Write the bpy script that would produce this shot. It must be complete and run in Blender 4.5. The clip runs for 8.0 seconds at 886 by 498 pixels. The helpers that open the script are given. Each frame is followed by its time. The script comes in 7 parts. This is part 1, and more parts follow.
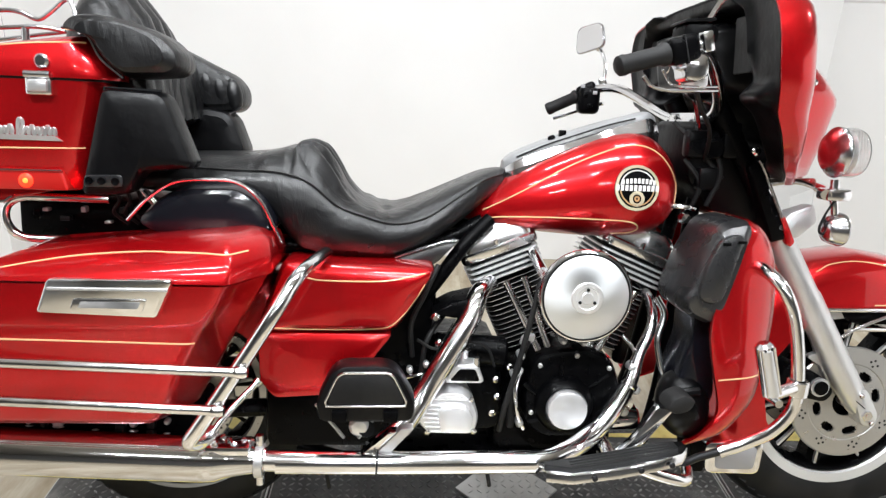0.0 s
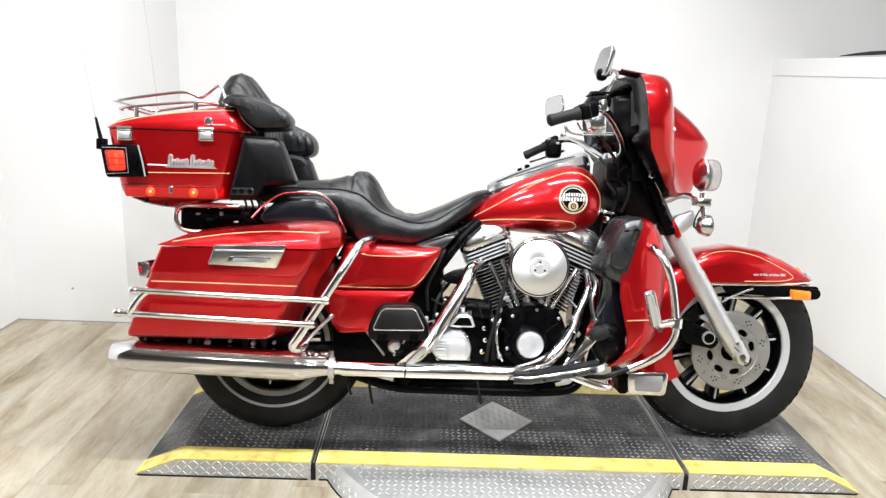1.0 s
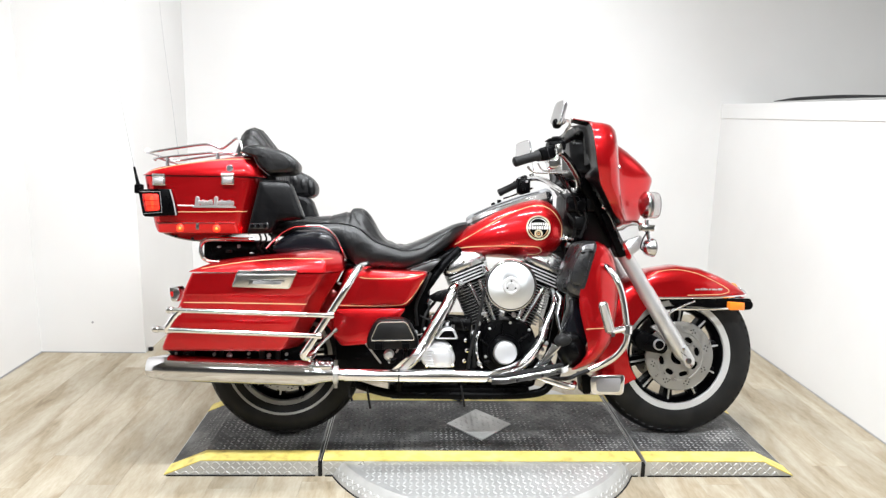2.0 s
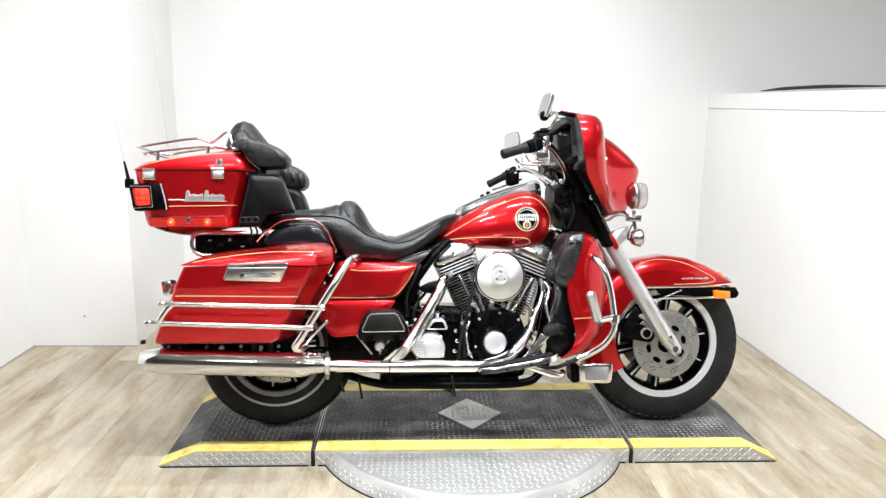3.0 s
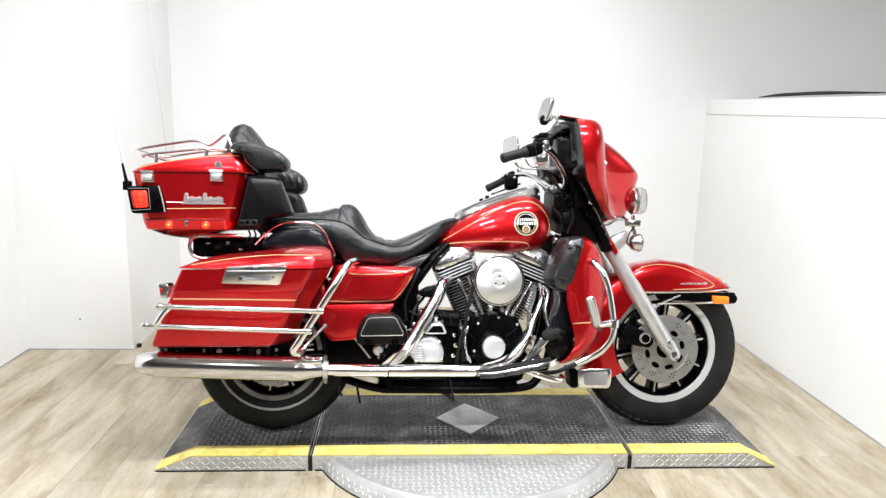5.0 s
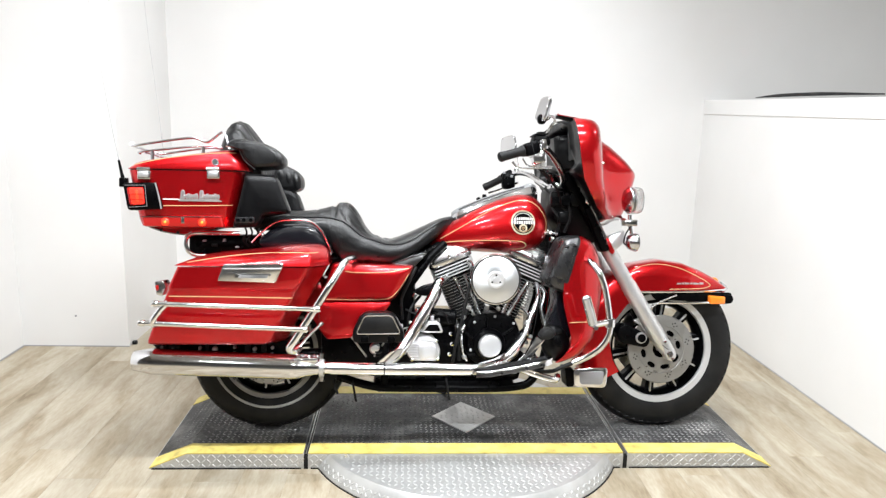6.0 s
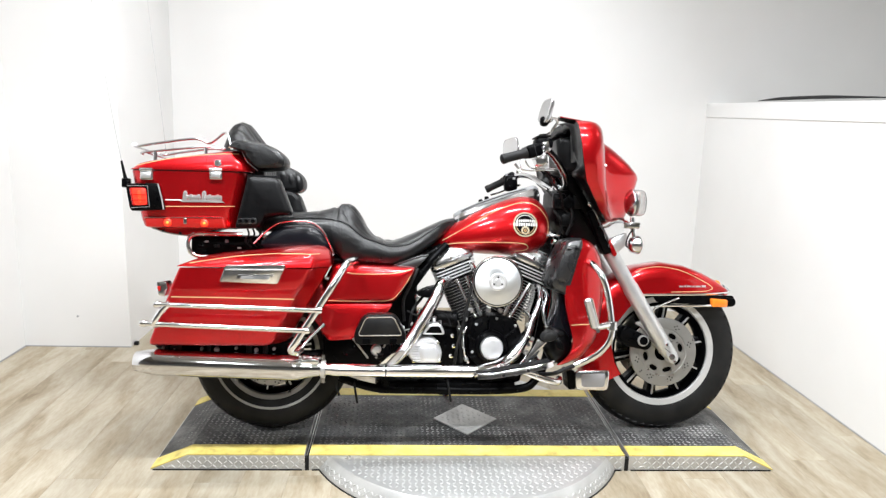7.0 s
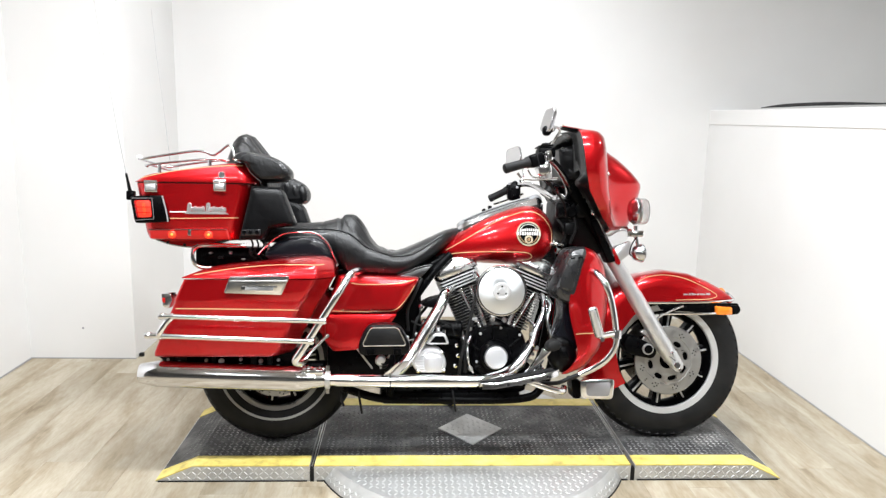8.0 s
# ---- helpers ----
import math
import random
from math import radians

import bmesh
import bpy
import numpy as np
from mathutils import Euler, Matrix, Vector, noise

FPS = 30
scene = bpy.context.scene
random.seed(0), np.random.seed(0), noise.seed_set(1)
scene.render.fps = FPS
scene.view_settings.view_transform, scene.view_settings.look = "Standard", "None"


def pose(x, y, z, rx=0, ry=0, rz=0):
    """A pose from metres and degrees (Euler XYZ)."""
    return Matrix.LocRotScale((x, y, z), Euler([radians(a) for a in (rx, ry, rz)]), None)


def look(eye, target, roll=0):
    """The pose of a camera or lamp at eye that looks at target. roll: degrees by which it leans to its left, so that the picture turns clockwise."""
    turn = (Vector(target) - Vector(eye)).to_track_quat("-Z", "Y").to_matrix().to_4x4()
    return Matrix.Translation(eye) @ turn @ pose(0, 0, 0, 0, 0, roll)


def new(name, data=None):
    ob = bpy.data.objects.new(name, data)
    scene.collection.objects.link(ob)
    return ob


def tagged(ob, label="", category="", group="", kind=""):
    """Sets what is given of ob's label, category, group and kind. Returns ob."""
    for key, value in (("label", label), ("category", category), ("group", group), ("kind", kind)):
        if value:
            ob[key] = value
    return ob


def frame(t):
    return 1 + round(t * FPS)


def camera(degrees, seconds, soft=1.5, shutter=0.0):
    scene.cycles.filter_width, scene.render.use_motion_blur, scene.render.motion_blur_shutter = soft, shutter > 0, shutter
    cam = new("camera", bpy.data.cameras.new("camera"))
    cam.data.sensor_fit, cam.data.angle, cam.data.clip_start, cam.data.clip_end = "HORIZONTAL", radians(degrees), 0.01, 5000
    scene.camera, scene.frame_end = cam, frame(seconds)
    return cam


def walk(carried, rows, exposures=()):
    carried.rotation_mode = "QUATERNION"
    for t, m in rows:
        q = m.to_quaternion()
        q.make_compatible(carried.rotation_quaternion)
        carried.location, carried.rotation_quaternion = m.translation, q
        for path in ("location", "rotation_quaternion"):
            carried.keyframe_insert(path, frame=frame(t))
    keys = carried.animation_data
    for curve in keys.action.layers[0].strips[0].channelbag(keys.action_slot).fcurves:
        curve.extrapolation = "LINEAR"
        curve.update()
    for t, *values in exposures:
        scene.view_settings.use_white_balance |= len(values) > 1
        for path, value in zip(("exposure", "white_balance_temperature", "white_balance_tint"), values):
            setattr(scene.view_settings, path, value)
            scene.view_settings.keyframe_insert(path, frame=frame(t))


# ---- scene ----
cam = camera(64.2, 8.0, 1.35)
PATH = [
    (0, (0.529, -1.213, 1.284), (0.637, 0.676, 0.603), 3.15),
    (0.1, (0.532, -1.311, 1.280), (0.629, 0.593, 0.676), 3.0),
    (0.2, (0.530, -1.408, 1.275), (0.641, 0.508, 0.723), 2.1),
    (0.4, (0.497, -1.588, 1.280), (0.635, 0.346, 0.789), 2.0),
    (0.5, (0.480, -1.667, 1.292), (0.617, 0.271, 0.824), 1.9),
    (0.6, (0.496, -1.753, 1.305), (0.603, 0.192, 0.866), 0.9),
    (0.7, (0.511, -1.836, 1.307), (0.607, 0.118, 0.895), 1.2),
    (0.8, (0.533, -1.918, 1.309), (0.588, 0.036, 0.884), 2.0),
    (0.9, (0.545, -1.990, 1.308), (0.591, -0.038, 0.879), 1.8),
    (1.0, (0.545, -2.052, 1.320), (0.588, -0.115, 0.823), 2.3),
    (1.2, (0.564, -2.167, 1.336), (0.619, -0.223, 0.870), 2.2),
    (2.3, (0.538, -2.483, 1.352), (0.625, -0.519, 0.98), 0.9),
    (2.5, (0.543, -2.484, 1.359), (0.642, -0.527, 0.962), 0.9),
    (3, (0.551, -2.481, 1.357), (0.651, -0.525, 0.953), 0.9),
    (3.5, (0.538, -2.479, 1.354), (0.621, -0.522, 0.949), 0.8),
    (4, (0.533, -2.473, 1.352), (0.631, -0.517, 0.95), 0.6),
    (4.5, (0.537, -2.474, 1.351), (0.642, -0.515, 0.962), 0.9),
    (6, (0.539, -2.473, 1.352), (0.66, -0.516, 0.958), 1.6),
    (6.5, (0.537, -2.472, 1.349), (0.655, -0.515, 0.954), 1.5),
    (7, (0.538, -2.472, 1.35), (0.654, -0.513, 0.962), 1.8),
    (7.5, (0.535, -2.47, 1.354), (0.647, -0.51, 0.974), 1.7),
    (8, (0.541, -2.474, 1.356), (0.644, -0.511, 0.991), 1.3),
]
walk(cam, [(t, look(eye, target, roll)) for t, eye, target, roll in PATH],
     [(0, -0.40), (0.5, -0.30), (1.0, -0.24), (2.5, -0.22), (3.5, -0.22), (4.5, -0.23), (6, -0.25), (8, -0.27)])

# ---- world and lamps ----
world = bpy.data.worlds.new("room_world")
scene.world = world
world.use_nodes = True
world.node_tree.nodes["Background"].inputs[0].default_value = (1.0, 0.98, 0.97, 1)
world.node_tree.nodes["Background"].inputs[1].default_value = 0.02
scene.view_settings.exposure = 0.0

X_LEFT, X_RIGHT, Y_PIER, Y_BACK, Y_BAY, Z_TOP = -1.52, 2.56, 1.357, 2.25, -0.9, 2.95
HALL_X0, HALL_X1, HALL_Y = -5.0, 6.0, -8.0
# Lamps out of view; the last one added to brighten the far back wall.
LAMPS = [(-0.7, -3.5), (0.8, -3.5), (2.3, -3.5), (-0.35, -1.3), (0.7, -1.3), (1.75, -1.3), (-0.3, -0.1), (0.75, -0.1), (1.45, -0.1), (0.2, 1.1), (1.35, 1.1), (4.1, 0.5)]
LAMP_WATTS = [30, 32, 22, 80, 84, 52, 22, 36, 20, 20, 20, 24]


def ceiling_lamp(x, y, watts):
    data = bpy.data.lights.new("unseen_lamp", "AREA")
    data.shape, data.size, data.size_y, data.energy = "RECTANGLE", 0.56, 0.14, watts
    data.color = (0.922, 0.962, 1.0)
    ob = new("unseen_lamp", data)
    ob.matrix_world = pose(x, y, Z_TOP - 0.085, 0, 0, 0)
    return ob


for (lx, ly), lw in zip(LAMPS, LAMP_WATTS):
    ceiling_lamp(lx, ly, lw)


# ---- materials ----
def mat(name, colour, rough=0.5, metal=0.0, coat=0.0, coat_rough=0.05, spec=0.5):
    m = bpy.data.materials.new(name)
    m.use_nodes = True
    b = m.node_tree.nodes["Principled BSDF"]
    b.inputs["Base Color"].default_value = (*colour, 1)
    b.inputs["Roughness"].default_value = rough
    b.inputs["Metallic"].default_value = metal
    b.inputs["Coat Weight"].default_value = coat
    b.inputs["Coat Roughness"].default_value = coat_rough
    b.inputs["Coat IOR"].default_value = 1.38
    b.inputs["Specular IOR Level"].default_value = spec
    return m


def nodes_of(m):
    t = m.node_tree
    return t, t.nodes["Principled BSDF"]


def texture(m, kind, scale, detail=4.0, stretch=(1, 1, 1), space="Object"):
    t, b = nodes_of(m)
    co = t.nodes.new("ShaderNodeTexCoord")
    mp = t.nodes.new("ShaderNodeMapping")
    mp.inputs["Scale"].default_value = stretch
    tx = t.nodes.new("ShaderNodeTex" + kind)
    tx.inputs["Scale"].default_value = scale
    if kind == "Noise":
        tx.inputs["Detail"].default_value = detail
    t.links.new(co.outputs[space], mp.inputs["Vector"])
    t.links.new(mp.outputs[0], tx.inputs["Vector"])
    return tx


def ramp(m, source, stops, socket="Base Color"):
    t, b = nodes_of(m)
    r = t.nodes.new("ShaderNodeValToRGB")
    while len(r.color_ramp.elements) < len(stops):
        r.color_ramp.elements.new(0.5)
    for e, (p, c) in zip(r.color_ramp.elements, stops):
        e.position = p
        e.color = (*c, 1) if isinstance(c, tuple) else (c, c, c, 1)
    t.links.new(source, r.inputs[0])
    if socket:
        t.links.new(r.outputs[0], b.inputs[socket])
    return r


def bump(m, source, strength, distance=0.002):
    t, b = nodes_of(m)
    n = t.nodes.new("ShaderNodeBump")
    n.inputs["Strength"].default_value = strength
    n.inputs["Distance"].default_value = distance
    t.links.new(source, n.inputs["Height"])
    old = b.inputs["Normal"].links[0].from_socket if b.inputs["Normal"].links else None
    if old:
        t.links.new(old, n.inputs["Normal"])
    t.links.new(n.outputs[0], b.inputs["Normal"])


def red_paint():
    m = mat("red_paint", (0.505, 0.005, 0.009), 0.30, 0.74, 1.0, 0.04, 0.3)
    n = texture(m, "Noise", 7.0, 3.0)
    ramp(m, n.outputs[0], [(0.3, (0.47, 0.004, 0.007)), (0.7, (0.54, 0.006, 0.010))])
    f = texture(m, "Noise", 1400.0, 2.0)
    ramp(m, f.outputs[0], [(0.3, 0.20), (0.7, 0.36)], "Roughness")
    return m


def leather():
    m = mat("black_leather", (0.005, 0.005, 0.0055), 0.36, 0.0, 0.0, spec=0.42)
    n = texture(m, "Noise", 9.0, 3.0)
    ramp(m, n.outputs[0], [(0.3, (0.004, 0.004, 0.0045)), (0.75, (0.007, 0.007, 0.0075))])
    ramp(m, n.outputs[0], [(0.3, 0.26), (0.7, 0.40)], "Roughness")
    v = texture(m, "Voronoi", 420.0)
    bump(m, v.outputs[0], 0.2, 0.0006)
    w = texture(m, "Noise", 26.0, 4.0, (1.0, 1.0, 0.45))
    w.inputs["Distortion"].default_value = 1.2
    bump(m, w.outputs[0], 0.5, 0.006)
    c = texture(m, "Voronoi", 19.0, stretch=(1.0, 0.5, 1.6))
    c.feature = "DISTANCE_TO_EDGE"
    bump(m, c.outputs[0], 0.16, 0.004)
    return m


def chrome():
    m = mat("chrome", (0.80, 0.80, 0.815), 0.12, 1.0)
    n = texture(m, "Noise", 24.0, 4.0)
    ramp(m, n.outputs[0], [(0.35, 0.09), (0.8, 0.22)], "Roughness")
    return m


def brushed():
    m = mat("polished_aluminium", (0.88, 0.88, 0.89), 0.24, 0.85)
    n = texture(m, "Noise", 60.0, 5.0)
    ramp(m, n.outputs[0], [(0.3, 0.34), (0.75, 0.52)], "Roughness")
    bump(m, n.outputs[0], 0.05, 0.001)
    return m


def satin_silver():
    m = mat("satin_silver", (0.60, 0.60, 0.60), 0.36, 0.8)
    n = texture(m, "Noise", 30.0, 4.0)
    ramp(m, n.outputs[0], [(0.3, 0.3), (0.75, 0.48)], "Roughness")
    return m


def black_gloss():
    m = mat("black_enamel", (0.0014, 0.0014, 0.0017), 0.3, 0.0, 0.0, 0.1, 0.06)
    n = texture(m, "Noise", 40.0, 4.0)
    ramp(m, n.outputs[0], [(0.3, 0.22), (0.75, 0.5)], "Roughness")
    return m


def black_plastic():
    m = mat("black_plastic", (0.0018, 0.0018, 0.0022), 0.36, spec=0.17)
    n = texture(m, "Noise", 500.0, 2.0)
    bump(m, n.outputs[0], 0.2, 0.0005)
    w = texture(m, "Noise", 9.0, 4.0)
    ramp(m, w.outputs[0], [(0.3, 0.24), (0.7, 0.46)], "Roughness")
    bump(m, w.outputs[0], 0.35, 0.014)
    return m


def rubber():
    m = mat("tyre_rubber", (0.010, 0.010, 0.0105), 0.55, spec=0.2)
    n = texture(m, "Noise", 12.0, 6.0)
    ramp(m, n.outputs[0], [(0.35, (0.006, 0.006, 0.0065)), (0.8, (0.016, 0.0155, 0.015))])
    f = texture(m, "Noise", 260.0, 3.0)
    bump(m, f.outputs[0], 0.25, 0.001)
    return m


def glass(name, colour, rough=0.0):
    m = bpy.data.materials.new(name)
    m.use_nodes = True
    t, b = nodes_of(m)
    b.inputs["Base Color"].default_value = (*colour, 1)
    b.inputs["Transmission Weight"].default_value = 1.0
    b.inputs["Roughness"].default_value = rough
    b.inputs["IOR"].default_value = 1.45
    return m


def glow(name, colour, strength):
    m = mat(name, colour, 0.4)
    t, b = nodes_of(m)
    b.inputs["Emission Color"].default_value = (*colour, 1)
    b.inputs["Emission Strength"].default_value = strength
    return m


def wall_paint():
    m = mat("white_wall_paint", (0.8, 0.795, 0.785), 0.75)
    n = texture(m, "Noise", 1.1, 5.0)
    ramp(m, n.outputs[0], [(0.3, (0.69, 0.683, 0.672)), (0.7, (0.75, 0.745, 0.737))])
    f = texture(m, "Noise", 140.0, 4.0)
    bump(m, f.outputs[0], 0.12, 0.002)
    return m


def plank_wood():
    m = mat("oak_plank", (0.45, 0.36, 0.25), 0.5, spec=0.3)
    t, b = nodes_of(m)
    info = t.nodes.new("ShaderNodeObjectInfo")
    co = t.nodes.new("ShaderNodeTexCoord")
    off = t.nodes.new("ShaderNodeVectorMath")
    off.operation = "SCALE"
    off.inputs[0].default_value = (7.0, 3.0, 5.0)
    t.links.new(info.outputs["Random"], off.inputs["Scale"])
    add = t.nodes.new("ShaderNodeVectorMath")
    t.links.new(co.outputs["Object"], add.inputs[0])
    t.links.new(off.outputs[0], add.inputs[1])
    mp = t.nodes.new("ShaderNodeMapping")
    mp.inputs["Scale"].default_value = (1.0, 0.22, 1.0)
    t.links.new(add.outputs[0], mp.inputs["Vector"])
    n = t.nodes.new("ShaderNodeTexNoise")
    n.inputs["Scale"].default_value = 11.0
    n.inputs["Detail"].default_value = 6.0
    n.inputs["Distortion"].default_value = 0.6
    t.links.new(mp.outputs[0], n.inputs["Vector"])
    g = t.nodes.new("ShaderNodeTexNoise")
    g.inputs["Scale"].default_value = 110.0
    g.inputs["Detail"].default_value = 3.0
    t.links.new(mp.outputs[0], g.inputs["Vector"])
    mixv = t.nodes.new("ShaderNodeMath")
    mixv.operation = "MULTIPLY_ADD"
    mixv.inputs[1].default_value = 0.3
    t.links.new(g.outputs[0], mixv.inputs[0])
    t.links.new(n.outputs[0], mixv.inputs[2])
    r = ramp(m, mixv.outputs[0], [(0.36, (0.195, 0.150, 0.092)), (0.56, (0.315, 0.262, 0.183)), (0.84, (0.445, 0.400, 0.318))], None)
    hsv = t.nodes.new("ShaderNodeHueSaturation")
    val = t.nodes.new("ShaderNodeMapRange")
    val.inputs["To Min"].default_value, val.inputs["To Max"].default_value = 0.86, 1.08
    t.links.new(info.outputs["Random"], val.inputs["Value"])
    t.links.new(val.outputs[0], hsv.inputs["Value"])
    t.links.new(r.outputs[0], hsv.inputs["Color"])
    t.links.new(hsv.outputs[0], b.inputs["Base Color"])
    bump(m, mixv.outputs[0], 0.06, 0.001)
    return m


def black_tread():
    m = mat("black_tread_coating", (0.05, 0.05, 0.052), 0.55)
    n = texture(m, "Noise", 6.0, 9.0)
    n.inputs["Roughness"].default_value = 0.68
    ramp(m, n.outputs[0], [(0.33, (0.014, 0.014, 0.015)), (0.5, (0.050, 0.050, 0.050)), (0.64, (0.150, 0.148, 0.142))])
    ramp(m, n.outputs[0], [(0.3, 0.62), (0.8, 0.42)], "Roughness")
    f = texture(m, "Noise", 330.0, 3.0)
    bump(m, f.outputs[0], 0.3, 0.001)
    return m


def yellow_paint():
    m = mat("yellow_safety_paint", (0.78, 0.55, 0.03), 0.5)
    n = texture(m, "Noise", 22.0, 6.0)
    ramp(m, n.outputs[0], [(0.25, (0.42, 0.33, 0.09)), (0.45, (0.68, 0.55, 0.14)), (0.8, (0.78, 0.66, 0.24))])
    f = texture(m, "Noise", 200.0, 3.0)
    bump(m, f.outputs[0], 0.2, 0.001)
    return m


def tread_plate_metal():
    m = mat("aluminium_tread_plate", (0.62, 0.62, 0.61), 0.36, 0.55)
    n = texture(m, "Noise", 9.0, 6.0)
    ramp(m, n.outputs[0], [(0.3, (0.42, 0.418, 0.41)), (0.55, (0.52, 0.52, 0.51)), (0.75, (0.60, 0.60, 0.595))])
    ramp(m, n.outputs[0], [(0.3, 0.46), (0.75, 0.26)], "Roughness")
    return m


def polished():
    m = mat("polished_cast_cover", (0.84, 0.84, 0.85), 0.2, 1.0)
    n = texture(m, "Noise", 14.0, 5.0)
    ramp(m, n.outputs[0], [(0.3, 0.13), (0.7, 0.30)], "Roughness")
    bump(m, n.outputs[0], 0.25, 0.006)
    return m


POLISHED = polished()
RED, LEATHER, CHROME, BRUSHED, SILVER = red_paint(), leather(), chrome(), brushed(), satin_silver()
BLACK, PLASTIC, RUBBER = black_gloss(), black_plastic(), rubber()
WALL, PLANK, TREAD, YELLOW, PLATE = wall_paint(), plank_wood(), black_tread(), yellow_paint(), tread_plate_metal()
GOLD = mat("gold_pinstripe", (0.72, 0.46, 0.24), 0.35, 0.2, 0.5)
WHITE = mat("white_enamel", (0.8, 0.79, 0.76), 0.4)
CREAM = mat("cream_enamel", (0.78, 0.70, 0.52), 0.4)
GREY = mat("grey_vinyl", (0.30, 0.30, 0.31), 0.5)
# Bars a little paler than most of the plate below them.
BAR_BRIGHT = mat("bright_tread_bar", (0.54, 0.54, 0.53), 0.46, 0.35)
# Pale tones show worn metal and also paint in the glints on the bars.
BAR_DARK = mat("worn_glint_bar", (0.17, 0.17, 0.172), 0.42, 0.35)
_n = texture(BAR_DARK, "Noise", 9.0, 8.0)
ramp(BAR_DARK, _n.outputs[0], [(0.36, (0.07, 0.07, 0.071)), (0.5, (0.21, 0.21, 0.21)), (0.66, (0.46, 0.455, 0.445))])
CEILING = mat("grey_ceiling_panel", (0.5, 0.5, 0.49), 0.8)
MUFFLER_CHROME = mat("worn_muffler_chrome", (0.62, 0.62, 0.63), 0.11, 1.0)
SPUN = mat("spun_aluminium", (0.74, 0.76, 0.78), 0.42, 0.9)
_t, _b = nodes_of(SPUN)
_tan = _t.nodes.new("ShaderNodeTangent")
_tan.direction_type, _tan.axis = "RADIAL", "Y"
_t.links.new(_tan.outputs[0], _b.inputs["Tangent"])
_b.inputs["Anisotropic"].default_value = 0.75
RACK = mat("worn_chrome", (0.58, 0.58, 0.60), 0.20, 1.0)
CONSOLE = mat("console_grey", (0.20, 0.20, 0.204), 0.38, 0.0, 0.2)
_n = texture(CONSOLE, "Noise", 160.0, 3.0)
bump(CONSOLE, _n.outputs[0], 0.15, 0.001)
TYRE_LINE = mat("tyre_line_grey", (0.30, 0.30, 0.295), 0.6)
RIM_WHITE = mat("machined_rim", (0.62, 0.62, 0.62), 0.4, 0.5)
DARK = mat("dark_iron", (0.010, 0.010, 0.011), 0.5, 0.2, spec=0.3)
MIRROR = mat("mirror_glass", (0.72, 0.72, 0.73), 0.02, 1.0)
DEEP = mat("polished_black", (0.004, 0.0045, 0.007), 0.22, 0.0, 0.0, spec=0.5)
VINYL = mat("grey_black_vinyl", (0.012, 0.012, 0.013), 0.3, spec=0.75)
_n = texture(VINYL, "Noise", 18.0, 4.0)
ramp(VINYL, _n.outputs[0], [(0.3, 0.22), (0.75, 0.36)], "Roughness")
bump(VINYL, _n.outputs[0], 0.22, 0.010)
CLEAR = glass("clear_acrylic", (0.93, 0.94, 0.95), 0.02)
LENS = glass("lamp_glass", (0.97, 0.98, 0.98), 0.08)
RED_LENS = mat("red_lens", (0.38, 0.012, 0.010), 0.15, 0.0, 0.6)
AMBER = mat("amber_lens", (0.85, 0.22, 0.02), 0.18, 0.0, 1.0)
BULB = glow("lit_bulb", (1.0, 0.12, 0.02), 6.0)
TAIL_GLOW = glow("lit_tail_lens", (0.95, 0.025, 0.010), 1.1)
HALO = glow("lit_lens_round_bulb", (1.0, 0.035, 0.008), 2.0)
STRIP_GLOW = glow("lit_strip_lens", (0.40, 0.008, 0.006), 0.04)
DIFFUSER = glow("lamp_diffuser", (1.0, 0.96, 0.9), 3.0)
DISC_STEEL = mat("brake_steel", (0.46, 0.455, 0.445), 0.34, 0.92)
_n = texture(DISC_STEEL, "Noise", 45.0, 5.0)
ramp(DISC_STEEL, _n.outputs[0], [(0.3, 0.25), (0.75, 0.5)], "Roughness")
# Grey of the unseen hall, set by how it shows in reflections.
GREY_WALL = mat("unseen_hall_grey", (0.13, 0.13, 0.13), 0.8)
_n = texture(GREY_WALL, "Noise", 2.0, 5.0)
ramp(GREY_WALL, _n.outputs[0], [(0.3, (0.27, 0.27, 0.27)), (0.7, (0.34, 0.34, 0.34))])


# ---- mesh helpers ----
from mathutils.bvhtree import BVHTree


def finish(bm, smooth, angle=38):
    bmesh.ops.recalc_face_normals(bm, faces=bm.faces)
    for f in bm.faces:
        f.smooth = smooth
    if smooth:
        lim = radians(angle)
        for e in bm.edges:
            if len(e.link_faces) == 2 and e.calc_face_angle(0) > lim:
                e.smooth = False


def part(name, bm, material, parent=None, label="", smooth=True, angle=38):
    """One mesh object from a bmesh, under a thing or a part."""
    finish(bm, smooth, angle)
    me = bpy.data.meshes.new(name)
    bm.to_mesh(me)
    bm.free()
    me.materials.append(material)
    ob = new(name, me)
    if parent is not None:
        ob.parent = parent
    if label:
        ob["label"] = label
    return ob


def thing(name, m, label, category, group="", kind=""):
    ob = new(name)
    ob.empty_display_size = 0.1
    ob.matrix_world = m
    return tagged(ob, label, category, group, kind)


def add_box(bm, lo, hi, bevel=0.0, m=None, seg=2):
    c = [(a + b) / 2 for a, b in zip(lo, hi)]
    s = [abs(b - a) for a, b in zip(lo, hi)]
    g = bmesh.ops.create_cube(bm, size=1.0, matrix=Matrix.LocRotScale(c, None, s))
    vs = g["verts"]
    if bevel:
        es = list({e for v in vs for e in v.link_edges})
        r = bmesh.ops.bevel(bm, geom=es, offset=bevel, segments=seg, profile=0.5, affect="EDGES")
        vs = list({v for f in r["faces"] for v in f.verts} | {v for v in vs if v.is_valid})
    if m is not None:
        bmesh.ops.transform(bm, matrix=m, verts=vs)
    return bm


def box(lo, hi, bevel=0.0, m=None, seg=2):
    return add_box(bmesh.new(), lo, hi, bevel, m, seg)


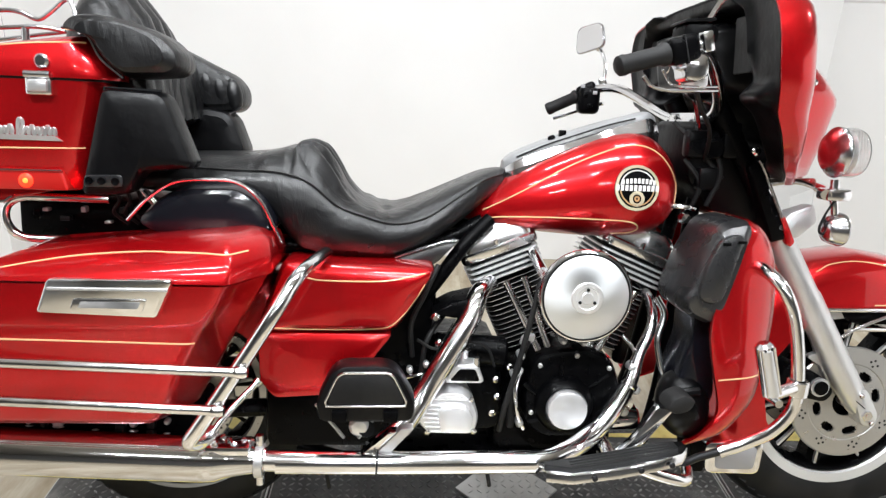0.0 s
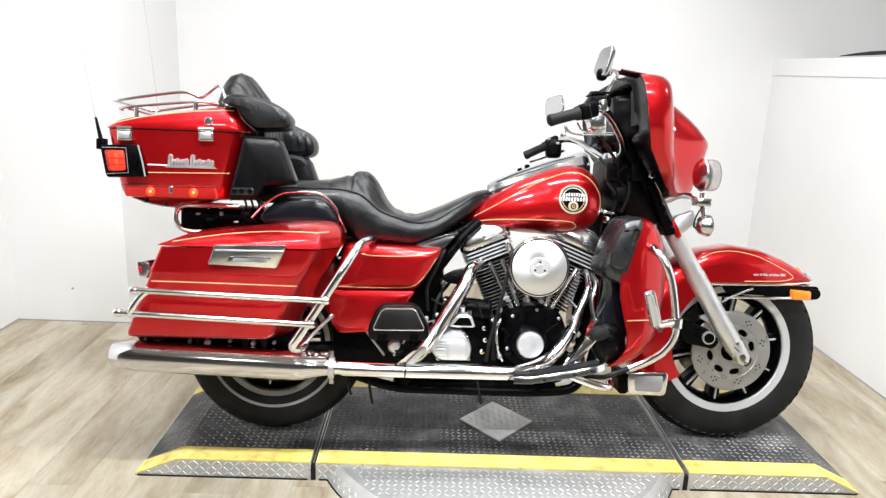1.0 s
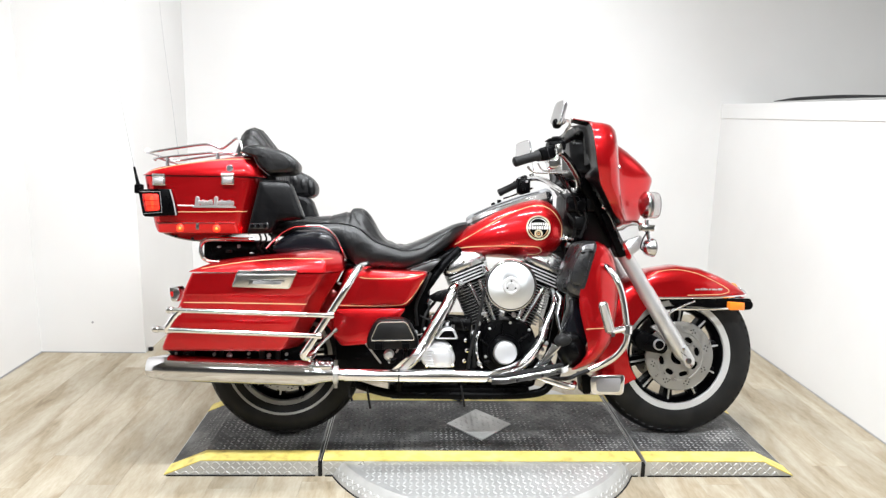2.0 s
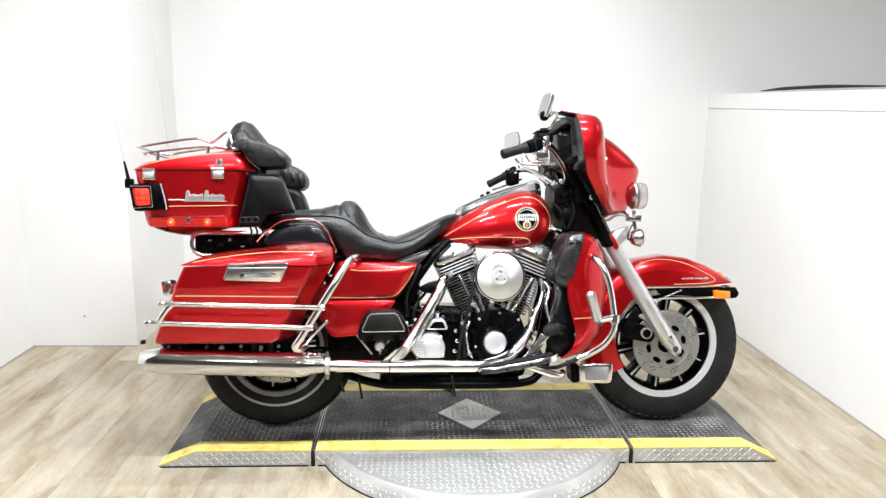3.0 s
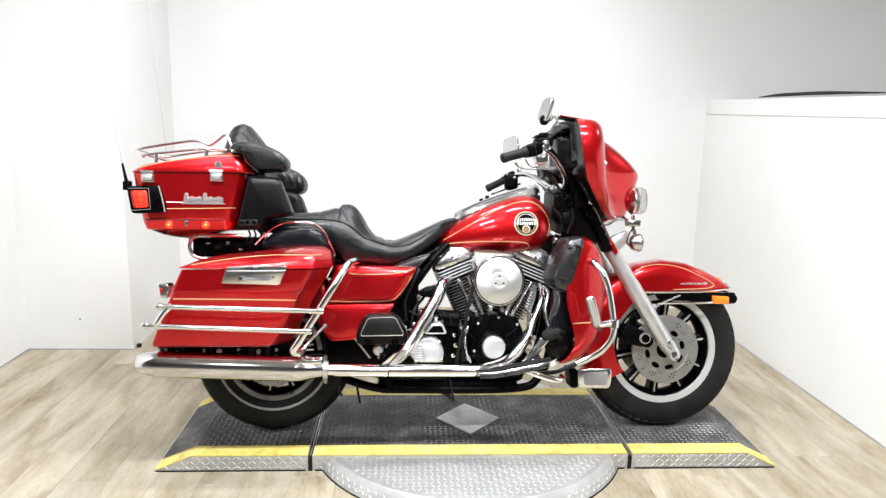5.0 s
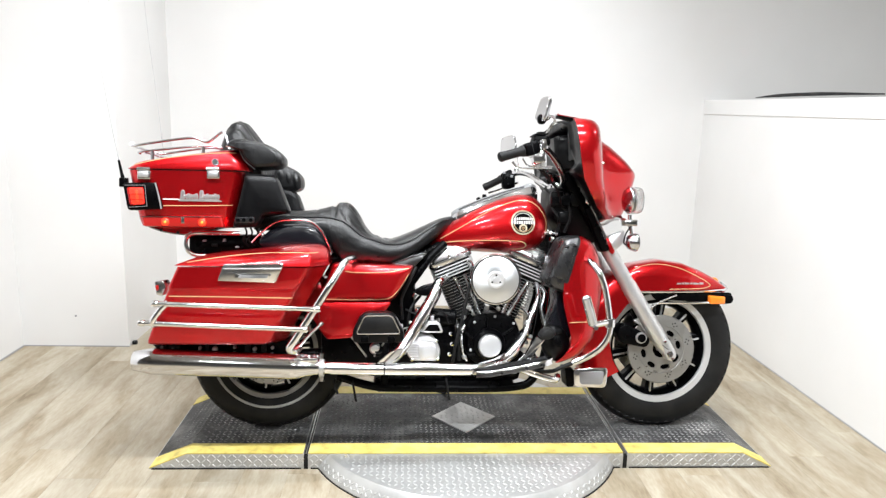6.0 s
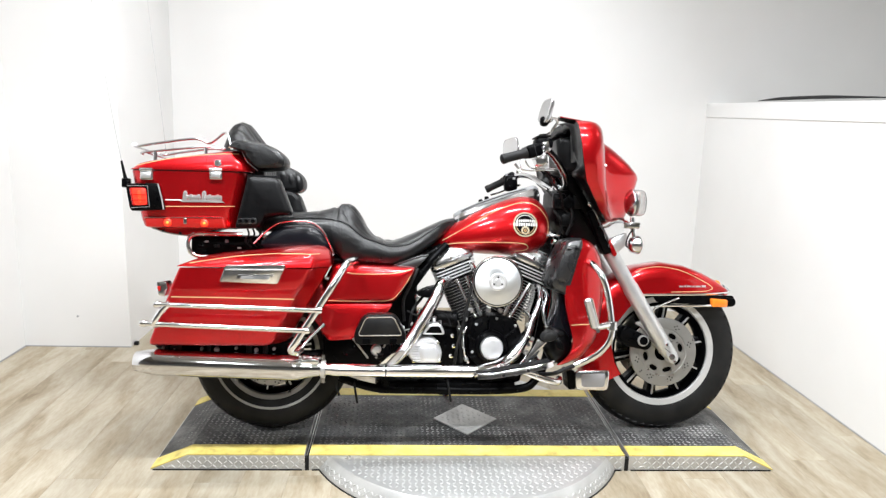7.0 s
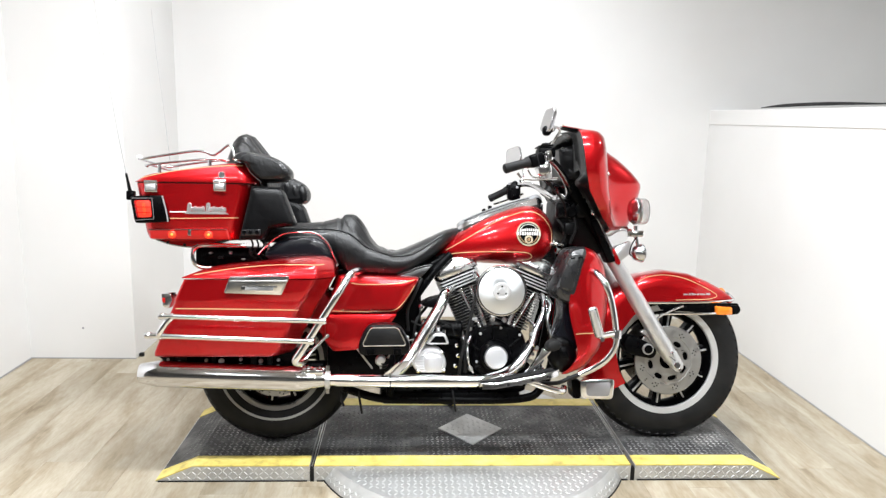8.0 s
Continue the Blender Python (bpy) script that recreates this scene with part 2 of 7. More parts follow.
def skin(bm, rings, closed=True, cap=True):
    """Faces between rings of equal length."""
    vr = [[bm.verts.new(p) for p in r] for r in rings]
    n = len(rings[0])
    for a, b in zip(vr, vr[1:]):
        for i in range(n if closed else n - 1):
            j = (i + 1) % n
            bm.faces.new((a[i], a[j], b[j], b[i]))
    if cap and closed:
        bm.faces.new(list(reversed(vr[0])))
        bm.faces.new(vr[-1])
    return bm


def smooth_line(pts, steps=6):
    """Catmull-Rom through the points."""
    p = [Vector(q) for q in pts]
    if len(p) < 3:
        return p
    p = [2 * p[0] - p[1]] + p + [2 * p[-1] - p[-2]]
    out = []
    for i in range(1, len(p) - 2):
        for k in range(steps):
            t = k / steps
            a, b, c, d = p[i - 1:i + 3]
            out.append(0.5 * (2 * b + (c - a) * t + (2 * a - 5 * b + 4 * c - d) * t * t + (3 * b - a - 3 * c + d) * t ** 3))
    out.append(p[-2])
    return out


def add_tube(bm, pts, r, seg=10, steps=6, flat=1.0, closed=False, ends=True):
    """A round bar along a smooth line; r a number or one for each point; flat narrows it sideways."""
    line = smooth_line(pts, steps)
    n = len(line)
    if isinstance(r, (list, tuple)):
        k = len(r) - 1
        rad = []
        for i in range(n):
            u = i / (n - 1) * k
            a = min(int(u), k - 1)
            rad.append(r[a] + (r[a + 1] - r[a]) * (u - a))
    else:
        rad = [r] * n
    rings, up = [], None
    for i, p in enumerate(line):
        d = (line[min(i + 1, n - 1)] - line[max(i - 1, 0)]).normalized()
        if up is None:
            up = Vector((0, 1, 0)) if abs(d.y) < 0.9 else Vector((0, 0, 1))
        side = d.cross(up).normalized()
        up = side.cross(d).normalized()
        rings.append([p + (side * math.cos(a) * flat + up * math.sin(a)) * rad[i] for a in (2 * math.pi * j / seg for j in range(seg))])
    return skin(bm, rings, True, ends)


def tube(pts, r, seg=10, steps=6, flat=1.0):
    return add_tube(bmesh.new(), pts, r, seg, steps, flat)


def add_lathe(bm, profile, m, seg=40, cap=False):
    """Turns (radius, along) pairs round the z axis of m."""
    rings = []
    for r, a in profile:
        rings.append([m @ Vector((max(r, 1e-5) * math.cos(t), max(r, 1e-5) * math.sin(t), a)) for t in (2 * math.pi * j / seg for j in range(seg))])
    return skin(bm, rings, True, cap)


def lathe(profile, m, seg=40, cap=False):
    return add_lathe(bmesh.new(), profile, m, seg, cap)


def along(p, q):
    """A pose at p whose z axis points to q."""
    d = Vector(q) - Vector(p)
    return Matrix.Translation(p) @ d.to_track_quat("Z", "Y").to_matrix().to_4x4()


def rod(p, q, r, seg=12, bevel=0.0):
    h = (Vector(q) - Vector(p)).length
    b = min(bevel, r * 0.6)
    prof = [(0, 0), (r - b, 0), (r, b), (r, h - b), (r - b, h), (0, h)] if b else [(0, 0), (r, 0), (r, h), (0, h)]
    return lathe(prof, along(p, q), seg)


def outline_round(pts, radius, seg=4):
    """A polygon of 2D points with rounded corners."""
    out, n = [], len(pts)
    for i in range(n):
        a, b, c = (Vector(pts[i - 1]), Vector(pts[i]), Vector(pts[(i + 1) % n]))
        u, v = (a - b), (c - b)
        r = min(radius, u.length * 0.45, v.length * 0.45)
        p, q = b + u.normalized() * r, b + v.normalized() * r
        for k in range(seg + 1):
            t = k / seg
            out.append((1 - t) ** 2 * p + 2 * t * (1 - t) * b + t * t * q)
    return out


def slab(pts, y0, y1, radius=0.01, bevel=0.006, bulge=0.0, seg=4, mid=3):
    """A panel with the side outline pts (x, z), from y0 (outer) to y1 (inner), with rounded corners and edge; bulge swells the outer face."""
    line = outline_round(pts, radius, seg)
    c = sum(line, Vector((0, 0))) / len(line)
    d = 1 if y1 > y0 else -1

    def ring(scale_in, y):
        res = []
        for p in line:
            u = p - c
            k = max(u.length - scale_in, 0) / max(u.length, 1e-6)
            q = c + u * k
            res.append(Vector((q.x, y, q.y)))
        return res
    rings = [ring(0.0, y1), ring(0.0, y0 + d * bevel), ring(bevel * 0.3, y0 + d * bevel * 0.3), ring(bevel, y0)]
    if bulge:
        for k in range(1, mid + 1):
            t = k / (mid + 1)
            res = []
            for p in line:
                q = c + (p - c) * (1 - t) * 0.96
                res.append(Vector((q.x, y0 - d * bulge * (1 - (1 - t) ** 2), q.y)))
            rings.append(res)
    return skin(bmesh.new(), rings)


def mirrored(ob, name=None):
    """The same part on the other side of the machine."""
    me = ob.data.copy()
    bm = bmesh.new()
    bm.from_mesh(me)
    bmesh.ops.transform(bm, matrix=Matrix.Diagonal((1, -1, 1, 1)), verts=bm.verts)
    bmesh.ops.reverse_faces(bm, faces=bm.faces)
    bm.to_mesh(me)
    bm.free()
    o = new(name or ob.name.split(".")[0], me)
    o.parent = ob.parent
    if "label" in ob:
        o["label"] = ob["label"]
    return o


def surface(ob):
    bm = bmesh.new()
    bm.from_mesh(ob.data)
    tree = BVHTree.FromBMesh(bm)
    bm.free()
    return tree


def onto(trees, x, z, lift=0.001, start=-0.8):
    """The place on the outer (right-hand) side of the machine at x, z."""
    best = None
    for t in trees if isinstance(trees, (list, tuple)) else [trees]:
        hit, nor, _, _ = t.ray_cast(Vector((x, start, z)), Vector((0, 1, 0)))
        if hit is not None and (best is None or hit.y < best[0].y):
            best = (hit, nor)
    if best is None:
        return None
    nor = best[1] if best[1].y < 0 else -best[1]
    return best[0] + nor * lift


def stripe(trees, pts, r=0.0018, steps=8):
    """A fine painted line that follows the panel below it."""
    line = smooth_line([(x, 0, z) for x, z in pts], steps)
    hit = [onto(trees, p.x, p.z, 0.0) for p in line]
    hit = [h for h in hit if h is not None]
    bm = bmesh.new()
    if len(hit) > 2:
        add_tube(bm, hit, r, 6, 1)
    return bm


def decal(trees, pts, lift=0.0012):
    """A thin plate of outline pts (x, z) that lies on the panel below it."""
    bm = bmesh.new()
    a = [onto(trees, x, z, lift) for x, z in pts]
    if any(p is None for p in a):
        return bm
    top = [bm.verts.new(p) for p in a]
    low = [bm.verts.new(p + Vector((0, lift * 1.6, 0))) for p in a]
    c = sum(a, Vector()) / len(a)
    mid = onto(trees, c.x, c.z, lift) or c
    cv = bm.verts.new(mid)
    n = len(top)
    for i in range(n):
        j = (i + 1) % n
        bm.faces.new((top[i], top[j], cv))
        bm.faces.new((top[j], top[i], low[i], low[j]))
    return bm


def circle(x, z, r, n=32, squash=1.0):
    return [(x + r * math.cos(2 * math.pi * i / n) * squash, z + r * math.sin(2 * math.pi * i / n)) for i in range(n)]


# ---- the room ----
def slab_box(name, lo, hi, material, label, category, bevel=0.0):
    return tagged(part(name, box(lo, hi, bevel), material, None, "", False), label, category, kind="structure")


floor = slab_box("floor", (HALL_X0 - 0.2, HALL_Y - 0.2, -0.15), (HALL_X1 + 0.2, Y_BACK + 0.2, -0.008), PLANK, "pale oak plank floor with grey streaks", "floor")
slab_box("wall_left", (X_LEFT - 0.15, Y_BAY, -0.008), (X_LEFT, Y_PIER, Z_TOP), WALL, "plain white painted wall beside the bay", "wall")
slab_box("wall_pier", (X_LEFT - 0.15, Y_PIER, -0.008), (-0.953, Y_BACK + 0.15, Z_TOP), WALL, "white painted wall pier standing proud of the bay", "wall")
slab_box("wall_back", (-0.953, Y_BACK, -0.008), (HALL_X1 + 0.15, Y_BACK + 0.15, Z_TOP + 0.24), WALL, "plain white painted wall behind the motorcycle", "wall")
slab_box("wall_right", (X_RIGHT, Y_BAY, -0.008), (X_RIGHT + 0.15, Y_BACK, 1.44), WALL, "low white painted wall with a ledge on top", "wall")
slab_box("ledge_trim", (X_RIGHT - 0.005, Y_BAY, 1.352), (X_RIGHT, Y_BACK, 1.444), WALL, "white painted ledge board along the wall", "trim", 0.002)
slab_box("floor_joint_right", (X_RIGHT - 0.003, Y_BAY, 0.0), (X_RIGHT, Y_BACK, 0.003), GREY, "grey joint between the floor and the wall", "trim")
slab_box("floor_joint_left", (X_LEFT, Y_BAY, 0.0), (X_LEFT + 0.004, Y_PIER, 0.005), GREY, "grey joint between the floor and the wall", "trim")
slab_box("floor_joint_pier", (X_LEFT + 0.004, Y_PIER - 0.004, 0.0), (-0.953, Y_PIER, 0.005), GREY, "grey joint between the floor and the pier", "trim")
slab_box("ceiling", (X_LEFT - 0.15, -5.0, Z_TOP), (5.2, Y_BACK, Z_TOP + 0.12), CEILING, "plain grey ceiling over the bay and the hall", "ceiling")
# unseen hall, added in grey so that chrome and paint reflect something dim
slab_box("hall_ceiling", (HALL_X0, HALL_Y, Z_TOP + 0.14), (HALL_X1, Y_BACK, Z_TOP + 0.24), GREY_WALL, "unseen grey ceiling added for dim reflections", "ceiling")
slab_box("hall_wall_rear", (HALL_X0 - 0.15, HALL_Y - 0.15, -0.008), (HALL_X1 + 0.15, HALL_Y, Z_TOP + 0.24), GREY_WALL, "unseen grey wall added for dim reflections", "wall")
slab_box("hall_wall_left", (HALL_X0 - 0.15, HALL_Y, -0.008), (HALL_X0, Y_BAY + 0.2, Z_TOP + 0.24), GREY_WALL, "unseen grey wall added for dim reflections", "wall")
slab_box("hall_wall_right", (HALL_X1, HALL_Y, -0.008), (HALL_X1 + 0.15, Y_BACK, Z_TOP + 0.24), GREY_WALL, "unseen grey wall added for dim reflections", "wall")
slab_box("hall_return_left", (HALL_X0, Y_BAY + 0.05, -0.008), (X_LEFT - 0.15, Y_BAY + 0.2, Z_TOP + 0.14), GREY_WALL, "unseen grey wall added for dim reflections", "wall")


# An added fixture body round each unseen lamp.
def lamp_fixture(x, y):
    ob = thing("ceiling_light", pose(x, y, Z_TOP), "unseen white metal ceiling light with a glowing diffuser, added to light the room", "ceiling light", "ceiling lights")
    bm = bmesh.new()
    add_box(bm, (-0.33, -0.10, -0.05), (0.33, 0.10, -0.001), 0.006)
    part("housing", bm, WHITE, ob, "", False)
    part("diffuser", box((-0.30, -0.08, -0.075), (0.30, 0.08, -0.051), 0.008), DIFFUSER, ob, "glowing frosted diffuser")
    return ob


for lx, ly in LAMPS:
    lamp_fixture(lx, ly)

bm = bmesh.new()
add_tube(bm, [(X_RIGHT + 0.03, 1.62, 1.455), (X_RIGHT + 0.02, 1.35, 1.463), (X_RIGHT + 0.03, 0.95, 1.466), (X_RIGHT + 0.03, 0.5, 1.458)], [0.002, 0.009, 0.009, 0.003], 8, 6, 1.0)
tagged(part("dark_strip", bm, DARK), "thin dark metal strip lying on the ledge", "metal strip")

bm = bmesh.new()
add_box(bm, (-0.012, -0.012, 0), (0.012, 0.012, 0.02), 0.004)
stop = part("door_stop", bm, DARK)
stop.matrix_world = pose(-0.938, 1.40, 0.0)
tagged(stop, "small dark rubber stop on the floor", "door stop")
bm = lathe([(0, 0), (0.006, 0), (0.006, 0.003), (0, 0.005)], pose(-1.23, Y_PIER, 0.175, 90), 10)
tagged(part("wall_screw", bm, GREY), "small dark screw head in the white wall", "screw")


# ---- the turntable and its ramp ----
TOP = 0.062
X0, X1, X2, X3 = -0.382, 0.197, 1.42, 2.006
XA, XB = -0.243, 1.885
PLAT_DEPTH = 0.64
lift = thing("motorcycle_turntable", pose(0, 0, 0), "low black tread-plate display turntable with yellow edges", "turntable")


def deck_height(x):
    if x < XA:
        return max(0.004, TOP * (x - X0) / (XA - X0))
    if x > XB:
        return max(0.004, TOP * (X3 - x) / (X3 - XB))
    return TOP


def deck_section(xs):
    """A platform section with ramped ends: front and back skirts and a top."""
    bm = bmesh.new()
    rings = []
    for x in xs:
        h = deck_height(x)
        rings.append([Vector((x, 0, 0)), Vector((x, 0, h - 0.002)), Vector((x, 0.003, h)), Vector((x, PLAT_DEPTH - 0.003, h)), Vector((x, PLAT_DEPTH, h - 0.002)), Vector((x, PLAT_DEPTH, 0))])
    return skin(bm, rings)


SECTIONS = [(X0, XA, X1 - 0.008), (X1 + 0.008, 0.8, X2 - 0.008), (X2 + 0.008, XB, X3)]
for xs in SECTIONS:
    part("deck_section", deck_section(xs), PLATE, lift, "aluminium tread-plate section", False)

prof = [(0, 0.001), (0.63, 0.001), (0.628, 0.010), (0.598, 0.052), (0.592, 0.0575), (0, 0.0575)]
# Dark ring stands in for the line of shade under the disc.
part("disc_shade", lathe([(0.60, 0.0), (0.633, 0.0), (0.633, 0.004), (0.60, 0.004)], pose(0.81, 0.275, 0), 96), DARK, lift, "dark ring standing in for the shade under the disc")
part("turning_disc", lathe(prof, pose(0.81, 0.275, 0), 96), PLATE, lift, "round aluminium tread-plate disc", True)


def strip_on_deck(xs, y0, y1, lift_by):
    rings = []
    for x in xs:
        h = deck_height(x)
        rings.append([Vector((x, y0, h - 0.001)), Vector((x, y0, h + lift_by)), Vector((x, y1, h + lift_by)), Vector((x, y1, h - 0.001))])
    return skin(bmesh.new(), rings)


for xs in SECTIONS:
    part("tread_mat", strip_on_deck([x + d for x, d in zip(xs, (0.004, 0, -0.004))], 0.075, PLAT_DEPTH - 0.075, 0.002), TREAD, lift, "black worn tread coating", False)
    part("edge_stripe", strip_on_deck([x + d for x, d in zip(xs, (0.002, 0, -0.002))], -0.001, 0.0765, 0.0035), YELLOW, lift, "yellow painted edge", False)
    part("edge_stripe", strip_on_deck([x + d for x, d in zip(xs, (0.002, 0, -0.002))], PLAT_DEPTH - 0.0765, PLAT_DEPTH + 0.001, 0.0035), YELLOW, lift, "yellow painted edge", False)

for x in (X1, X2):
    part("hinge_rod", tube([(x, 0.01, TOP - 0.004), (x, PLAT_DEPTH - 0.01, TOP - 0.004)], 0.0030, 8, 1), DISC_STEEL, lift, "steel hinge rod")
    part("gap_filler", box((x - 0.0075, -0.002, 0.0), (x + 0.0075, PLAT_DEPTH + 0.002, TOP - 0.012)), DARK, lift, "", False)

DCX, DCY = 0.818, 0.316
bm = bmesh.new()
skin(bm, [[Vector((DCX + dx * s, DCY + dy * s, z)) for dx, dy in ((-0.136, 0), (0, -0.15), (0.136, 0), (0, 0.15))] for s, z in ((1.0, TOP), (1.0, TOP + 0.005), (0.985, TOP + 0.0065))])
part("diamond_plate", bm, PLATE, lift, "diamond of bare worn metal", False)


def lozenges(cells, length, width, height, shape):
    """Raised tread bars; cells: (u, v, way), shape maps (u, v, h) to a place."""
    vs, fs = [], []
    for u, v, way in cells:
        a = radians(45 if way else -45)
        ca, sa = math.cos(a), math.sin(a)
        base = len(vs)
        for k, (p, q, h) in enumerate(((-1, 0, 0), (-0.3, -1, 0), (0.3, -1, 0), (1, 0, 0), (0.3, 1, 0), (-0.3, 1, 0), (-0.55, 0, 1), (0.55, 0, 1))):
            x, y = p * length / 2, q * width / 2
            vs.append(shape(u + x * ca - y * sa, v + x * sa + y * ca, h * height))
        for f in ((0, 1, 6), (1, 2, 7, 6), (2, 3, 7), (3, 4, 7), (4, 5, 6, 7), (5, 0, 6)):
            fs.append([base + i for i in f])
    me = bpy.data.meshes.new("tread_pattern")
    me.from_pydata(vs, [], fs)
    return me


def tread(cells, length, width, height, shape, material):
    me = lozenges(cells, length, width, height, shape)
    me.materials.append(material)
    ob = new("tread_pattern", me)
    ob.parent = lift
    return tagged(ob, kind="stuff")


def grid(u0, u1, v0, v1, pitch):
    out, i, v = [], 0, v0
    while v <= v1:
        u, k = u0, 0
        while u <= u1:
            out.append((u, v, (i + k) % 2 == 0))
            u += pitch
            k += 1
        v += pitch
        i += 1
    return out


# black deck
cells = [c for c in grid(X0 + 0.03, X3 - 0.03, 0.092, PLAT_DEPTH - 0.092, 0.021)
         if min(abs(c[0] - X1), abs(c[0] - X2)) > 0.02 and abs(c[0] - DCX) / 0.15 + abs(c[1] - DCY) / 0.165 > 1]
tread(cells, 0.0185, 0.0058, 0.0018, lambda u, v, h: (u, v, deck_height(u) + 0.002 + h), BAR_DARK)
# front skirts
cells = [c for c in grid(X0 + 0.03, X3 - 0.02, 0.013, 0.056, 0.0190)
         if min(abs(c[0] - X1), abs(c[0] - X2)) > 0.02 and c[1] < deck_height(c[0]) - 0.008 and (c[0] < 0.28 or c[0] > 1.34)]
tread(cells, 0.0225, 0.0050, 0.0022, lambda u, v, h: (u, -h, v), BAR_BRIGHT)
# Dark strips put the shade at the skirts' foot into colour.
for xs in SECTIONS:
    part("base_shade", box((xs[0] + 0.01, -0.003, 0.0), (xs[2] - 0.01, 0.003, 0.0045)), DARK, lift, "dark strip standing in for the shade under the skirt", False)
# disc top
cells = [c for c in grid(0.2, 1.42, -0.33, -0.012, 0.0225) if (c[0] - 0.81) ** 2 + (c[1] - 0.275) ** 2 < 0.575 ** 2]
tread(cells, 0.0185, 0.0052, 0.0018, lambda u, v, h: (u, v, 0.0575 + h), BAR_BRIGHT)
# bare diamond
cells = [c for c in grid(DCX - 0.14, DCX + 0.14, DCY - 0.15, DCY + 0.15, 0.0225) if abs(c[0] - DCX) / 0.122 + abs(c[1] - DCY) / 0.135 < 1]
tread(cells, 0.0185, 0.0052, 0.0016, lambda u, v, h: (u, v, TOP + 0.0064 + h), BAR_BRIGHT)
# sloping rim of the disc


def on_rim(u, v, h):
    a, f = -math.pi + u / 0.613, v / 0.052
    r = 0.628 - 0.030 * f + 0.81 * h
    return (0.81 + r * math.cos(a), 0.275 + r * math.sin(a), 0.010 + 0.042 * f + 0.58 * h)


tread(grid(0.30, 0.613 * math.pi - 0.30, 0.010, 0.045, 0.0175), 0.0155, 0.0046, 0.0016, on_rim, BAR_BRIGHT)


# ---- floor planks ----
def plank_mesh(w, d):
    bm = box((0.0002, 0.0002, -0.008), (w - 0.0002, d - 0.0002, 0.0), 0.0)
    top = [v for v in bm.verts if v.co.z > -0.001]
    es = [e for e in bm.edges if all(v in top for v in e.verts)]
    bmesh.ops.bevel(bm, geom=es, offset=0.0006, segments=1, affect="EDGES")
    return bm


PLANK_Y = -2.6


def lay_planks():
    rng = random.Random(5)
    w, d = 0.165, 1.22
    shared = {}
    x = X_LEFT + 0.005
    while x < X_RIGHT - 0.01:
        wid = min(w, X_RIGHT - 0.005 - x)
        y = PLANK_Y - rng.random() * d
        while y < Y_BACK:
            y0, y1 = max(y, PLANK_Y), min(y + d, Y_BACK)
            if y1 - y0 > 0.02:
                key = (round(wid, 3), round(y1 - y0, 3))
                if key not in shared:
                    ob = part("plank", plank_mesh(*key), PLANK, floor, "", False)
                    shared[key] = ob.data
                else:
                    ob = new("plank", shared[key])
                    ob.parent = floor
                ob.location = (x, y0, 0)
            y += d
        x += w


# ---- the motorcycle: x forward from the rear axle, -y the right-hand side, z up from the deck; it leans on its side stand ----
BIKE_LEAN, BIKE_YAW = 9.5, 1.5
bike = thing("motorcycle", pose(0, 0.25 - 0.8 * math.tan(radians(BIKE_YAW)), 0.064, 0, 0, BIKE_YAW) @ pose(0, 0, 0, -BIKE_LEAN),
             "red touring motorcycle with gold pinstripes and chrome, leaning on its stand", "motorcycle")
SIDE = Matrix.Rotation(radians(90), 4, "X")  # z axis to -y: outwards on the right


def P(name, bm, material, parent=None, label="", smooth=True, angle=38):
    return part(name, bm, material, bike if parent is None else parent, label, smooth, angle)


def at_side(x, w, z):
    """A pose at x, z and w outwards, whose z axis points outwards to the right."""
    return Matrix.Translation((x, -w, z)) @ SIDE


def rounded_ring(x0, x1, y0, y1, z, r, n=5, power=None):
    """A rounded rectangle in a level plane; z a number or a function of x."""
    pts = outline_round([(x0, y0), (x1, y0), (x1, y1), (x0, y1)], r, n)
    return [Vector((p.x, p.y, z(p.x) if callable(z) else z)) for p in pts]


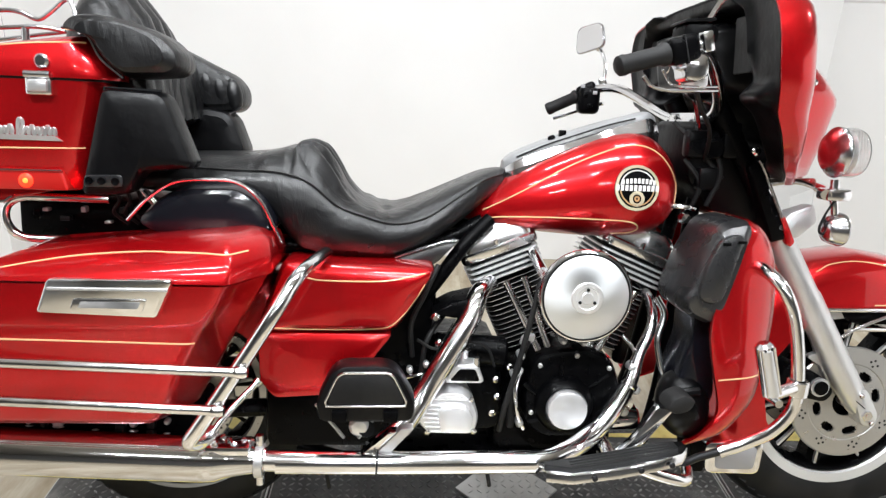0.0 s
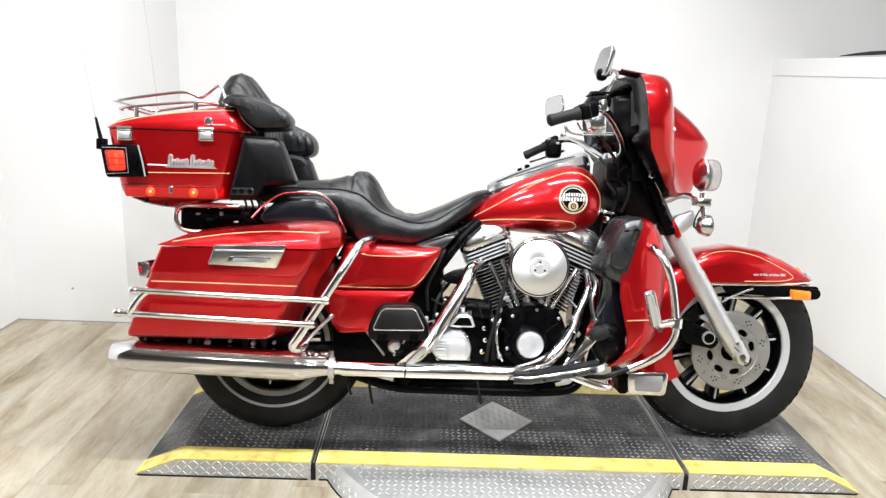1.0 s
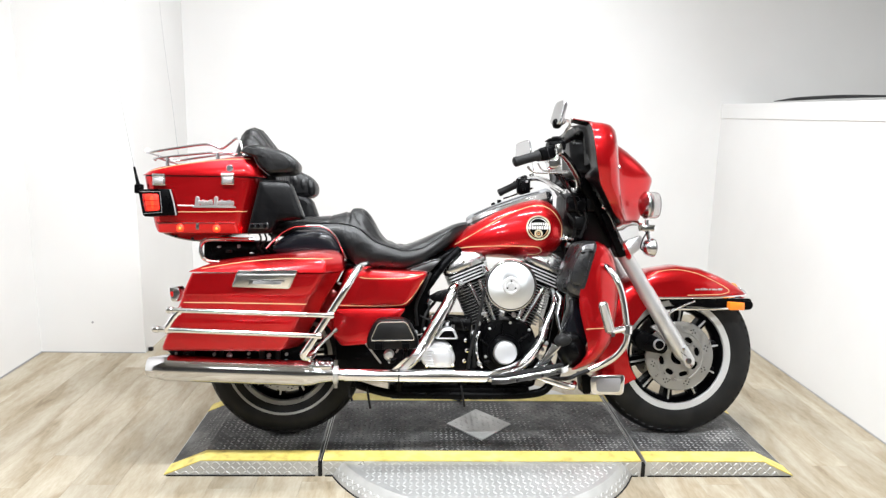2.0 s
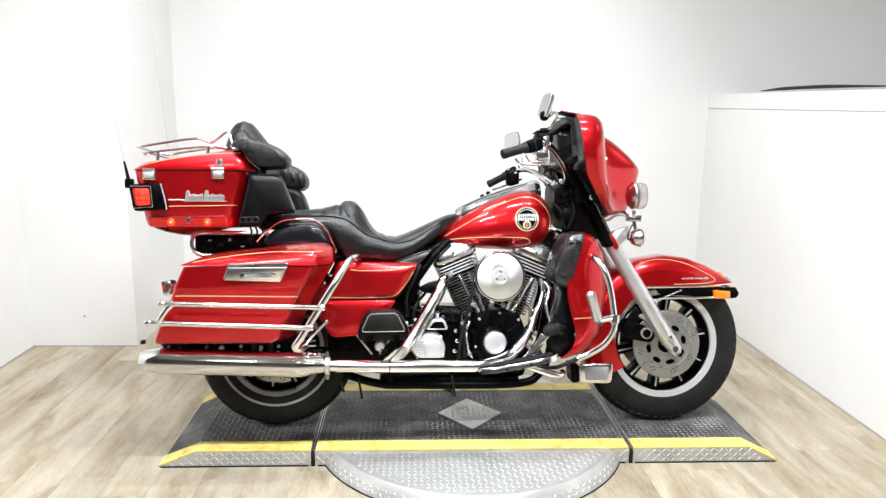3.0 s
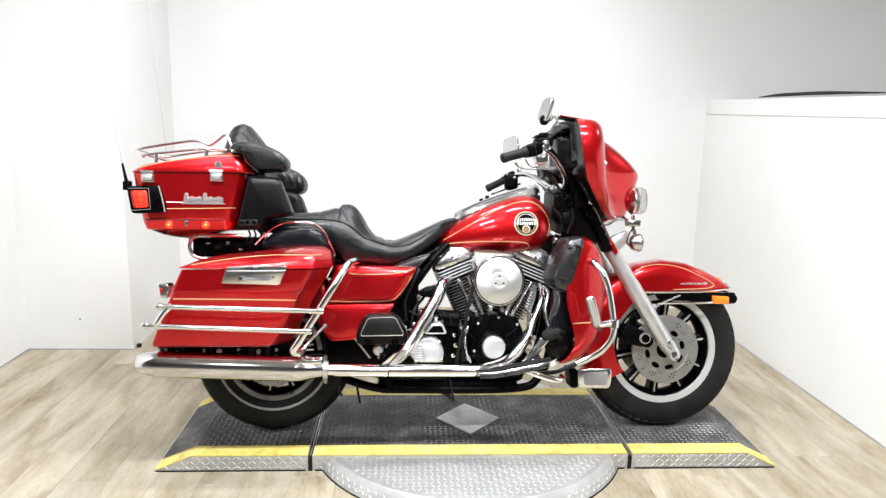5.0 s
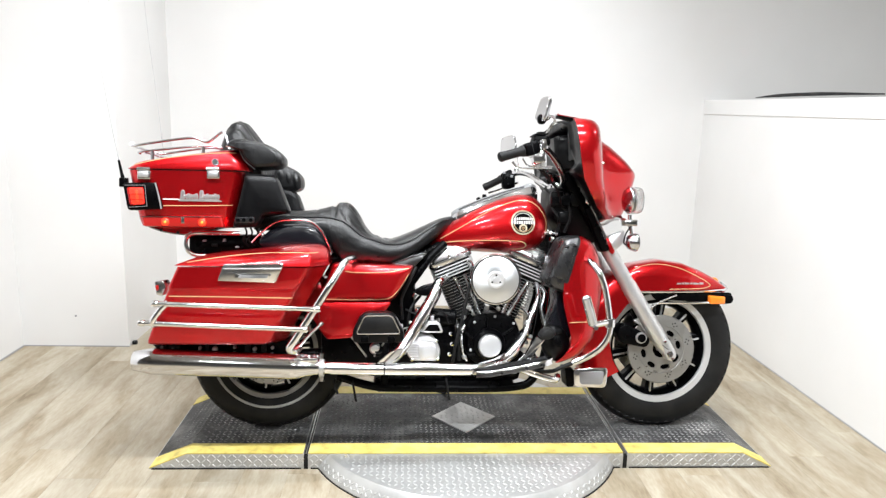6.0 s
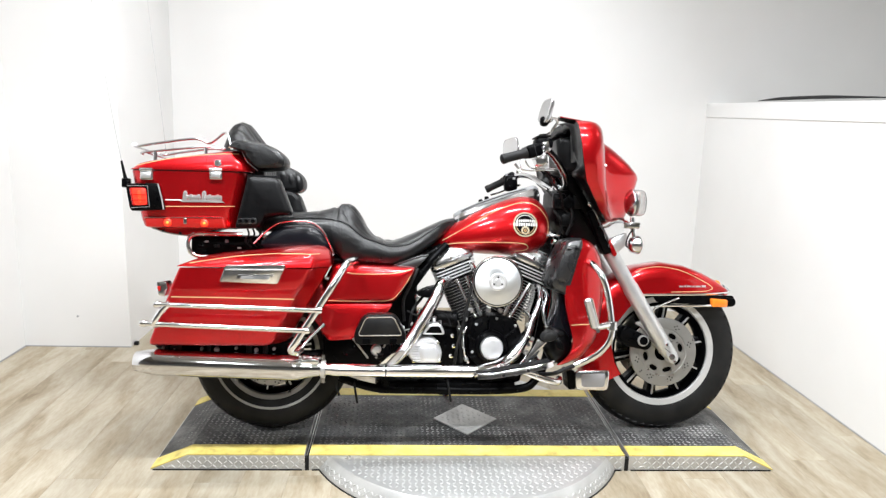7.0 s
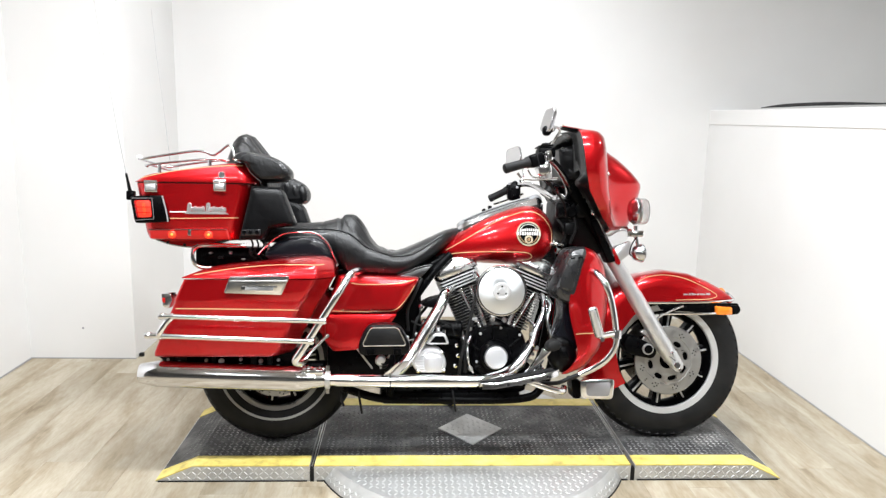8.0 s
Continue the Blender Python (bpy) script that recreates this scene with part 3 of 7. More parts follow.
# ---- wheels ----
def wheel(name, x, z, radius, half, lip, rim_paint, label, line=None):
    hub = P(name, lathe([(0, -0.062), (0.032, -0.062), (0.045, -0.05), (0.05, 0.0), (0.045, 0.05), (0.032, 0.062), (0, 0.062)], at_side(x, 0, z), 28), BLACK, None, label)
    m = at_side(x, 0, z)
    h = half
    r0 = lip[1] - 0.012
    prof = [(r0, -h * 0.82), (r0 + 0.008, -h * 0.9), (0.25, -h), (0.285, -h * 0.97), (radius - 0.022, -h * 0.80), (radius - 0.008, -h * 0.52), (radius, 0),
            (radius - 0.008, h * 0.52), (radius - 0.022, h * 0.80), (0.285, h * 0.97), (0.25, h), (r0 + 0.008, h * 0.9), (r0, h * 0.82)]
    part("tyre", lathe(prof, m, 72), RUBBER, hub, "black road tyre with a worn tread", True, 60)
    if line:
        for side in (-1, 1):
            k = h * (0.9 + 0.1 * (line - r0 - 0.008) / (0.25 - r0 - 0.008))
            prof = [(line - 0.005, side * (k - 0.001)), (line - 0.0042, side * (k + 0.0022)), (line + 0.0042, side * (k + 0.0030)), (line + 0.005, side * (k + 0.0005))]
            part("tyre_line", lathe(prof, m, 72), TYRE_LINE, hub, "dull pale line moulded round the tyre wall")
    # tread blocks round the shoulders
    bm = bmesh.new()
    for side in (-1, 1):
        for k in range(56):
            a = 2 * math.pi * (k + 0.25 * side) / 56
            q = Matrix.Rotation(a, 4, "Z") @ Matrix.Translation((radius - 0.0182, 0, side * h * 0.60)) @ Matrix.Rotation(radians(-24 * side), 4, "Y") @ Matrix.Rotation(radians(20), 4, "X")
            add_box(bm, (-0.004, -0.0085, -0.015), (0.0045, 0.0085, 0.015), 0.0, m @ q)
    o = part("tyre_tread", bm, RUBBER, hub, "", False)
    tagged(o, kind="stuff")
    # rim
    k = h * 0.86
    prof = [(0.165, -0.02), (0.190, -k * 0.72), (lip[0], -k * 0.9), (lip[0] + 0.004, -k), (lip[1] - 0.003, -k - 0.003), (lip[1], -k + 0.003), (lip[1], k - 0.003),
            (lip[1] - 0.003, k + 0.003), (lip[0] + 0.004, k), (lip[0], k * 0.9), (0.190, k * 0.72), (0.165, 0.02)]
    part("rim", lathe(prof[2:-2], m, 72), rim_paint, hub, "bright machined rim edge")
    w0 = lip[0] - 0.014
    prof = [(lip[0] - 0.002, -k * 0.86), (w0, -k * 0.6), (w0 - 0.008, 0.0), (w0, k * 0.6), (lip[0] - 0.002, k * 0.86)]
    part("rim_well", lathe(prof, m, 60), BLACK, hub, "black painted rim well")
    for i in range(10):
        a = 2 * math.pi * (i + 0.3) / 10
        bm = bmesh.new()
        rings = []
        for r, w, d in ((0.04, 0.017, 0.030), (0.11, 0.014, 0.024), (w0 - 0.006, 0.020, 0.026), (w0 + 0.012, 0.027, 0.032)):
            rings.append([m @ (Matrix.Rotation(a, 4, "Z") @ Vector((r, dx * w, dz * d))) for dx, dz in ((-1, -0.8), (-0.55, -1), (0.55, -1), (1, -0.8), (1, 0.8), (0.55, 1), (-0.55, 1), (-1, 0.8))])
        skin(bm, rings)
        part("spoke", bm, BLACK, hub)
        rings = []
        for r, w, d in ((0.07, 0.0024, 0.0295), (w0 + 0.008, 0.0032, 0.0325)):
            rings.append([m @ (Matrix.Rotation(a, 4, "Z") @ Vector((r, dx * w, dd))) for dx, dd in ((-1, d - 0.009), (1, d - 0.009), (1, d + 0.0022), (-1, d + 0.0022))])
        part("spoke_edge", skin(bmesh.new(), rings), RIM_WHITE, hub, "bright machined spoke edge", False)
    return hub


def brake_disc(hub, x, z, w, r=0.146):
    """A steel disc with oval slots in its carrier."""
    m = at_side(x, w, z)
    bm = bmesh.new()
    n = 80
    radii = [0.035, 0.065, 0.0685, 0.0815, 0.085, 0.0965, 0.0985, r - 0.003, r]
    ang = [2 * math.pi * i / n for i in range(n)]
    for lay, sgn in ((0.0028, 1), (-0.0028, -1)):
        grid_v = [[bm.verts.new(m @ Vector((q * math.cos(a), q * math.sin(a), (lay if q < 0.097 else lay + 0.0022 * sgn) if q < r else lay * 0.6))) for a in ang] for q in radii]
        for i in range(len(radii) - 1):
            for j in range(n):
                if 1 <= i <= 3 and (j % 10) < 6 and not (i != 2 and (j % 10) in (0, 5)):
                    continue
                f = [grid_v[i][j], grid_v[i][(j + 1) % n], grid_v[i + 1][(j + 1) % n], grid_v[i + 1][j]]
                bm.faces.new(f if sgn > 0 else f[::-1])
    ob = part("brake_disc", bm, DISC_STEEL, hub, "slotted steel brake disc", True, 20)
    holes = bmesh.new()
    for k in range(8):
        for q, da in ((0.106, 0.0), (0.114, 0.09), (0.114, -0.09), (0.121, 0.02)):
            a = 2 * math.pi * (k + 0.35) / 8 + da
            add_lathe(holes, [(0, 0.0048), (0.0030, 0.0052), (0.0030, 0.0056), (0, 0.0053)], m @ Matrix.Translation((q * math.cos(a), q * math.sin(a), 0)), 8)
    tagged(part("vent_hole", holes, DARK, hub, "", False), kind="stuff")
    return ob


RX, RZ, FX, FZ = 0.03, 0.317, 1.617, 0.326
rear_wheel = wheel("rear_wheel", RX, RZ, 0.315, 0.066, (0.170, 0.193), DISC_STEEL, "black spoked rear wheel with a road tyre", 0.224)
front_wheel = wheel("front_wheel", FX, FZ, 0.334, 0.064, (0.2010, 0.2295), RIM_WHITE, "black spoked front wheel with a bright rim edge")
for s in (-1, 1):
    part("disc_carrier", lathe([(0.03, s * 0.070), (0.094, s * 0.070), (0.096, s * 0.066), (0.094, s * 0.062), (0.03, s * 0.062)], at_side(FX, 0, FZ), 40), BLACK, front_wheel, "black disc carrier")
brake_disc(front_wheel, FX, FZ, 0.082, 0.141)
brake_disc(front_wheel, FX, FZ, -0.082, 0.141)
brake_disc(rear_wheel, RX, RZ, 0.088, 0.126)
part("axle_cap", lathe([(0, 0.1485), (0.006, 0.1485), (0.0065, 0.1475), (0.0125, 0.1475), (0.0135, 0.1465), (0.0135, 0.141)], at_side(FX + 0.014, 0, FZ - 0.010), 6), CHROME, front_wheel, "chrome axle nut")
part("axle", rod((FX, 0.13, FZ), (FX, -0.13, FZ), 0.012), SILVER, front_wheel)
part("axle", rod((RX, 0.19, RZ), (RX, -0.19, RZ), 0.012), SILVER, rear_wheel)

# ---- fork, brakes ----
FT, FB = Vector((1.368, 0, 0.745)), Vector((1.640, 0, 0.305))
d = (FB - FT).normalized()


def fork_point(s, w):
    p = FT + (FB - FT) * s
    return (p.x, -w, p.z)


fork = P("fork_leg", lathe([(0, -0.02), (0.028, -0.02), (0.0295, 0), (0.0295, 0.17), (0.0320, 0.18), (0.0320, 0.42), (0.0300, 0.47), (0.025, 0.495), (0, 0.50)], along(fork_point(0, 0.112), fork_point(1, 0.112)), 28), SILVER, None, "satin silver fork leg")
mirrored(fork)
boss = P("axle_clamp", slab([(1.592, 0.372), (1.622, 0.384), (1.660, 0.322), (1.660, 0.300), (1.646, 0.286), (1.622, 0.290)], -0.142, -0.098, 0.014, 0.006), SILVER, None, "satin silver axle clamp")
part("clamp_split", tube([(1.600, -0.1425, 0.352), (1.624, -0.1425, 0.334)], 0.0012, 6, 1), DARK, boss)
mirrored(boss)
for dx, dz in ((-0.008, 0.040), (0.026, -0.028)):
    P("axle_clamp_nut", lathe([(0.0065, 0.0), (0.0065, 0.008), (0.004, 0.011), (0, 0.011)], at_side(FX + dx, 0.140, FZ + dz), 8), CHROME, None, "small chrome axle clamp nut")
up = P("fork_tube", lathe([(0.024, 0), (0.024, 0.34)], along(fork_point(-0.66, 0.112), fork_point(0.02, 0.112)), 20, True), BLACK)
mirrored(up)
cv = P("fork_cover", slab([(1.265, 0.895), (1.305, 0.905), (1.385, 0.735), (1.342, 0.722)], -0.150, -0.085, 0.012, 0.012), BLACK, None, "black enamel fork cover")
mirrored(cv)
edge = P("cover_edge", tube([(1.290, -0.148, 0.905), (1.303, -0.150, 0.885), (1.345, -0.151, 0.805), (1.356, -0.151, 0.783)], 0.0042, 8, 3), RACK, None, "chrome cover edge")
mirrored(edge)
edge = P("cover_foot", slab([(1.352, 0.792), (1.362, 0.786), (1.392, 0.728), (1.384, 0.716), (1.372, 0.724)], -0.154, -0.13, 0.004, 0.004), RED, None, "red painted foot of the fork cover")
mirrored(edge)
# Solid silver plate in place of the grey translucent wind deflector.
cap = P("deflector_plate", slab([(1.345, 0.755), (1.375, 0.795), (1.428, 0.815), (1.442, 0.775), (1.398, 0.735)], -0.150, -0.10, 0.008, 0.006), SILVER, None, "pale grey plate standing in for the translucent wind deflector")
mirrored(cap)
caliper = P("brake_caliper", slab([(1.415, 0.395), (1.44, 0.437), (1.475, 0.425), (1.53, 0.40), (1.565, 0.365), (1.545, 0.335), (1.49, 0.345), (1.44, 0.355)], -0.118, -0.055, 0.02, 0.012), BLACK, None, "black brake caliper")
part("caliper_piston", lathe([(0.012, 0), (0.021, 0.001), (0.0225, 0.004), (0.0225, 0.014), (0, 0.016)], at_side(1.518, 0.112, 0.378), 24), SILVER, caliper, "bright caliper ring")
part("piston_cover", lathe([(0, 0), (0.017, 0), (0.017, 0.003), (0, 0.004)], at_side(1.518, 0.1285, 0.378), 20), BLACK, caliper)
P("caliper_bracket", slab([(1.49, 0.445), (1.53, 0.462), (1.575, 0.425), (1.585, 0.37), (1.555, 0.375), (1.525, 0.425)], -0.100, -0.085, 0.012, 0.004), SILVER, None, "silver caliper bracket")

# ---- front fender ----
FEND = [(206, 0.332, 0.098), (190, 0.345, 0.107), (170, 0.362, 0.110), (150, 0.369, 0.108), (130, 0.371, 0.104), (110, 0.369, 0.100), (92, 0.367, 0.098),
        (76, 0.366, 0.097), (62, 0.368, 0.094), (52, 0.374, 0.088), (44, 0.380, 0.074), (40, 0.381, 0.05)]


def fender_ring(a, r, hw, drop, x, z):
    """An arched section across the wheel; drop: how deep its sides reach."""
    c, s = math.cos(radians(a)), math.sin(radians(a))
    pts = []
    arc = [(-1.0, -drop), (-1.0, -drop * 0.5), (-0.99, -0.052), (-0.93, -0.026), (-0.8, -0.011), (-0.5, -0.003), (0, 0.0)]
    k = min(1.0, drop / 0.10)
    arc = [(u, v if i < 2 else v * k) for i, (u, v) in enumerate(arc)]
    arc = arc + [(-u, v) for u, v in arc[-2::-1]]
    for u, v in arc:
        rr = r + v
        pts.append(Vector((x + rr * c, u * hw, z + rr * s)))
    return pts


def shell(rings, thick):
    """An open sheet between rings, given thickness inwards."""
    bm = skin(bmesh.new(), rings, False, False)
    bmesh.ops.recalc_face_normals(bm, faces=bm.faces)
    bmesh.ops.solidify(bm, geom=bm.faces[:], thickness=thick)
    return bm


rings = []
for a, r, hw in FEND:
    drop = 0.13 if a > 120 else (0.125 if a > 60 else 0.10 - (60 - a) * 0.003)
    if a <= 120:
        s = math.sin(radians(a))
        drop = max(0.02, min(0.15, r - (0.563 - FZ) / s)) if s > 0.3 else 0.05
    rings.append(fender_ring(a, r, hw, drop, FX, FZ))
front_fender = P("front_fender", shell(rings, -0.003), RED, None, "deep red front mudguard with gold lines")
ff = surface(front_fender)
part("pinstripe", stripe(ff, [(1.49, 0.650), (1.53, 0.668), (1.60, 0.676), (1.68, 0.662), (1.76, 0.628), (1.815, 0.595), (1.80, 0.582), (1.76, 0.577), (1.64, 0.574)], 0.0016), GOLD, front_fender, "gold pinstripe")
for i, (a, b) in enumerate(((1.672, 1.690), (1.694, 1.702), (1.706, 1.724), (1.728, 1.738), (1.742, 1.765), (1.769, 1.786))):
    part("fender_script", decal(ff, [(a, 0.595), (b, 0.595), (b, 0.6005 + 0.002 * (i % 2)), (a, 0.6005 + 0.0015 * (i % 3))], 0.0015), SILVER, front_fender, "small pale lettering shape", False)
P("fender_trim", tube([(1.49, -0.108, 0.563), (1.60, -0.107, 0.564), (1.75, -0.103, 0.566), (1.85, -0.090, 0.570), (1.905, -0.055, 0.573), (1.915, 0.0, 0.574), (1.905, 0.055, 0.573), (1.85, 0.090, 0.570), (1.75, 0.103, 0.566), (1.49, 0.108, 0.563)], 0.0055, 8, 5), CHROME, None, "chrome fender trim strip")
P("fender_skirt", slab([(1.56, 0.562), (1.905, 0.562), (1.912, 0.532), (1.80, 0.522), (1.58, 0.532)], -0.100, -0.094, 0.01, 0.002), BLACK, None, "black fender skirt")
P("fender_rail", tube([(1.565, -0.118, 0.515), (1.60, -0.118, 0.520), (1.75, -0.116, 0.521), (1.90, -0.098, 0.522)], 0.0055, 8, 4), CHROME, None, "chrome fender brace")
P("fender_strut", tube([(1.556, -0.122, 0.503), (1.60, -0.120, 0.527), (1.665, -0.116, 0.552)], 0.004, 8, 4), RACK, None, "chrome fender strut")
P("fender_tip_trim", slab([(1.872, 0.5735), (1.918, 0.5735), (1.905, 0.590), (1.886, 0.604), (1.880, 0.600)], -0.050, 0.050, 0.004, 0.004), RACK, None, "chrome trim at the tip of the mudguard")
lamp = P("fender_lamp", slab([(1.868, 0.555), (1.905, 0.552), (1.912, 0.535), (1.902, 0.518), (1.868, 0.515)], -0.112, 0.0, 0.008, 0.005), BLACK, None, "black fender tip lamp with amber lens")
part("amber_lens", slab([(1.804, 0.551), (1.870, 0.547), (1.870, 0.516), (1.806, 0.516)], -0.122, -0.098, 0.006, 0.005), AMBER, lamp, "amber plastic side lens")
P("fender_tip_lamp", lathe([(0, 0.03), (0.014, 0.024), (0.022, 0.01), (0.023, 0)], Matrix.Translation((1.865, -0.012, 0.592)) @ pose(0, 0, 0, 0, 35, 0), 16, True), AMBER, None, "small amber marker lamp")
flap = P("mud_flap", slab([(1.222, 0.268), (1.362, 0.272), (1.356, 0.190), (1.226, 0.194)], -0.190, -0.175, 0.018, 0.006), CHROME, None, "chrome-framed splash plate")
part("flap_face", slab([(1.245, 0.256), (1.345, 0.259), (1.340, 0.204), (1.249, 0.206)], -0.1925, -0.189, 0.012, 0.002), GREY, flap, "grey splash plate face")
part("flap_back", slab([(1.19, 0.268), (1.224, 0.268), (1.228, 0.194), (1.20, 0.192)], -0.182, -0.10, 0.008, 0.004), BLACK, flap)

# ---- fuel tank ----
TANK = [  # x, bottom, top, half width
    (0.655, 0.744, 0.756, 0.030), (0.675, 0.738, 0.785, 0.062), (0.71, 0.732, 0.815, 0.092), (0.77, 0.724, 0.858, 0.124), (0.84, 0.718, 0.899, 0.148), (0.91, 0.714, 0.931, 0.165),
    (0.97, 0.712, 0.951, 0.175), (1.03, 0.714, 0.960, 0.178), (1.075, 0.724, 0.949, 0.170), (1.105, 0.745, 0.924, 0.152), (1.125, 0.772, 0.890, 0.118), (1.133, 0.80, 0.855, 0.06)]


def egg_ring(x, z0, z1, hw, n=28, p=2.5, low=0.40):
    """A rounded section across the machine, widest at the share low of its height."""
    zc = z0 + (z1 - z0) * low
    out = []
    for i in range(n):
        t = 2 * math.pi * i / n
        c, s = math.cos(t), math.sin(t)
        y = hw * math.copysign(abs(c) ** (2 / p), c)
        h = (z1 - zc) if s > 0 else (zc - z0)
        out.append(Vector((x, y, zc + h * math.copysign(abs(s) ** (2 / p), s))))
    return out


def fine(rows, k=4):
    """Rows between the given ones, on a smooth line."""
    n = len(rows[0])
    lines = []
    for c in range(1, n):
        lines.append(smooth_line([(r[0], r[c], 0) for r in rows], k))
    return [tuple([lines[0][i].x] + [l[i].y for l in lines]) for i in range(len(lines[0]))]


tank = P("fuel_tank", skin(bmesh.new(), [egg_ring(x, a, b, w) for x, a, b, w in fine(TANK, 4)]), RED, None, "deep red teardrop fuel tank with gold lines")
tk = surface(tank)
part("pinstripe", stripe(tk, [(0.700, 0.770), (0.78, 0.818), (0.88, 0.878), (0.975, 0.918), (1.03, 0.926), (1.072, 0.908), (1.103, 0.868), (1.114, 0.835), (1.108, 0.79)], 0.0017), GOLD, tank, "gold pinstripe")
part("pinstripe", stripe(tk, [(0.685, 0.747), (0.74, 0.759), (0.84, 0.766), (0.95, 0.767), (1.01, 0.764), (1.032, 0.750), (1.02, 0.737), (0.98, 0.733)], 0.0017), GOLD, tank, "gold pinstripe")
EX, EZ = 1.014, 0.838
emblem = part("emblem", decal(tk, circle(EX, EZ, 0.047), 0.0040), BLACK, tank, "round black and cream tank badge")


def badge_ring(r0, r1, a0, a1, material, lift_by, name="badge_ring", drop=0.0):
    n = 24
    cz = EZ - drop
    bm = bmesh.new()
    inner = [onto([tk], EX + r0 * math.cos(radians(a0 + (a1 - a0) * i / n)), cz + r0 * math.sin(radians(a0 + (a1 - a0) * i / n)), lift_by) for i in range(n + 1)]
    outer = [onto([tk], EX + r1 * math.cos(radians(a0 + (a1 - a0) * i / n)), cz + r1 * math.sin(radians(a0 + (a1 - a0) * i / n)), lift_by) for i in range(n + 1)]
    a = [bm.verts.new(p) for p in inner]
    b = [bm.verts.new(p) for p in outer]
    for i in range(n):
        bm.faces.new((a[i], a[i + 1], b[i + 1], b[i]))
    bmesh.ops.solidify(bm, geom=bm.faces[:], thickness=0.0006)
    part(name, bm, material, emblem, "", False)


badge_ring(0.041, 0.047, 0, 360, CREAM, 0.0056)
badge_ring(0.034, 0.037, 190, 350, GOLD, 0.0056)
badge_ring(0.034, 0.037, 10, 170, WHITE, 0.0056)
badge_ring(0.009, 0.016, 0, 360, CREAM, 0.0056, "badge_wheel", 0.022)
badge_ring(0.002, 0.006, 0, 360, GOLD, 0.0056, "badge_wheel", 0.022)
bm = bmesh.new()
for k, (x, z, w, h) in enumerate([(-0.033 + 0.0082 * i, 0.014 - 0.00018 * (i - 4) ** 2, 0.0052, 0.0105) for i in range(9)] + [(-0.044 + 0.0092 * i, -0.002, 0.0062, 0.012) for i in range(10)]):
    px, pz = EX + x, EZ + z - 0.004
    q = onto([tk], px + w / 2, pz + h / 2, 0.0058)
    add_box(bm, (q.x - w / 2, q.y - 0.0005, q.z - h / 2), (q.x + w / 2, q.y + 0.001, q.z + h / 2))
part("badge_bar", bm, WHITE, emblem, "cream bars across the badge", False)

# tank console
CON = [(0.752, 0.858, 0.878, 0.030), (0.775, 0.868, 0.896, 0.050), (0.84, 0.896, 0.925, 0.058), (0.91, 0.926, 0.951, 0.062), (0.98, 0.945, 0.975, 0.060), (1.04, 0.955, 0.992, 0.054), (1.075, 0.962, 1.002, 0.048), (1.095, 0.958, 0.992, 0.036)]
console = P("tank_console", skin(bmesh.new(), [egg_ring(x, a - 0.03, b, w, 20, 4.0) for x, a, b, w in fine(CON, 3)]), CONSOLE, None, "dark tank console with chrome sides")
for s in (-1, 1):
    rings = []
    for x, a, b, w in fine(CON, 3):
        rings.append([Vector((x, s * (w + 0.002), b - 0.016)), Vector((x, s * (w + 0.024), a - 0.004)), Vector((x, s * (w + 0.022), a - 0.03)), Vector((x, s * (w - 0.005), b - 0.03))])
    part("console_side", skin(bmesh.new(), rings), CHROME, console, "chrome console side")
part("fuel_cap", lathe([(0, 0.010), (0.007, 0.009), (0.009, 0.004), (0.010, -0.03)], Matrix.Translation((0.858, -0.03, 0.930)) @ pose(0, 0, 0, 0, -22), 16), BLACK, console, "small black console knob")
part("console_latch", box((0.874, -0.035, 0.925), (0.890, -0.018, 0.952), 0.003), BLACK, console, "black console latch")
part("console_seam", tube([(0.775, -0.050, 0.888), (0.84, -0.058, 0.918), (0.91, -0.062, 0.944), (0.98, -0.060, 0.968), (1.04, -0.054, 0.984)], 0.002, 6, 4), DARK, console)

# ---- seat ----
SEAT = [  # x, bottom, edge, top, half width
    (-0.02, 0.795, 0.842, 0.868, 0.150), (0.08, 0.792, 0.848, 0.872, 0.172), (0.18, 0.790, 0.846, 0.876, 0.185), (0.25, 0.755, 0.846, 0.888, 0.192), (0.30, 0.692, 0.838, 0.906, 0.195),
    (0.335, 0.676, 0.822, 0.897, 0.195), (0.375, 0.670, 0.788, 0.848, 0.194), (0.40, 0.668, 0.774, 0.812, 0.193), (0.435, 0.668, 0.762, 0.782, 0.190), (0.50, 0.668, 0.745, 0.766, 0.180), (0.57, 0.694, 0.757, 0.790, 0.160),
    (0.64, 0.738, 0.800, 0.822, 0.130), (0.70, 0.785, 0.836, 0.850, 0.095), (0.745, 0.815, 0.848, 0.860, 0.060), (0.757, 0.828, 0.846, 0.853, 0.03)]
rings = []
for x, zb, ze, zt, hw in fine(SEAT, 9):
    half = [(0.0, zb), (0.6, zb), (0.93, zb + (ze - zb) * 0.08), (1.02, zb + (ze - zb) * 0.32), (1.03, zb + (ze - zb) * 0.65), (0.985, ze - 0.008), (0.955, ze), (0.935, ze - 0.002)] + [(0.90 * (1 - k / 22), ze + (zt - ze) * (1 - (0.9626 * (1 - k / 22)) ** 5)) for k in range(23)]
    ring = [Vector((x, -u * hw, z)) for u, z in half] + [Vector((x, u * hw, z)) for u, z in half[-2:0:-1]]
    rings.append(ring)
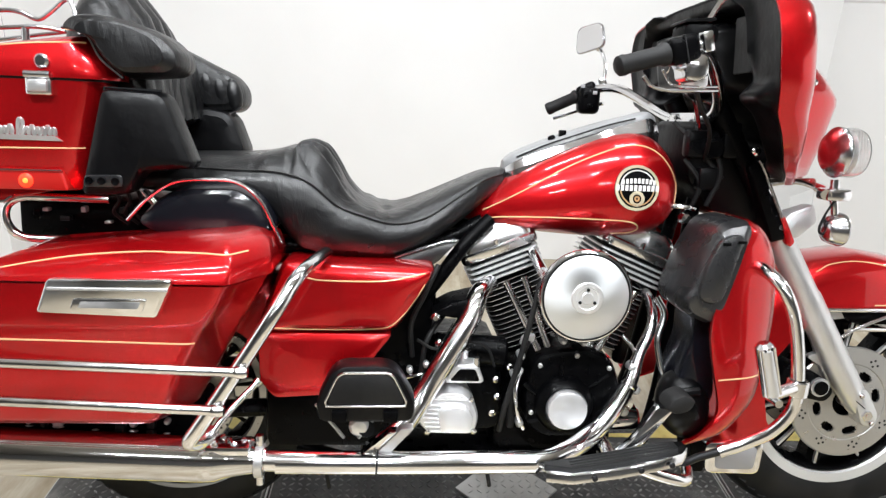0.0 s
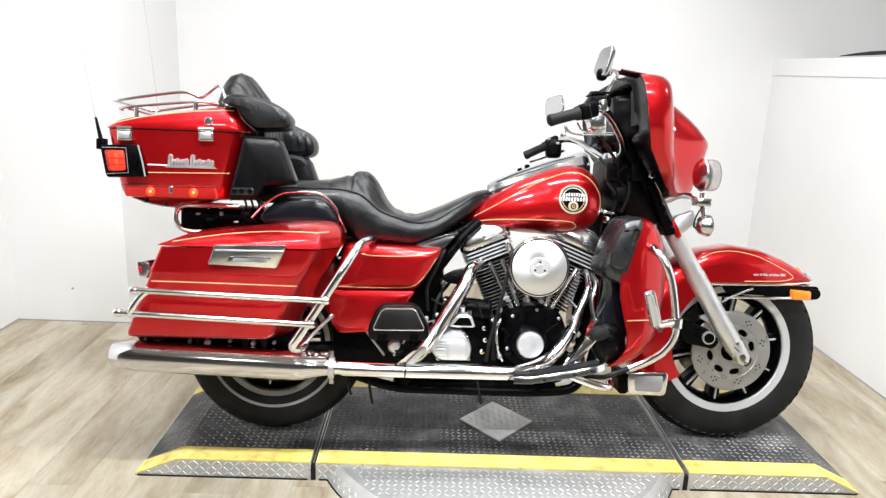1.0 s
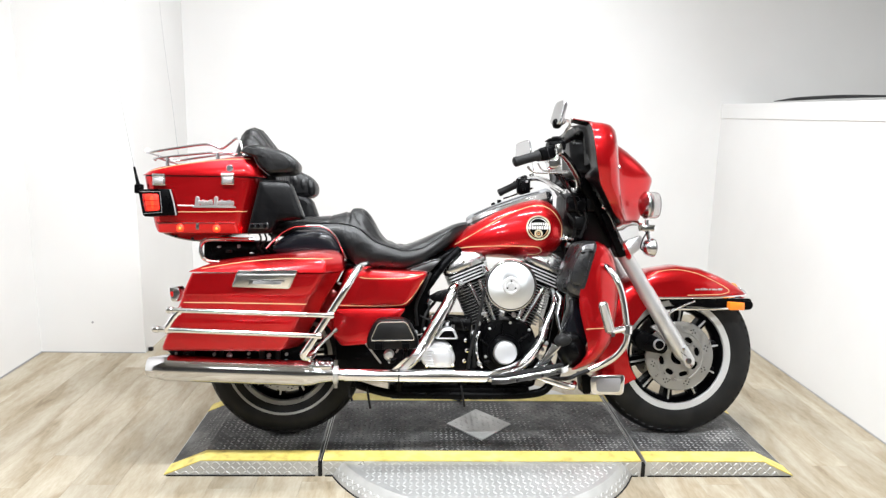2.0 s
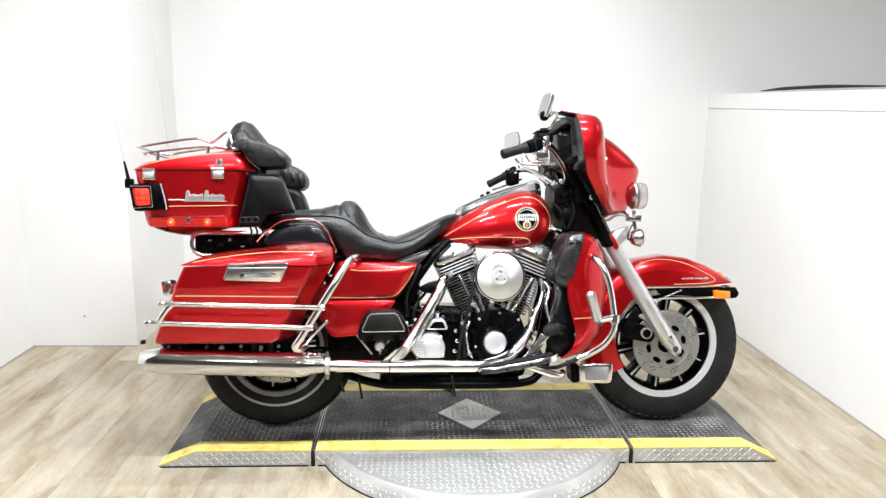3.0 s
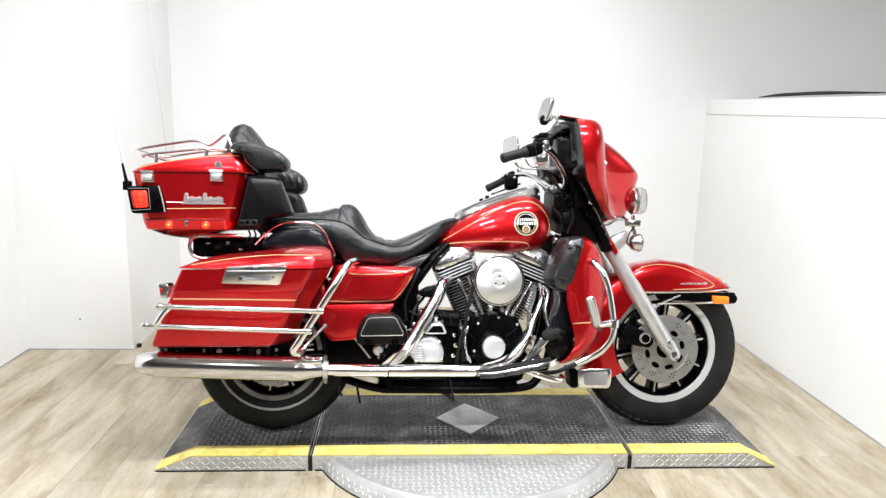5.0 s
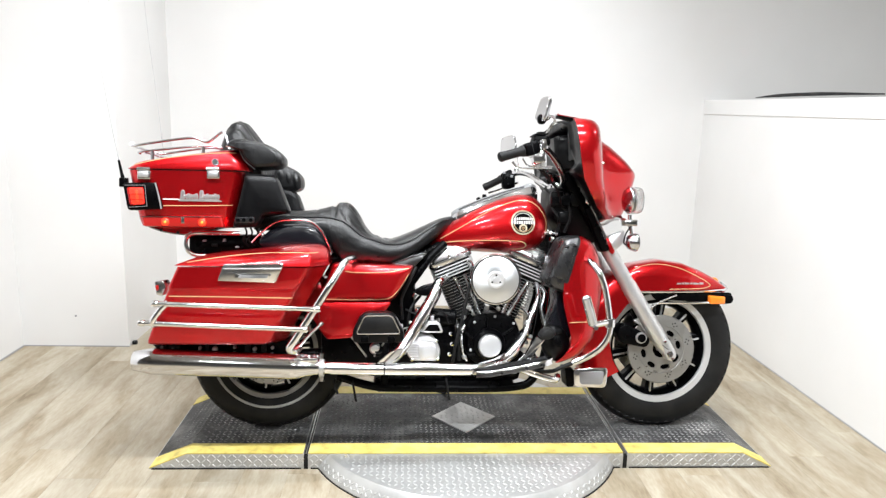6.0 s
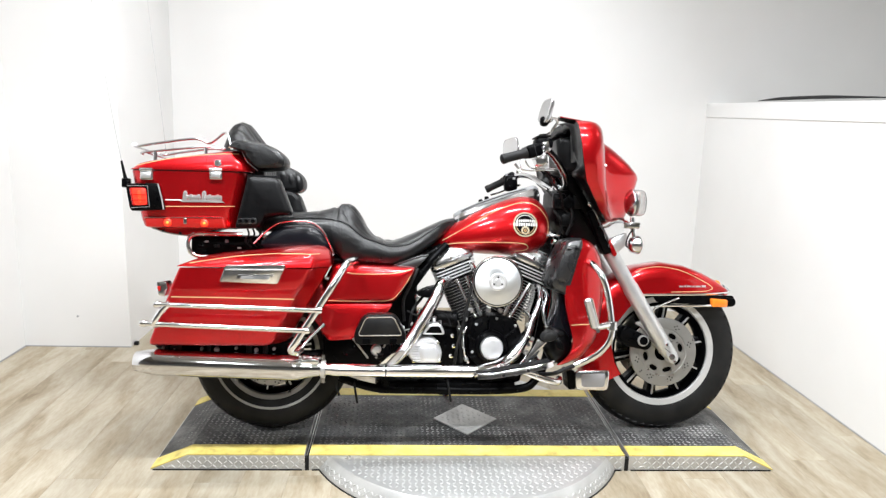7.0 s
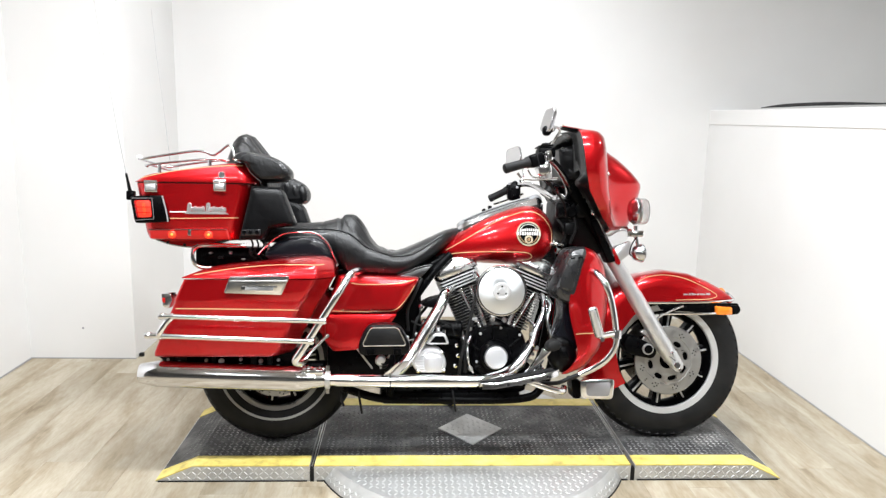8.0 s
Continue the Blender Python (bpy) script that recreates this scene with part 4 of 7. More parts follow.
for r in rings:  # gathered pleats over the rider's backrest, tucks and seams
    for p in r:
        if p.z < 0.765:
            continue
        side = max(0.0, 1 - (abs(p.y) / 0.19) ** 4)
        front = math.exp(-((p.x - 0.352) / 0.045) ** 2) * side
        fan = abs(math.cos(math.pi * (p.y + 0.35 * (p.x - 0.34) * math.sin(p.y * 40)) / 0.062)) ** 0.6
        p.z += 0.023 * front * (fan - 0.6)
        p.x += 0.016 * front * (fan - 0.6)
        knot = Vector((p.x - 0.292, (abs(p.y) - 0.118)))  # creases that fan out from a tuck on each flank
        d = knot.length
        if 0.004 < d < 0.11 and p.x > 0.285:
            star = abs(math.sin(3.5 * math.atan2(knot.y, knot.x))) ** 0.5
            p.z -= 0.019 * (1 - star) * math.exp(-((d - 0.035) / 0.035) ** 2)
        elif d <= 0.004:
            p.z -= 0.006
        p.z -= side * (0.009 * math.exp(-((p.x - 0.281 - 0.25 * p.y * p.y) / 0.007) ** 2) + 0.004 * math.exp(-((p.x - 0.214) / 0.004) ** 2))
        dish = math.exp(-((p.x - 0.47) / 0.05) ** 2) * side
        p.z += dish * (0.0025 * math.sin(p.x * 170 + 9 * p.y) - 0.011 * math.exp(-((p.y + 0.06) / 0.03) ** 2 - ((p.x - 0.49) / 0.010) ** 2))
seat = P("seat", skin(bmesh.new(), rings), LEATHER, None, "black leather two-up touring seat with gathered pleats", True, 50)
pts = [(x, -hw * 0.958, ze + 0.001) for x, zb, ze, zt, hw in SEAT[1:-1]]
part("piping", tube(pts, 0.0028, 6, 5), LEATHER, seat)
part("piping", tube([(x, -y, z) for x, y, z in pts], 0.0028, 6, 5), LEATHER, seat)
# trim loop and padded panel under the passenger seat
pad = P("seat_side_panel", slab([(0.005, 0.748), (0.06, 0.800), (0.10, 0.820), (0.20, 0.824), (0.245, 0.80), (0.275, 0.735), (0.22, 0.715), (0.06, 0.722)], -0.272, -0.12, 0.025, 0.02, 0.006), DEEP, None, "polished black side panel")
mirrored(pad)
loop = P("seat_trim", tube([(-0.005, -0.262, 0.752), (0.04, -0.276, 0.797), (0.09, -0.282, 0.829), (0.15, -0.284, 0.836), (0.205, -0.282, 0.832), (0.245, -0.276, 0.800), (0.27, -0.268, 0.750), (0.285, -0.262, 0.715)], 0.0036, 8, 6), RACK, None, "chrome trim loop")
mirrored(loop)

# ---- side covers ----
cover = P("side_cover", slab([(0.285, 0.678), (0.590, 0.670), (0.577, 0.640), (0.520, 0.548), (0.500, 0.535), (0.232, 0.535)], -0.272, -0.15, 0.016, 0.030, 0.006), RED, None, "glossy red side cover")
low = P("side_cover_lower", slab([(0.236, 0.5345), (0.508, 0.5345), (0.472, 0.486), (0.432, 0.405), (0.268, 0.394), (0.240, 0.43)], -0.262, -0.15, 0.014, 0.008, 0.008), RED, None, "lower red side cover")
mirrored(cover), mirrored(low)
sc = surface(cover)
part("pinstripe", stripe(sc, [(0.335, 0.650), (0.37, 0.645), (0.48, 0.646), (0.535, 0.655), (0.568, 0.662)], 0.0016, 6), GOLD, cover, "gold pinstripe")
part("pinstripe", stripe(sc, [(0.262, 0.546), (0.35, 0.544), (0.44, 0.544), (0.492, 0.549), (0.518, 0.566), (0.545, 0.600), (0.568, 0.640)], 0.0016, 6), GOLD, cover, "gold pinstripe")

# ---- saddlebags ----
def bag_x(z):
    """Rear and front edge of the slanted bag at height z."""
    t = (z - 0.41) / 0.262
    return -0.331 + 0.116 * t, 0.135 + 0.135 * t


def bag_ring(x0, x1, y0, y1, z, r):
    """A level outline with a slanted facet at the outer front corner."""
    cx, cy = 0.055, 0.10 * min(1.0, (y1 - y0) / 0.27)
    pts = outline_round([(x0, y0), (x1 - cx, y0), (x1, y0 + cy), (x1, y1), (x0, y1)], r, 4)
    return [Vector((p.x, p.y, z(p.x) if callable(z) else z)) for p in pts]


rings = []
for z, w, inset in ((0.400, 0.400, 0.012), (0.404, 0.408, 0.004), (0.417, 0.416, 0.0), (0.46, 0.428, 0.0), (0.52, 0.440, 0.0), (0.592, 0.449, 0.0), (0.600, 0.456, -0.003), (0.64, 0.458, -0.003), (0.672, 0.458, -0.003)):
    a, b = bag_x(z)
    rings.append(bag_ring(a + inset, b - inset, -w, -0.17, z, 0.016))
bag = P("saddlebag", skin(bmesh.new(), rings), RED, None, "red hard saddlebag with chrome rails and gold lines")


def lid_z(f):
    return lambda x: 0.676 + f * (0.012 + 0.062 * min(1.0, max(0.0, (x + 0.225) / 0.30)) ** 0.75)


rings = []
for f, w0, w1, a, b in ((0.0, 0.462, 0.165, -0.226, 0.280), (0.25, 0.460, 0.168, -0.221, 0.281), (0.45, 0.448, 0.172, -0.210, 0.279), (0.75, 0.408, 0.185, -0.190, 0.272), (0.93, 0.372, 0.205, -0.165, 0.255), (1.0, 0.335, 0.235, -0.13, 0.235)):
    rings.append(bag_ring(a, b, -w0, -w1, lid_z(f), 0.010))
lid = part("bag_lid", skin(bmesh.new(), rings), RED, bag, "red saddlebag lid")
bt, lt = surface(bag), surface(lid)
part("pinstripe", stripe([lt], [(-0.185, 0.6865), (-0.10, 0.701), (-0.02, 0.712), (0.08, 0.720), (0.17, 0.722), (0.215, 0.721), (0.245, 0.722)], 0.0017), GOLD, bag, "gold pinstripe")
part("pinstripe", stripe([bt], [(-0.245, 0.572), (-0.1, 0.571), (0.1, 0.568), (0.163, 0.567)], 0.0017), GOLD, bag, "gold pinstripe")
part("bag_latch", slab([(-0.062, 0.684), (0.140, 0.686), (0.112, 0.620), (-0.082, 0.626)], -0.474, -0.452, 0.008, 0.006), POLISHED, bag, "chrome latch plate")
part("latch_inlay", slab([(-0.020, 0.652), (0.098, 0.652), (0.090, 0.631), (-0.026, 0.633)], -0.4765, -0.473, 0.004, 0.002), POLISHED, bag, "chrome inlay plate")
part("inlay_recess", slab([(-0.008, 0.6475), (0.088, 0.648), (0.083, 0.6365), (-0.012, 0.637)], -0.4775, -0.475, 0.003, 0.0006), BAR_DARK, bag, "dark recessed line")
part("latch_lip", tube([(-0.060, -0.476, 0.668), (0.132, -0.476, 0.669)], 0.0025, 6, 1), SILVER, bag)
left_bag = mirrored(bag)
left_lid = mirrored(lid)
left_lid.parent = left_bag

# bag rails and guard
def rail_bar(name, a, b, r=0.0088):
    ob = P(name, tube([a, b], r, 12, 1), CHROME, None, "chrome saddlebag rail")
    for p, q in ((a, b), (b, a)):
        u = (Vector(p) - Vector(q)).normalized()
        part("rail_cap", lathe([(0.0098, -0.004), (0.0112, 0.0), (0.0112, 0.012), (0.008, 0.018), (0, 0.020)], along(p, Vector(p) + u), 12), CHROME, ob, "rounded rail end cap")
    return ob


rail_bar("bag_rail", (-0.270, -0.492, 0.551), (0.245, -0.492, 0.535))
rail_bar("bag_rail", (-0.315, -0.490, 0.487), (0.205, -0.490, 0.466))
P("rail_post", tube([(-0.235, -0.488, 0.555), (-0.262, -0.490, 0.530), (-0.288, -0.488, 0.486), (-0.275, -0.44, 0.476)], 0.011, 10, 5), CHROME, None, "chrome rail post")
guard = P("bag_guard", tube([(0.368, -0.24, 0.694), (0.358, -0.36, 0.698), (0.336, -0.43, 0.684), (0.300, -0.470, 0.625), (0.235, -0.474, 0.520), (0.178, -0.474, 0.430), (0.158, -0.466, 0.398), (0.170, -0.44, 0.385), (0.185, -0.41, 0.392)], 0.0135, 12, 6), CHROME, None, "chrome saddlebag guard bar")
part("guard_stay", tube([(0.183, -0.425, 0.388), (0.205, -0.40, 0.418), (0.258, -0.36, 0.470)], 0.0062, 10, 3), CHROME, guard, "thin chrome stay rod")
part("stay_end", lathe([(0, -0.004), (0.009, 0.0), (0.009, 0.010), (0, 0.014)], along((0.252, -0.364, 0.464), (0.262, -0.357, 0.474)), 10), CHROME, guard)

# frame under the bag
under = P("bag_bracket", slab([(-0.345, 0.398), (0.135, 0.402), (0.150, 0.340), (-0.30, 0.350)], -0.33, -0.20, 0.008, 0.005), BLACK, None, "black bracket under the saddlebag")
for x, z, r in ((-0.300, 0.382, 0.007), (-0.262, 0.372, 0.009), (-0.170, 0.378, 0.006), (-0.118, 0.374, 0.010), (-0.050, 0.380, 0.006), (0.020, 0.374, 0.008), (0.082, 0.378, 0.006)):
    part("bracket_bolt", lathe([(r, 0), (r, 0.010), (r * 0.55, 0.015), (0, 0.015)], at_side(x, 0.333, z), 8), SILVER, under, "dull bracket bolt")
for x0, x1, z0, z1 in ((-0.320, -0.286, 0.360, 0.392), (-0.278, -0.240, 0.362, 0.388), (-0.150, -0.140, 0.362, 0.394), (-0.014, 0.004, 0.362, 0.392), (0.044, 0.060, 0.364, 0.390)):
    part("bracket_tab", box((x0, -0.345, z0), (x1, -0.328, z1), 0.003), DARK, under, "dark bracket tab")

# ---- muffler and exhaust ----
ma, mb = Vector((-0.390, -0.362, 0.338)), Vector((0.200, -0.362, 0.314))
bm = bmesh.new()
mu = along(ma, mb)
L = (mb - ma).length
prof = [(0.028, 0.02), (0.031, 0.0), (0.034, 0.003), (0.0455, 0.062), (0.0465, 0.075), (0.0465, L - 0.05), (0.044, L - 0.02), (0.036, L), (0.026, L + 0.05), (0.024, L + 0.07), (0, L + 0.07)]
add_lathe(bm, prof, mu, 36)
muffler = P("muffler", bm, MUFFLER_CHROME, None, "long chrome muffler")
part("muffler_end", lathe([(0, 0.03), (0.028, 0.03), (0.031, 0.001)], mu, 24), DARK, muffler, "dark muffler outlet")
part("clamp", lathe([(0.028, 0), (0.032, 0.002), (0.032, 0.016), (0.028, 0.018)], along((0.250, -0.362, 0.310), (0.30, -0.362, 0.309)), 24), SILVER, muffler, "pipe clamp")
for z0, z1 in ((0.335, 0.362), (0.262, 0.288)):
    part("clamp_bolt", rod((0.259, -0.362, z0), (0.259, -0.362, z1), 0.008, 8), CHROME, muffler)
bm = bmesh.new()
for k in range(7):
    add_lathe(bm, [(0.0, 0), (0.007, 0.0), (0.007, 0.008), (0.003, 0.012), (0, 0.012)], Matrix.Translation((0.165 + 0.013 * k, -0.37 - 0.012 * math.sin(k * 2.1), 0.352 - 0.001 * k)) @ pose(0, 0, 0, 40 * math.sin(k * 1.7), 30 * math.cos(k)), 8)
add_box(bm, (0.16, -0.395, 0.334), (0.245, -0.34, 0.352), 0.006)
part("muffler_bracket", bm, CHROME, muffler, "chrome bracket with bolts")
mirrored(muffler)

pipe = P("exhaust_pipe", tube([(0.255, -0.362, 0.310), (0.50, -0.352, 0.303), (0.78, -0.335, 0.297), (0.86, -0.310, 0.302), (0.925, -0.262, 0.314), (0.980, -0.228, 0.354), (1.026, -0.200, 0.412), (1.050, -0.182, 0.472), (1.082, -0.160, 0.535), (1.090, -0.11, 0.580), (1.075, -0.06, 0.61)], [0.0205, 0.0205, 0.0205, 0.0205, 0.0215, 0.0215, 0.018, 0.0125, 0.0115, 0.011, 0.011], 14, 6), CHROME, None, "chrome exhaust header")
part("header_clamp", lathe([(0.018, 0), (0.0215, 0.002), (0.0215, 0.012), (0.018, 0.014)], along((1.020, -0.204, 0.404), (1.030, -0.197, 0.418)), 18), CHROME, pipe, "chrome header clamp")
part("heat_shield", tube([(0.29, -0.366, 0.309), (0.52, -0.356, 0.303), (0.795, -0.338, 0.297)], 0.0225, 14, 4), CHROME, pipe, "chrome heat shield")
part("shield_joint", lathe([(0.0222, 0), (0.0236, 0.001), (0.0236, 0.004), (0.0222, 0.005)], along((0.478, -0.3575, 0.3045), (0.53, -0.3555, 0.303)), 20), DARK, pipe)
rear_pipe = P("rear_header", tube([(0.72, -0.12, 0.612), (0.690, -0.17, 0.600), (0.668, -0.205, 0.555), (0.620, -0.228, 0.475), (0.573, -0.245, 0.398), (0.53, -0.285, 0.345), (0.47, -0.325, 0.315)], [0.0195, 0.0215, 0.0235, 0.0245, 0.0245, 0.0225, 0.020], 14, 6), CHROME, None, "chrome rear exhaust header")
part("step_plate", slab([(0.445, 0.318), (0.505, 0.370), (0.520, 0.372), (0.468, 0.318)], -0.365, -0.34, 0.004, 0.003), CHROME, rear_pipe)
part("step_plate", slab([(0.475, 0.318), (0.526, 0.372), (0.552, 0.374), (0.505, 0.320)], -0.355, -0.33, 0.004, 0.003), SILVER, rear_pipe)

# ---- passenger footboard, folded up ----
peg = P("passenger_footboard", slab([(0.398, 0.512), (0.512, 0.514), (0.552, 0.440), (0.548, 0.404), (0.370, 0.402), (0.366, 0.440)], -0.395, -0.345, 0.03, 0.01), PLASTIC, None, "folded black passenger footboard with chrome outline")
pts = outline_round([(0.408, 0.500), (0.506, 0.502), (0.538, 0.438), (0.380, 0.436)], 0.016, 4)
line = [(p.x, -0.397, p.y) for p in pts]
part("footboard_trim", tube(line + [line[0]], 0.0026, 8, 2), CHROME, peg, "chrome outline")
part("footboard_pad", slab([(0.410, 0.496), (0.504, 0.498), (0.532, 0.441), (0.386, 0.440)], -0.3985, -0.394, 0.014, 0.003), RUBBER, peg, "black rubber pad")
for x in (0.410, 0.505):
    part("footboard_hinge", box((x - 0.014, -0.402, 0.405), (x + 0.014, -0.385, 0.428), 0.003), BLACK, peg)
mirrored(peg)
P("footboard_arm", tube([(0.46, -0.36, 0.375), (0.455, -0.30, 0.352), (0.45, -0.18, 0.35)], 0.016, 10, 5), BLACK)
P("pivot_bolt", lathe([(0.020, 0), (0.020, 0.010), (0.014, 0.018), (0, 0.020)], at_side(0.446, 0.345, 0.377), 18), BRUSHED, None, "bright pivot bolt")
for a, b in (((0.362, 0.418), (0.416, 0.345)), ((0.478, 0.396), (0.444, 0.345))):
    P("footboard_stay", rod((a[0], -0.345, a[1]), (b[0], -0.335, b[1]), 0.0036, 8), DISC_STEEL, None, "thin grey footboard stay")


# ---- engine ----
CX, CZ = 0.90, 0.300
case = P("crankcase", lathe([(0, -0.12), (0.125, -0.12), (0.14, -0.105), (0.14, 0.105), (0.125, 0.12), (0, 0.12)], at_side(CX, 0, 0.335), 40), BLACK, None, "black V-twin crankcase")
part("case_lower", box((0.74, -0.12, 0.20), (1.03, 0.12, 0.33), 0.03), BLACK, case)
part("cam_cover", slab([(0.812, 0.470), (0.87, 0.488), (0.93, 0.488), (0.985, 0.468), (1.012, 0.40), (1.005, 0.32), (0.95, 0.285), (0.84, 0.285), (0.800, 0.32), (0.796, 0.40)], -0.205, -0.11, 0.025, 0.016), BLACK, case, "black cam cover")
part("timer_cover", lathe([(0, 0.028), (0.036, 0.028), (0.0415, 0.026), (0.0435, 0.020), (0.0435, 0.0), (0.050, -0.002)], at_side(0.882, 0.222, 0.366), 40), BRUSHED, case, "round polished timer cover")
part("timer_collar", lathe([(0.046, 0.020), (0.058, 0.012), (0.064, 0.0), (0.066, -0.02)], at_side(0.882, 0.215, 0.366), 36), BLACK, case)
for x, z in ((0.826, 0.452), (0.905, 0.475), (0.978, 0.448), (0.998, 0.38), (0.812, 0.345), (0.935, 0.296)):
    part("case_screw", lathe([(0.0055, 0), (0.0055, 0.004), (0.003, 0.006), (0, 0.006)], at_side(x, 0.204, z), 10), SILVER, case, "chrome screw")
part("oil_filter", lathe([(0, 0.085), (0.030, 0.083), (0.036, 0.076), (0.037, 0.0)], Matrix.Translation((1.02, -0.06, 0.27)) @ pose(0, 0, 0, 0, 90), 28), CHROME, case, "chrome oil filter")
part("pressure_switch", lathe([(0, 0.03), (0.016, 0.028), (0.018, 0.02), (0.018, 0)], at_side(1.018, 0.19, 0.372), 16), CHROME, case, "chrome fitting")


def rect_ring(m, a, b, r, h, n=3):
    return [m @ Vector((p.x, p.y, h)) for p in outline_round([(-a, -b), (a, -b), (a, b), (-a, b)], r, n)]


def cylinder(sign, label):
    """One finned cylinder with head, rocker cover and push-rod tubes; sign -1 leans back, +1 forward."""
    ax = Vector((sign * math.sin(radians(22.5)), 0, math.cos(radians(22.5))))
    m = Matrix.Translation((CX, 0, CZ)) @ pose(0, 0, 0, 0, sign * 22.5)
    barrel = P("cylinder", lathe([(0.060, 0.13), (0.060, 0.37)], m, 28, True), DARK, None, label)
    a, b = 0.068, 0.088
    for k in range(14):
        h = 0.185 + 0.0118 * k
        if k < 13:
            aa, bb = a + 0.004 * math.sin(k / 13 * 2), b
        bm = skin(bmesh.new(), [rect_ring(m, aa - 0.002, bb - 0.002, 0.03, h), rect_ring(m, aa, bb, 0.03, h + 0.0012), rect_ring(m, aa, bb, 0.03, h + 0.0032), rect_ring(m, aa - 0.002, bb - 0.002, 0.03, h + 0.0044)])
        part("fin", bm, DARK if k % 14 else BLACK, barrel, "", False)
        bm = skin(bmesh.new(), [rect_ring(m, aa + 0.0004, bb + 0.0004, 0.03, h + 0.0016), rect_ring(m, aa + 0.0004, bb + 0.0004, 0.03, h + 0.0028)], True, False)
        part("fin_edge", bm, BRUSHED, barrel, "", False)
    part("cylinder_head", skin(bmesh.new(), [rect_ring(m, 0.072, 0.092, 0.025, 0.352), rect_ring(m, 0.076, 0.096, 0.025, 0.358), rect_ring(m, 0.076, 0.096, 0.025, 0.402), rect_ring(m, 0.07, 0.09, 0.02, 0.405)]), DARK, barrel, "dark finned head")
    for k in range(4):
        h = 0.356 + 0.0125 * k
        bm = skin(bmesh.new(), [rect_ring(m, 0.084, 0.104, 0.02, h), rect_ring(m, 0.086, 0.106, 0.02, h + 0.001), rect_ring(m, 0.086, 0.106, 0.02, h + 0.0042), rect_ring(m, 0.084, 0.104, 0.02, h + 0.0052)])
        part("head_fin", bm, BRUSHED, barrel, "", False)
    part("rocker_cover", skin(bmesh.new(), [rect_ring(m, 0.088, 0.108, 0.022, 0.408), rect_ring(m, 0.090, 0.110, 0.022, 0.412), rect_ring(m, 0.090, 0.110, 0.022, 0.426), rect_ring(m, 0.084, 0.104, 0.025, 0.430),
              rect_ring(m, 0.083, 0.102, 0.025, 0.454), rect_ring(m, 0.070, 0.090, 0.03, 0.474), rect_ring(m, 0.048, 0.070, 0.03, 0.479)]), POLISHED, barrel, "chrome rocker cover")
    for u, v in ((-0.074, -0.095), (0.074, -0.095), (-0.074, 0.095), (0.074, 0.095), (0, -0.1)):
        part("rocker_bolt", lathe([(0.0065, 0.428), (0.0065, 0.440), (0.003, 0.443), (0, 0.443)], m @ Matrix.Translation((u, v, 0)), 8), CHROME, barrel)
    return barrel


cylinder(-1, "black finned rear cylinder with chrome rocker cover")
cylinder(1, "black finned front cylinder with chrome rocker cover")
for a, b in (((0.752, 0.620), (0.838, 0.455)), ((0.792, 0.632), (0.856, 0.462)), ((1.046, 0.602), (0.952, 0.462)), ((1.000, 0.600), (0.932, 0.462))):
    pr = P("push_rod_tube", rod((a[0], -0.135, a[1]), (b[0], -0.165, b[1]), 0.0085, 12), CHROME, None, "chrome push-rod tube")
    part("tube_collar", rod((b[0], -0.165, b[1]), (b[0] + (b[0] - a[0]) * 0.15, -0.170, b[1] + (b[1] - a[1]) * 0.15), 0.013, 12), CHROME, pr)
for x in (0.847, 0.942):
    P("lifter_block", box((x - 0.028, -0.185, 0.405), (x + 0.028, -0.12, 0.462), 0.008), BLACK)

# air cleaner
ac = P("air_cleaner", lathe([(0.03, -0.06), (0.075, -0.055), (0.088, -0.03), (0.094, -0.006), (0.0975, 0.000), (0.0975, 0.006), (0.094, 0.011), (0.088, 0.0125)], at_side(0.895, 0.262, 0.622), 64), CHROME, None, "round air cleaner with polished cover")
part("cover_disc", lathe([(0.0885, 0.0122), (0.086, 0.0142), (0.036, 0.0185), (0.033, 0.0188)], at_side(0.895, 0.262, 0.622), 64), SPUN, ac, "brushed aluminium cover disc")
part("cover_groove", lathe([(0.0872, 0.0140), (0.0905, 0.0142), (0.0912, 0.0128)], at_side(0.895, 0.262, 0.622), 64), DARK, ac, "dark groove round the cover")
for k in range(3):
    a = radians(90 + 120 * k)
    part("medallion_screw", lathe([(0.0035, 0.0205), (0.0035, 0.0222), (0.0015, 0.023), (0, 0.023)], at_side(0.895 + 0.0175 * math.cos(a), 0.262, 0.622 + 0.0175 * math.sin(a)), 8), DARK, ac)
part("cover_medallion", lathe([(0.0335, 0.0186), (0.031, 0.0218), (0.024, 0.0222), (0.022, 0.020), (0.013, 0.020), (0.011, 0.0225), (0, 0.0228)], at_side(0.895, 0.262, 0.622), 40), BRUSHED, ac, "chrome centre medallion")
part("air_filter", lathe([(0.078, -0.052), (0.082, -0.05), (0.082, -0.03), (0.078, -0.028)], at_side(0.895, 0.262, 0.622), 40), RUBBER, ac)
P("intake", rod((0.895, -0.20, 0.622), (0.895, -0.06, 0.620), 0.035, 20), BLACK)
for x in (0.815, 0.975):
    P("cleaner_bracket", rod((x, -0.22, 0.66), (x, -0.10, 0.68), 0.012, 10), CHROME)

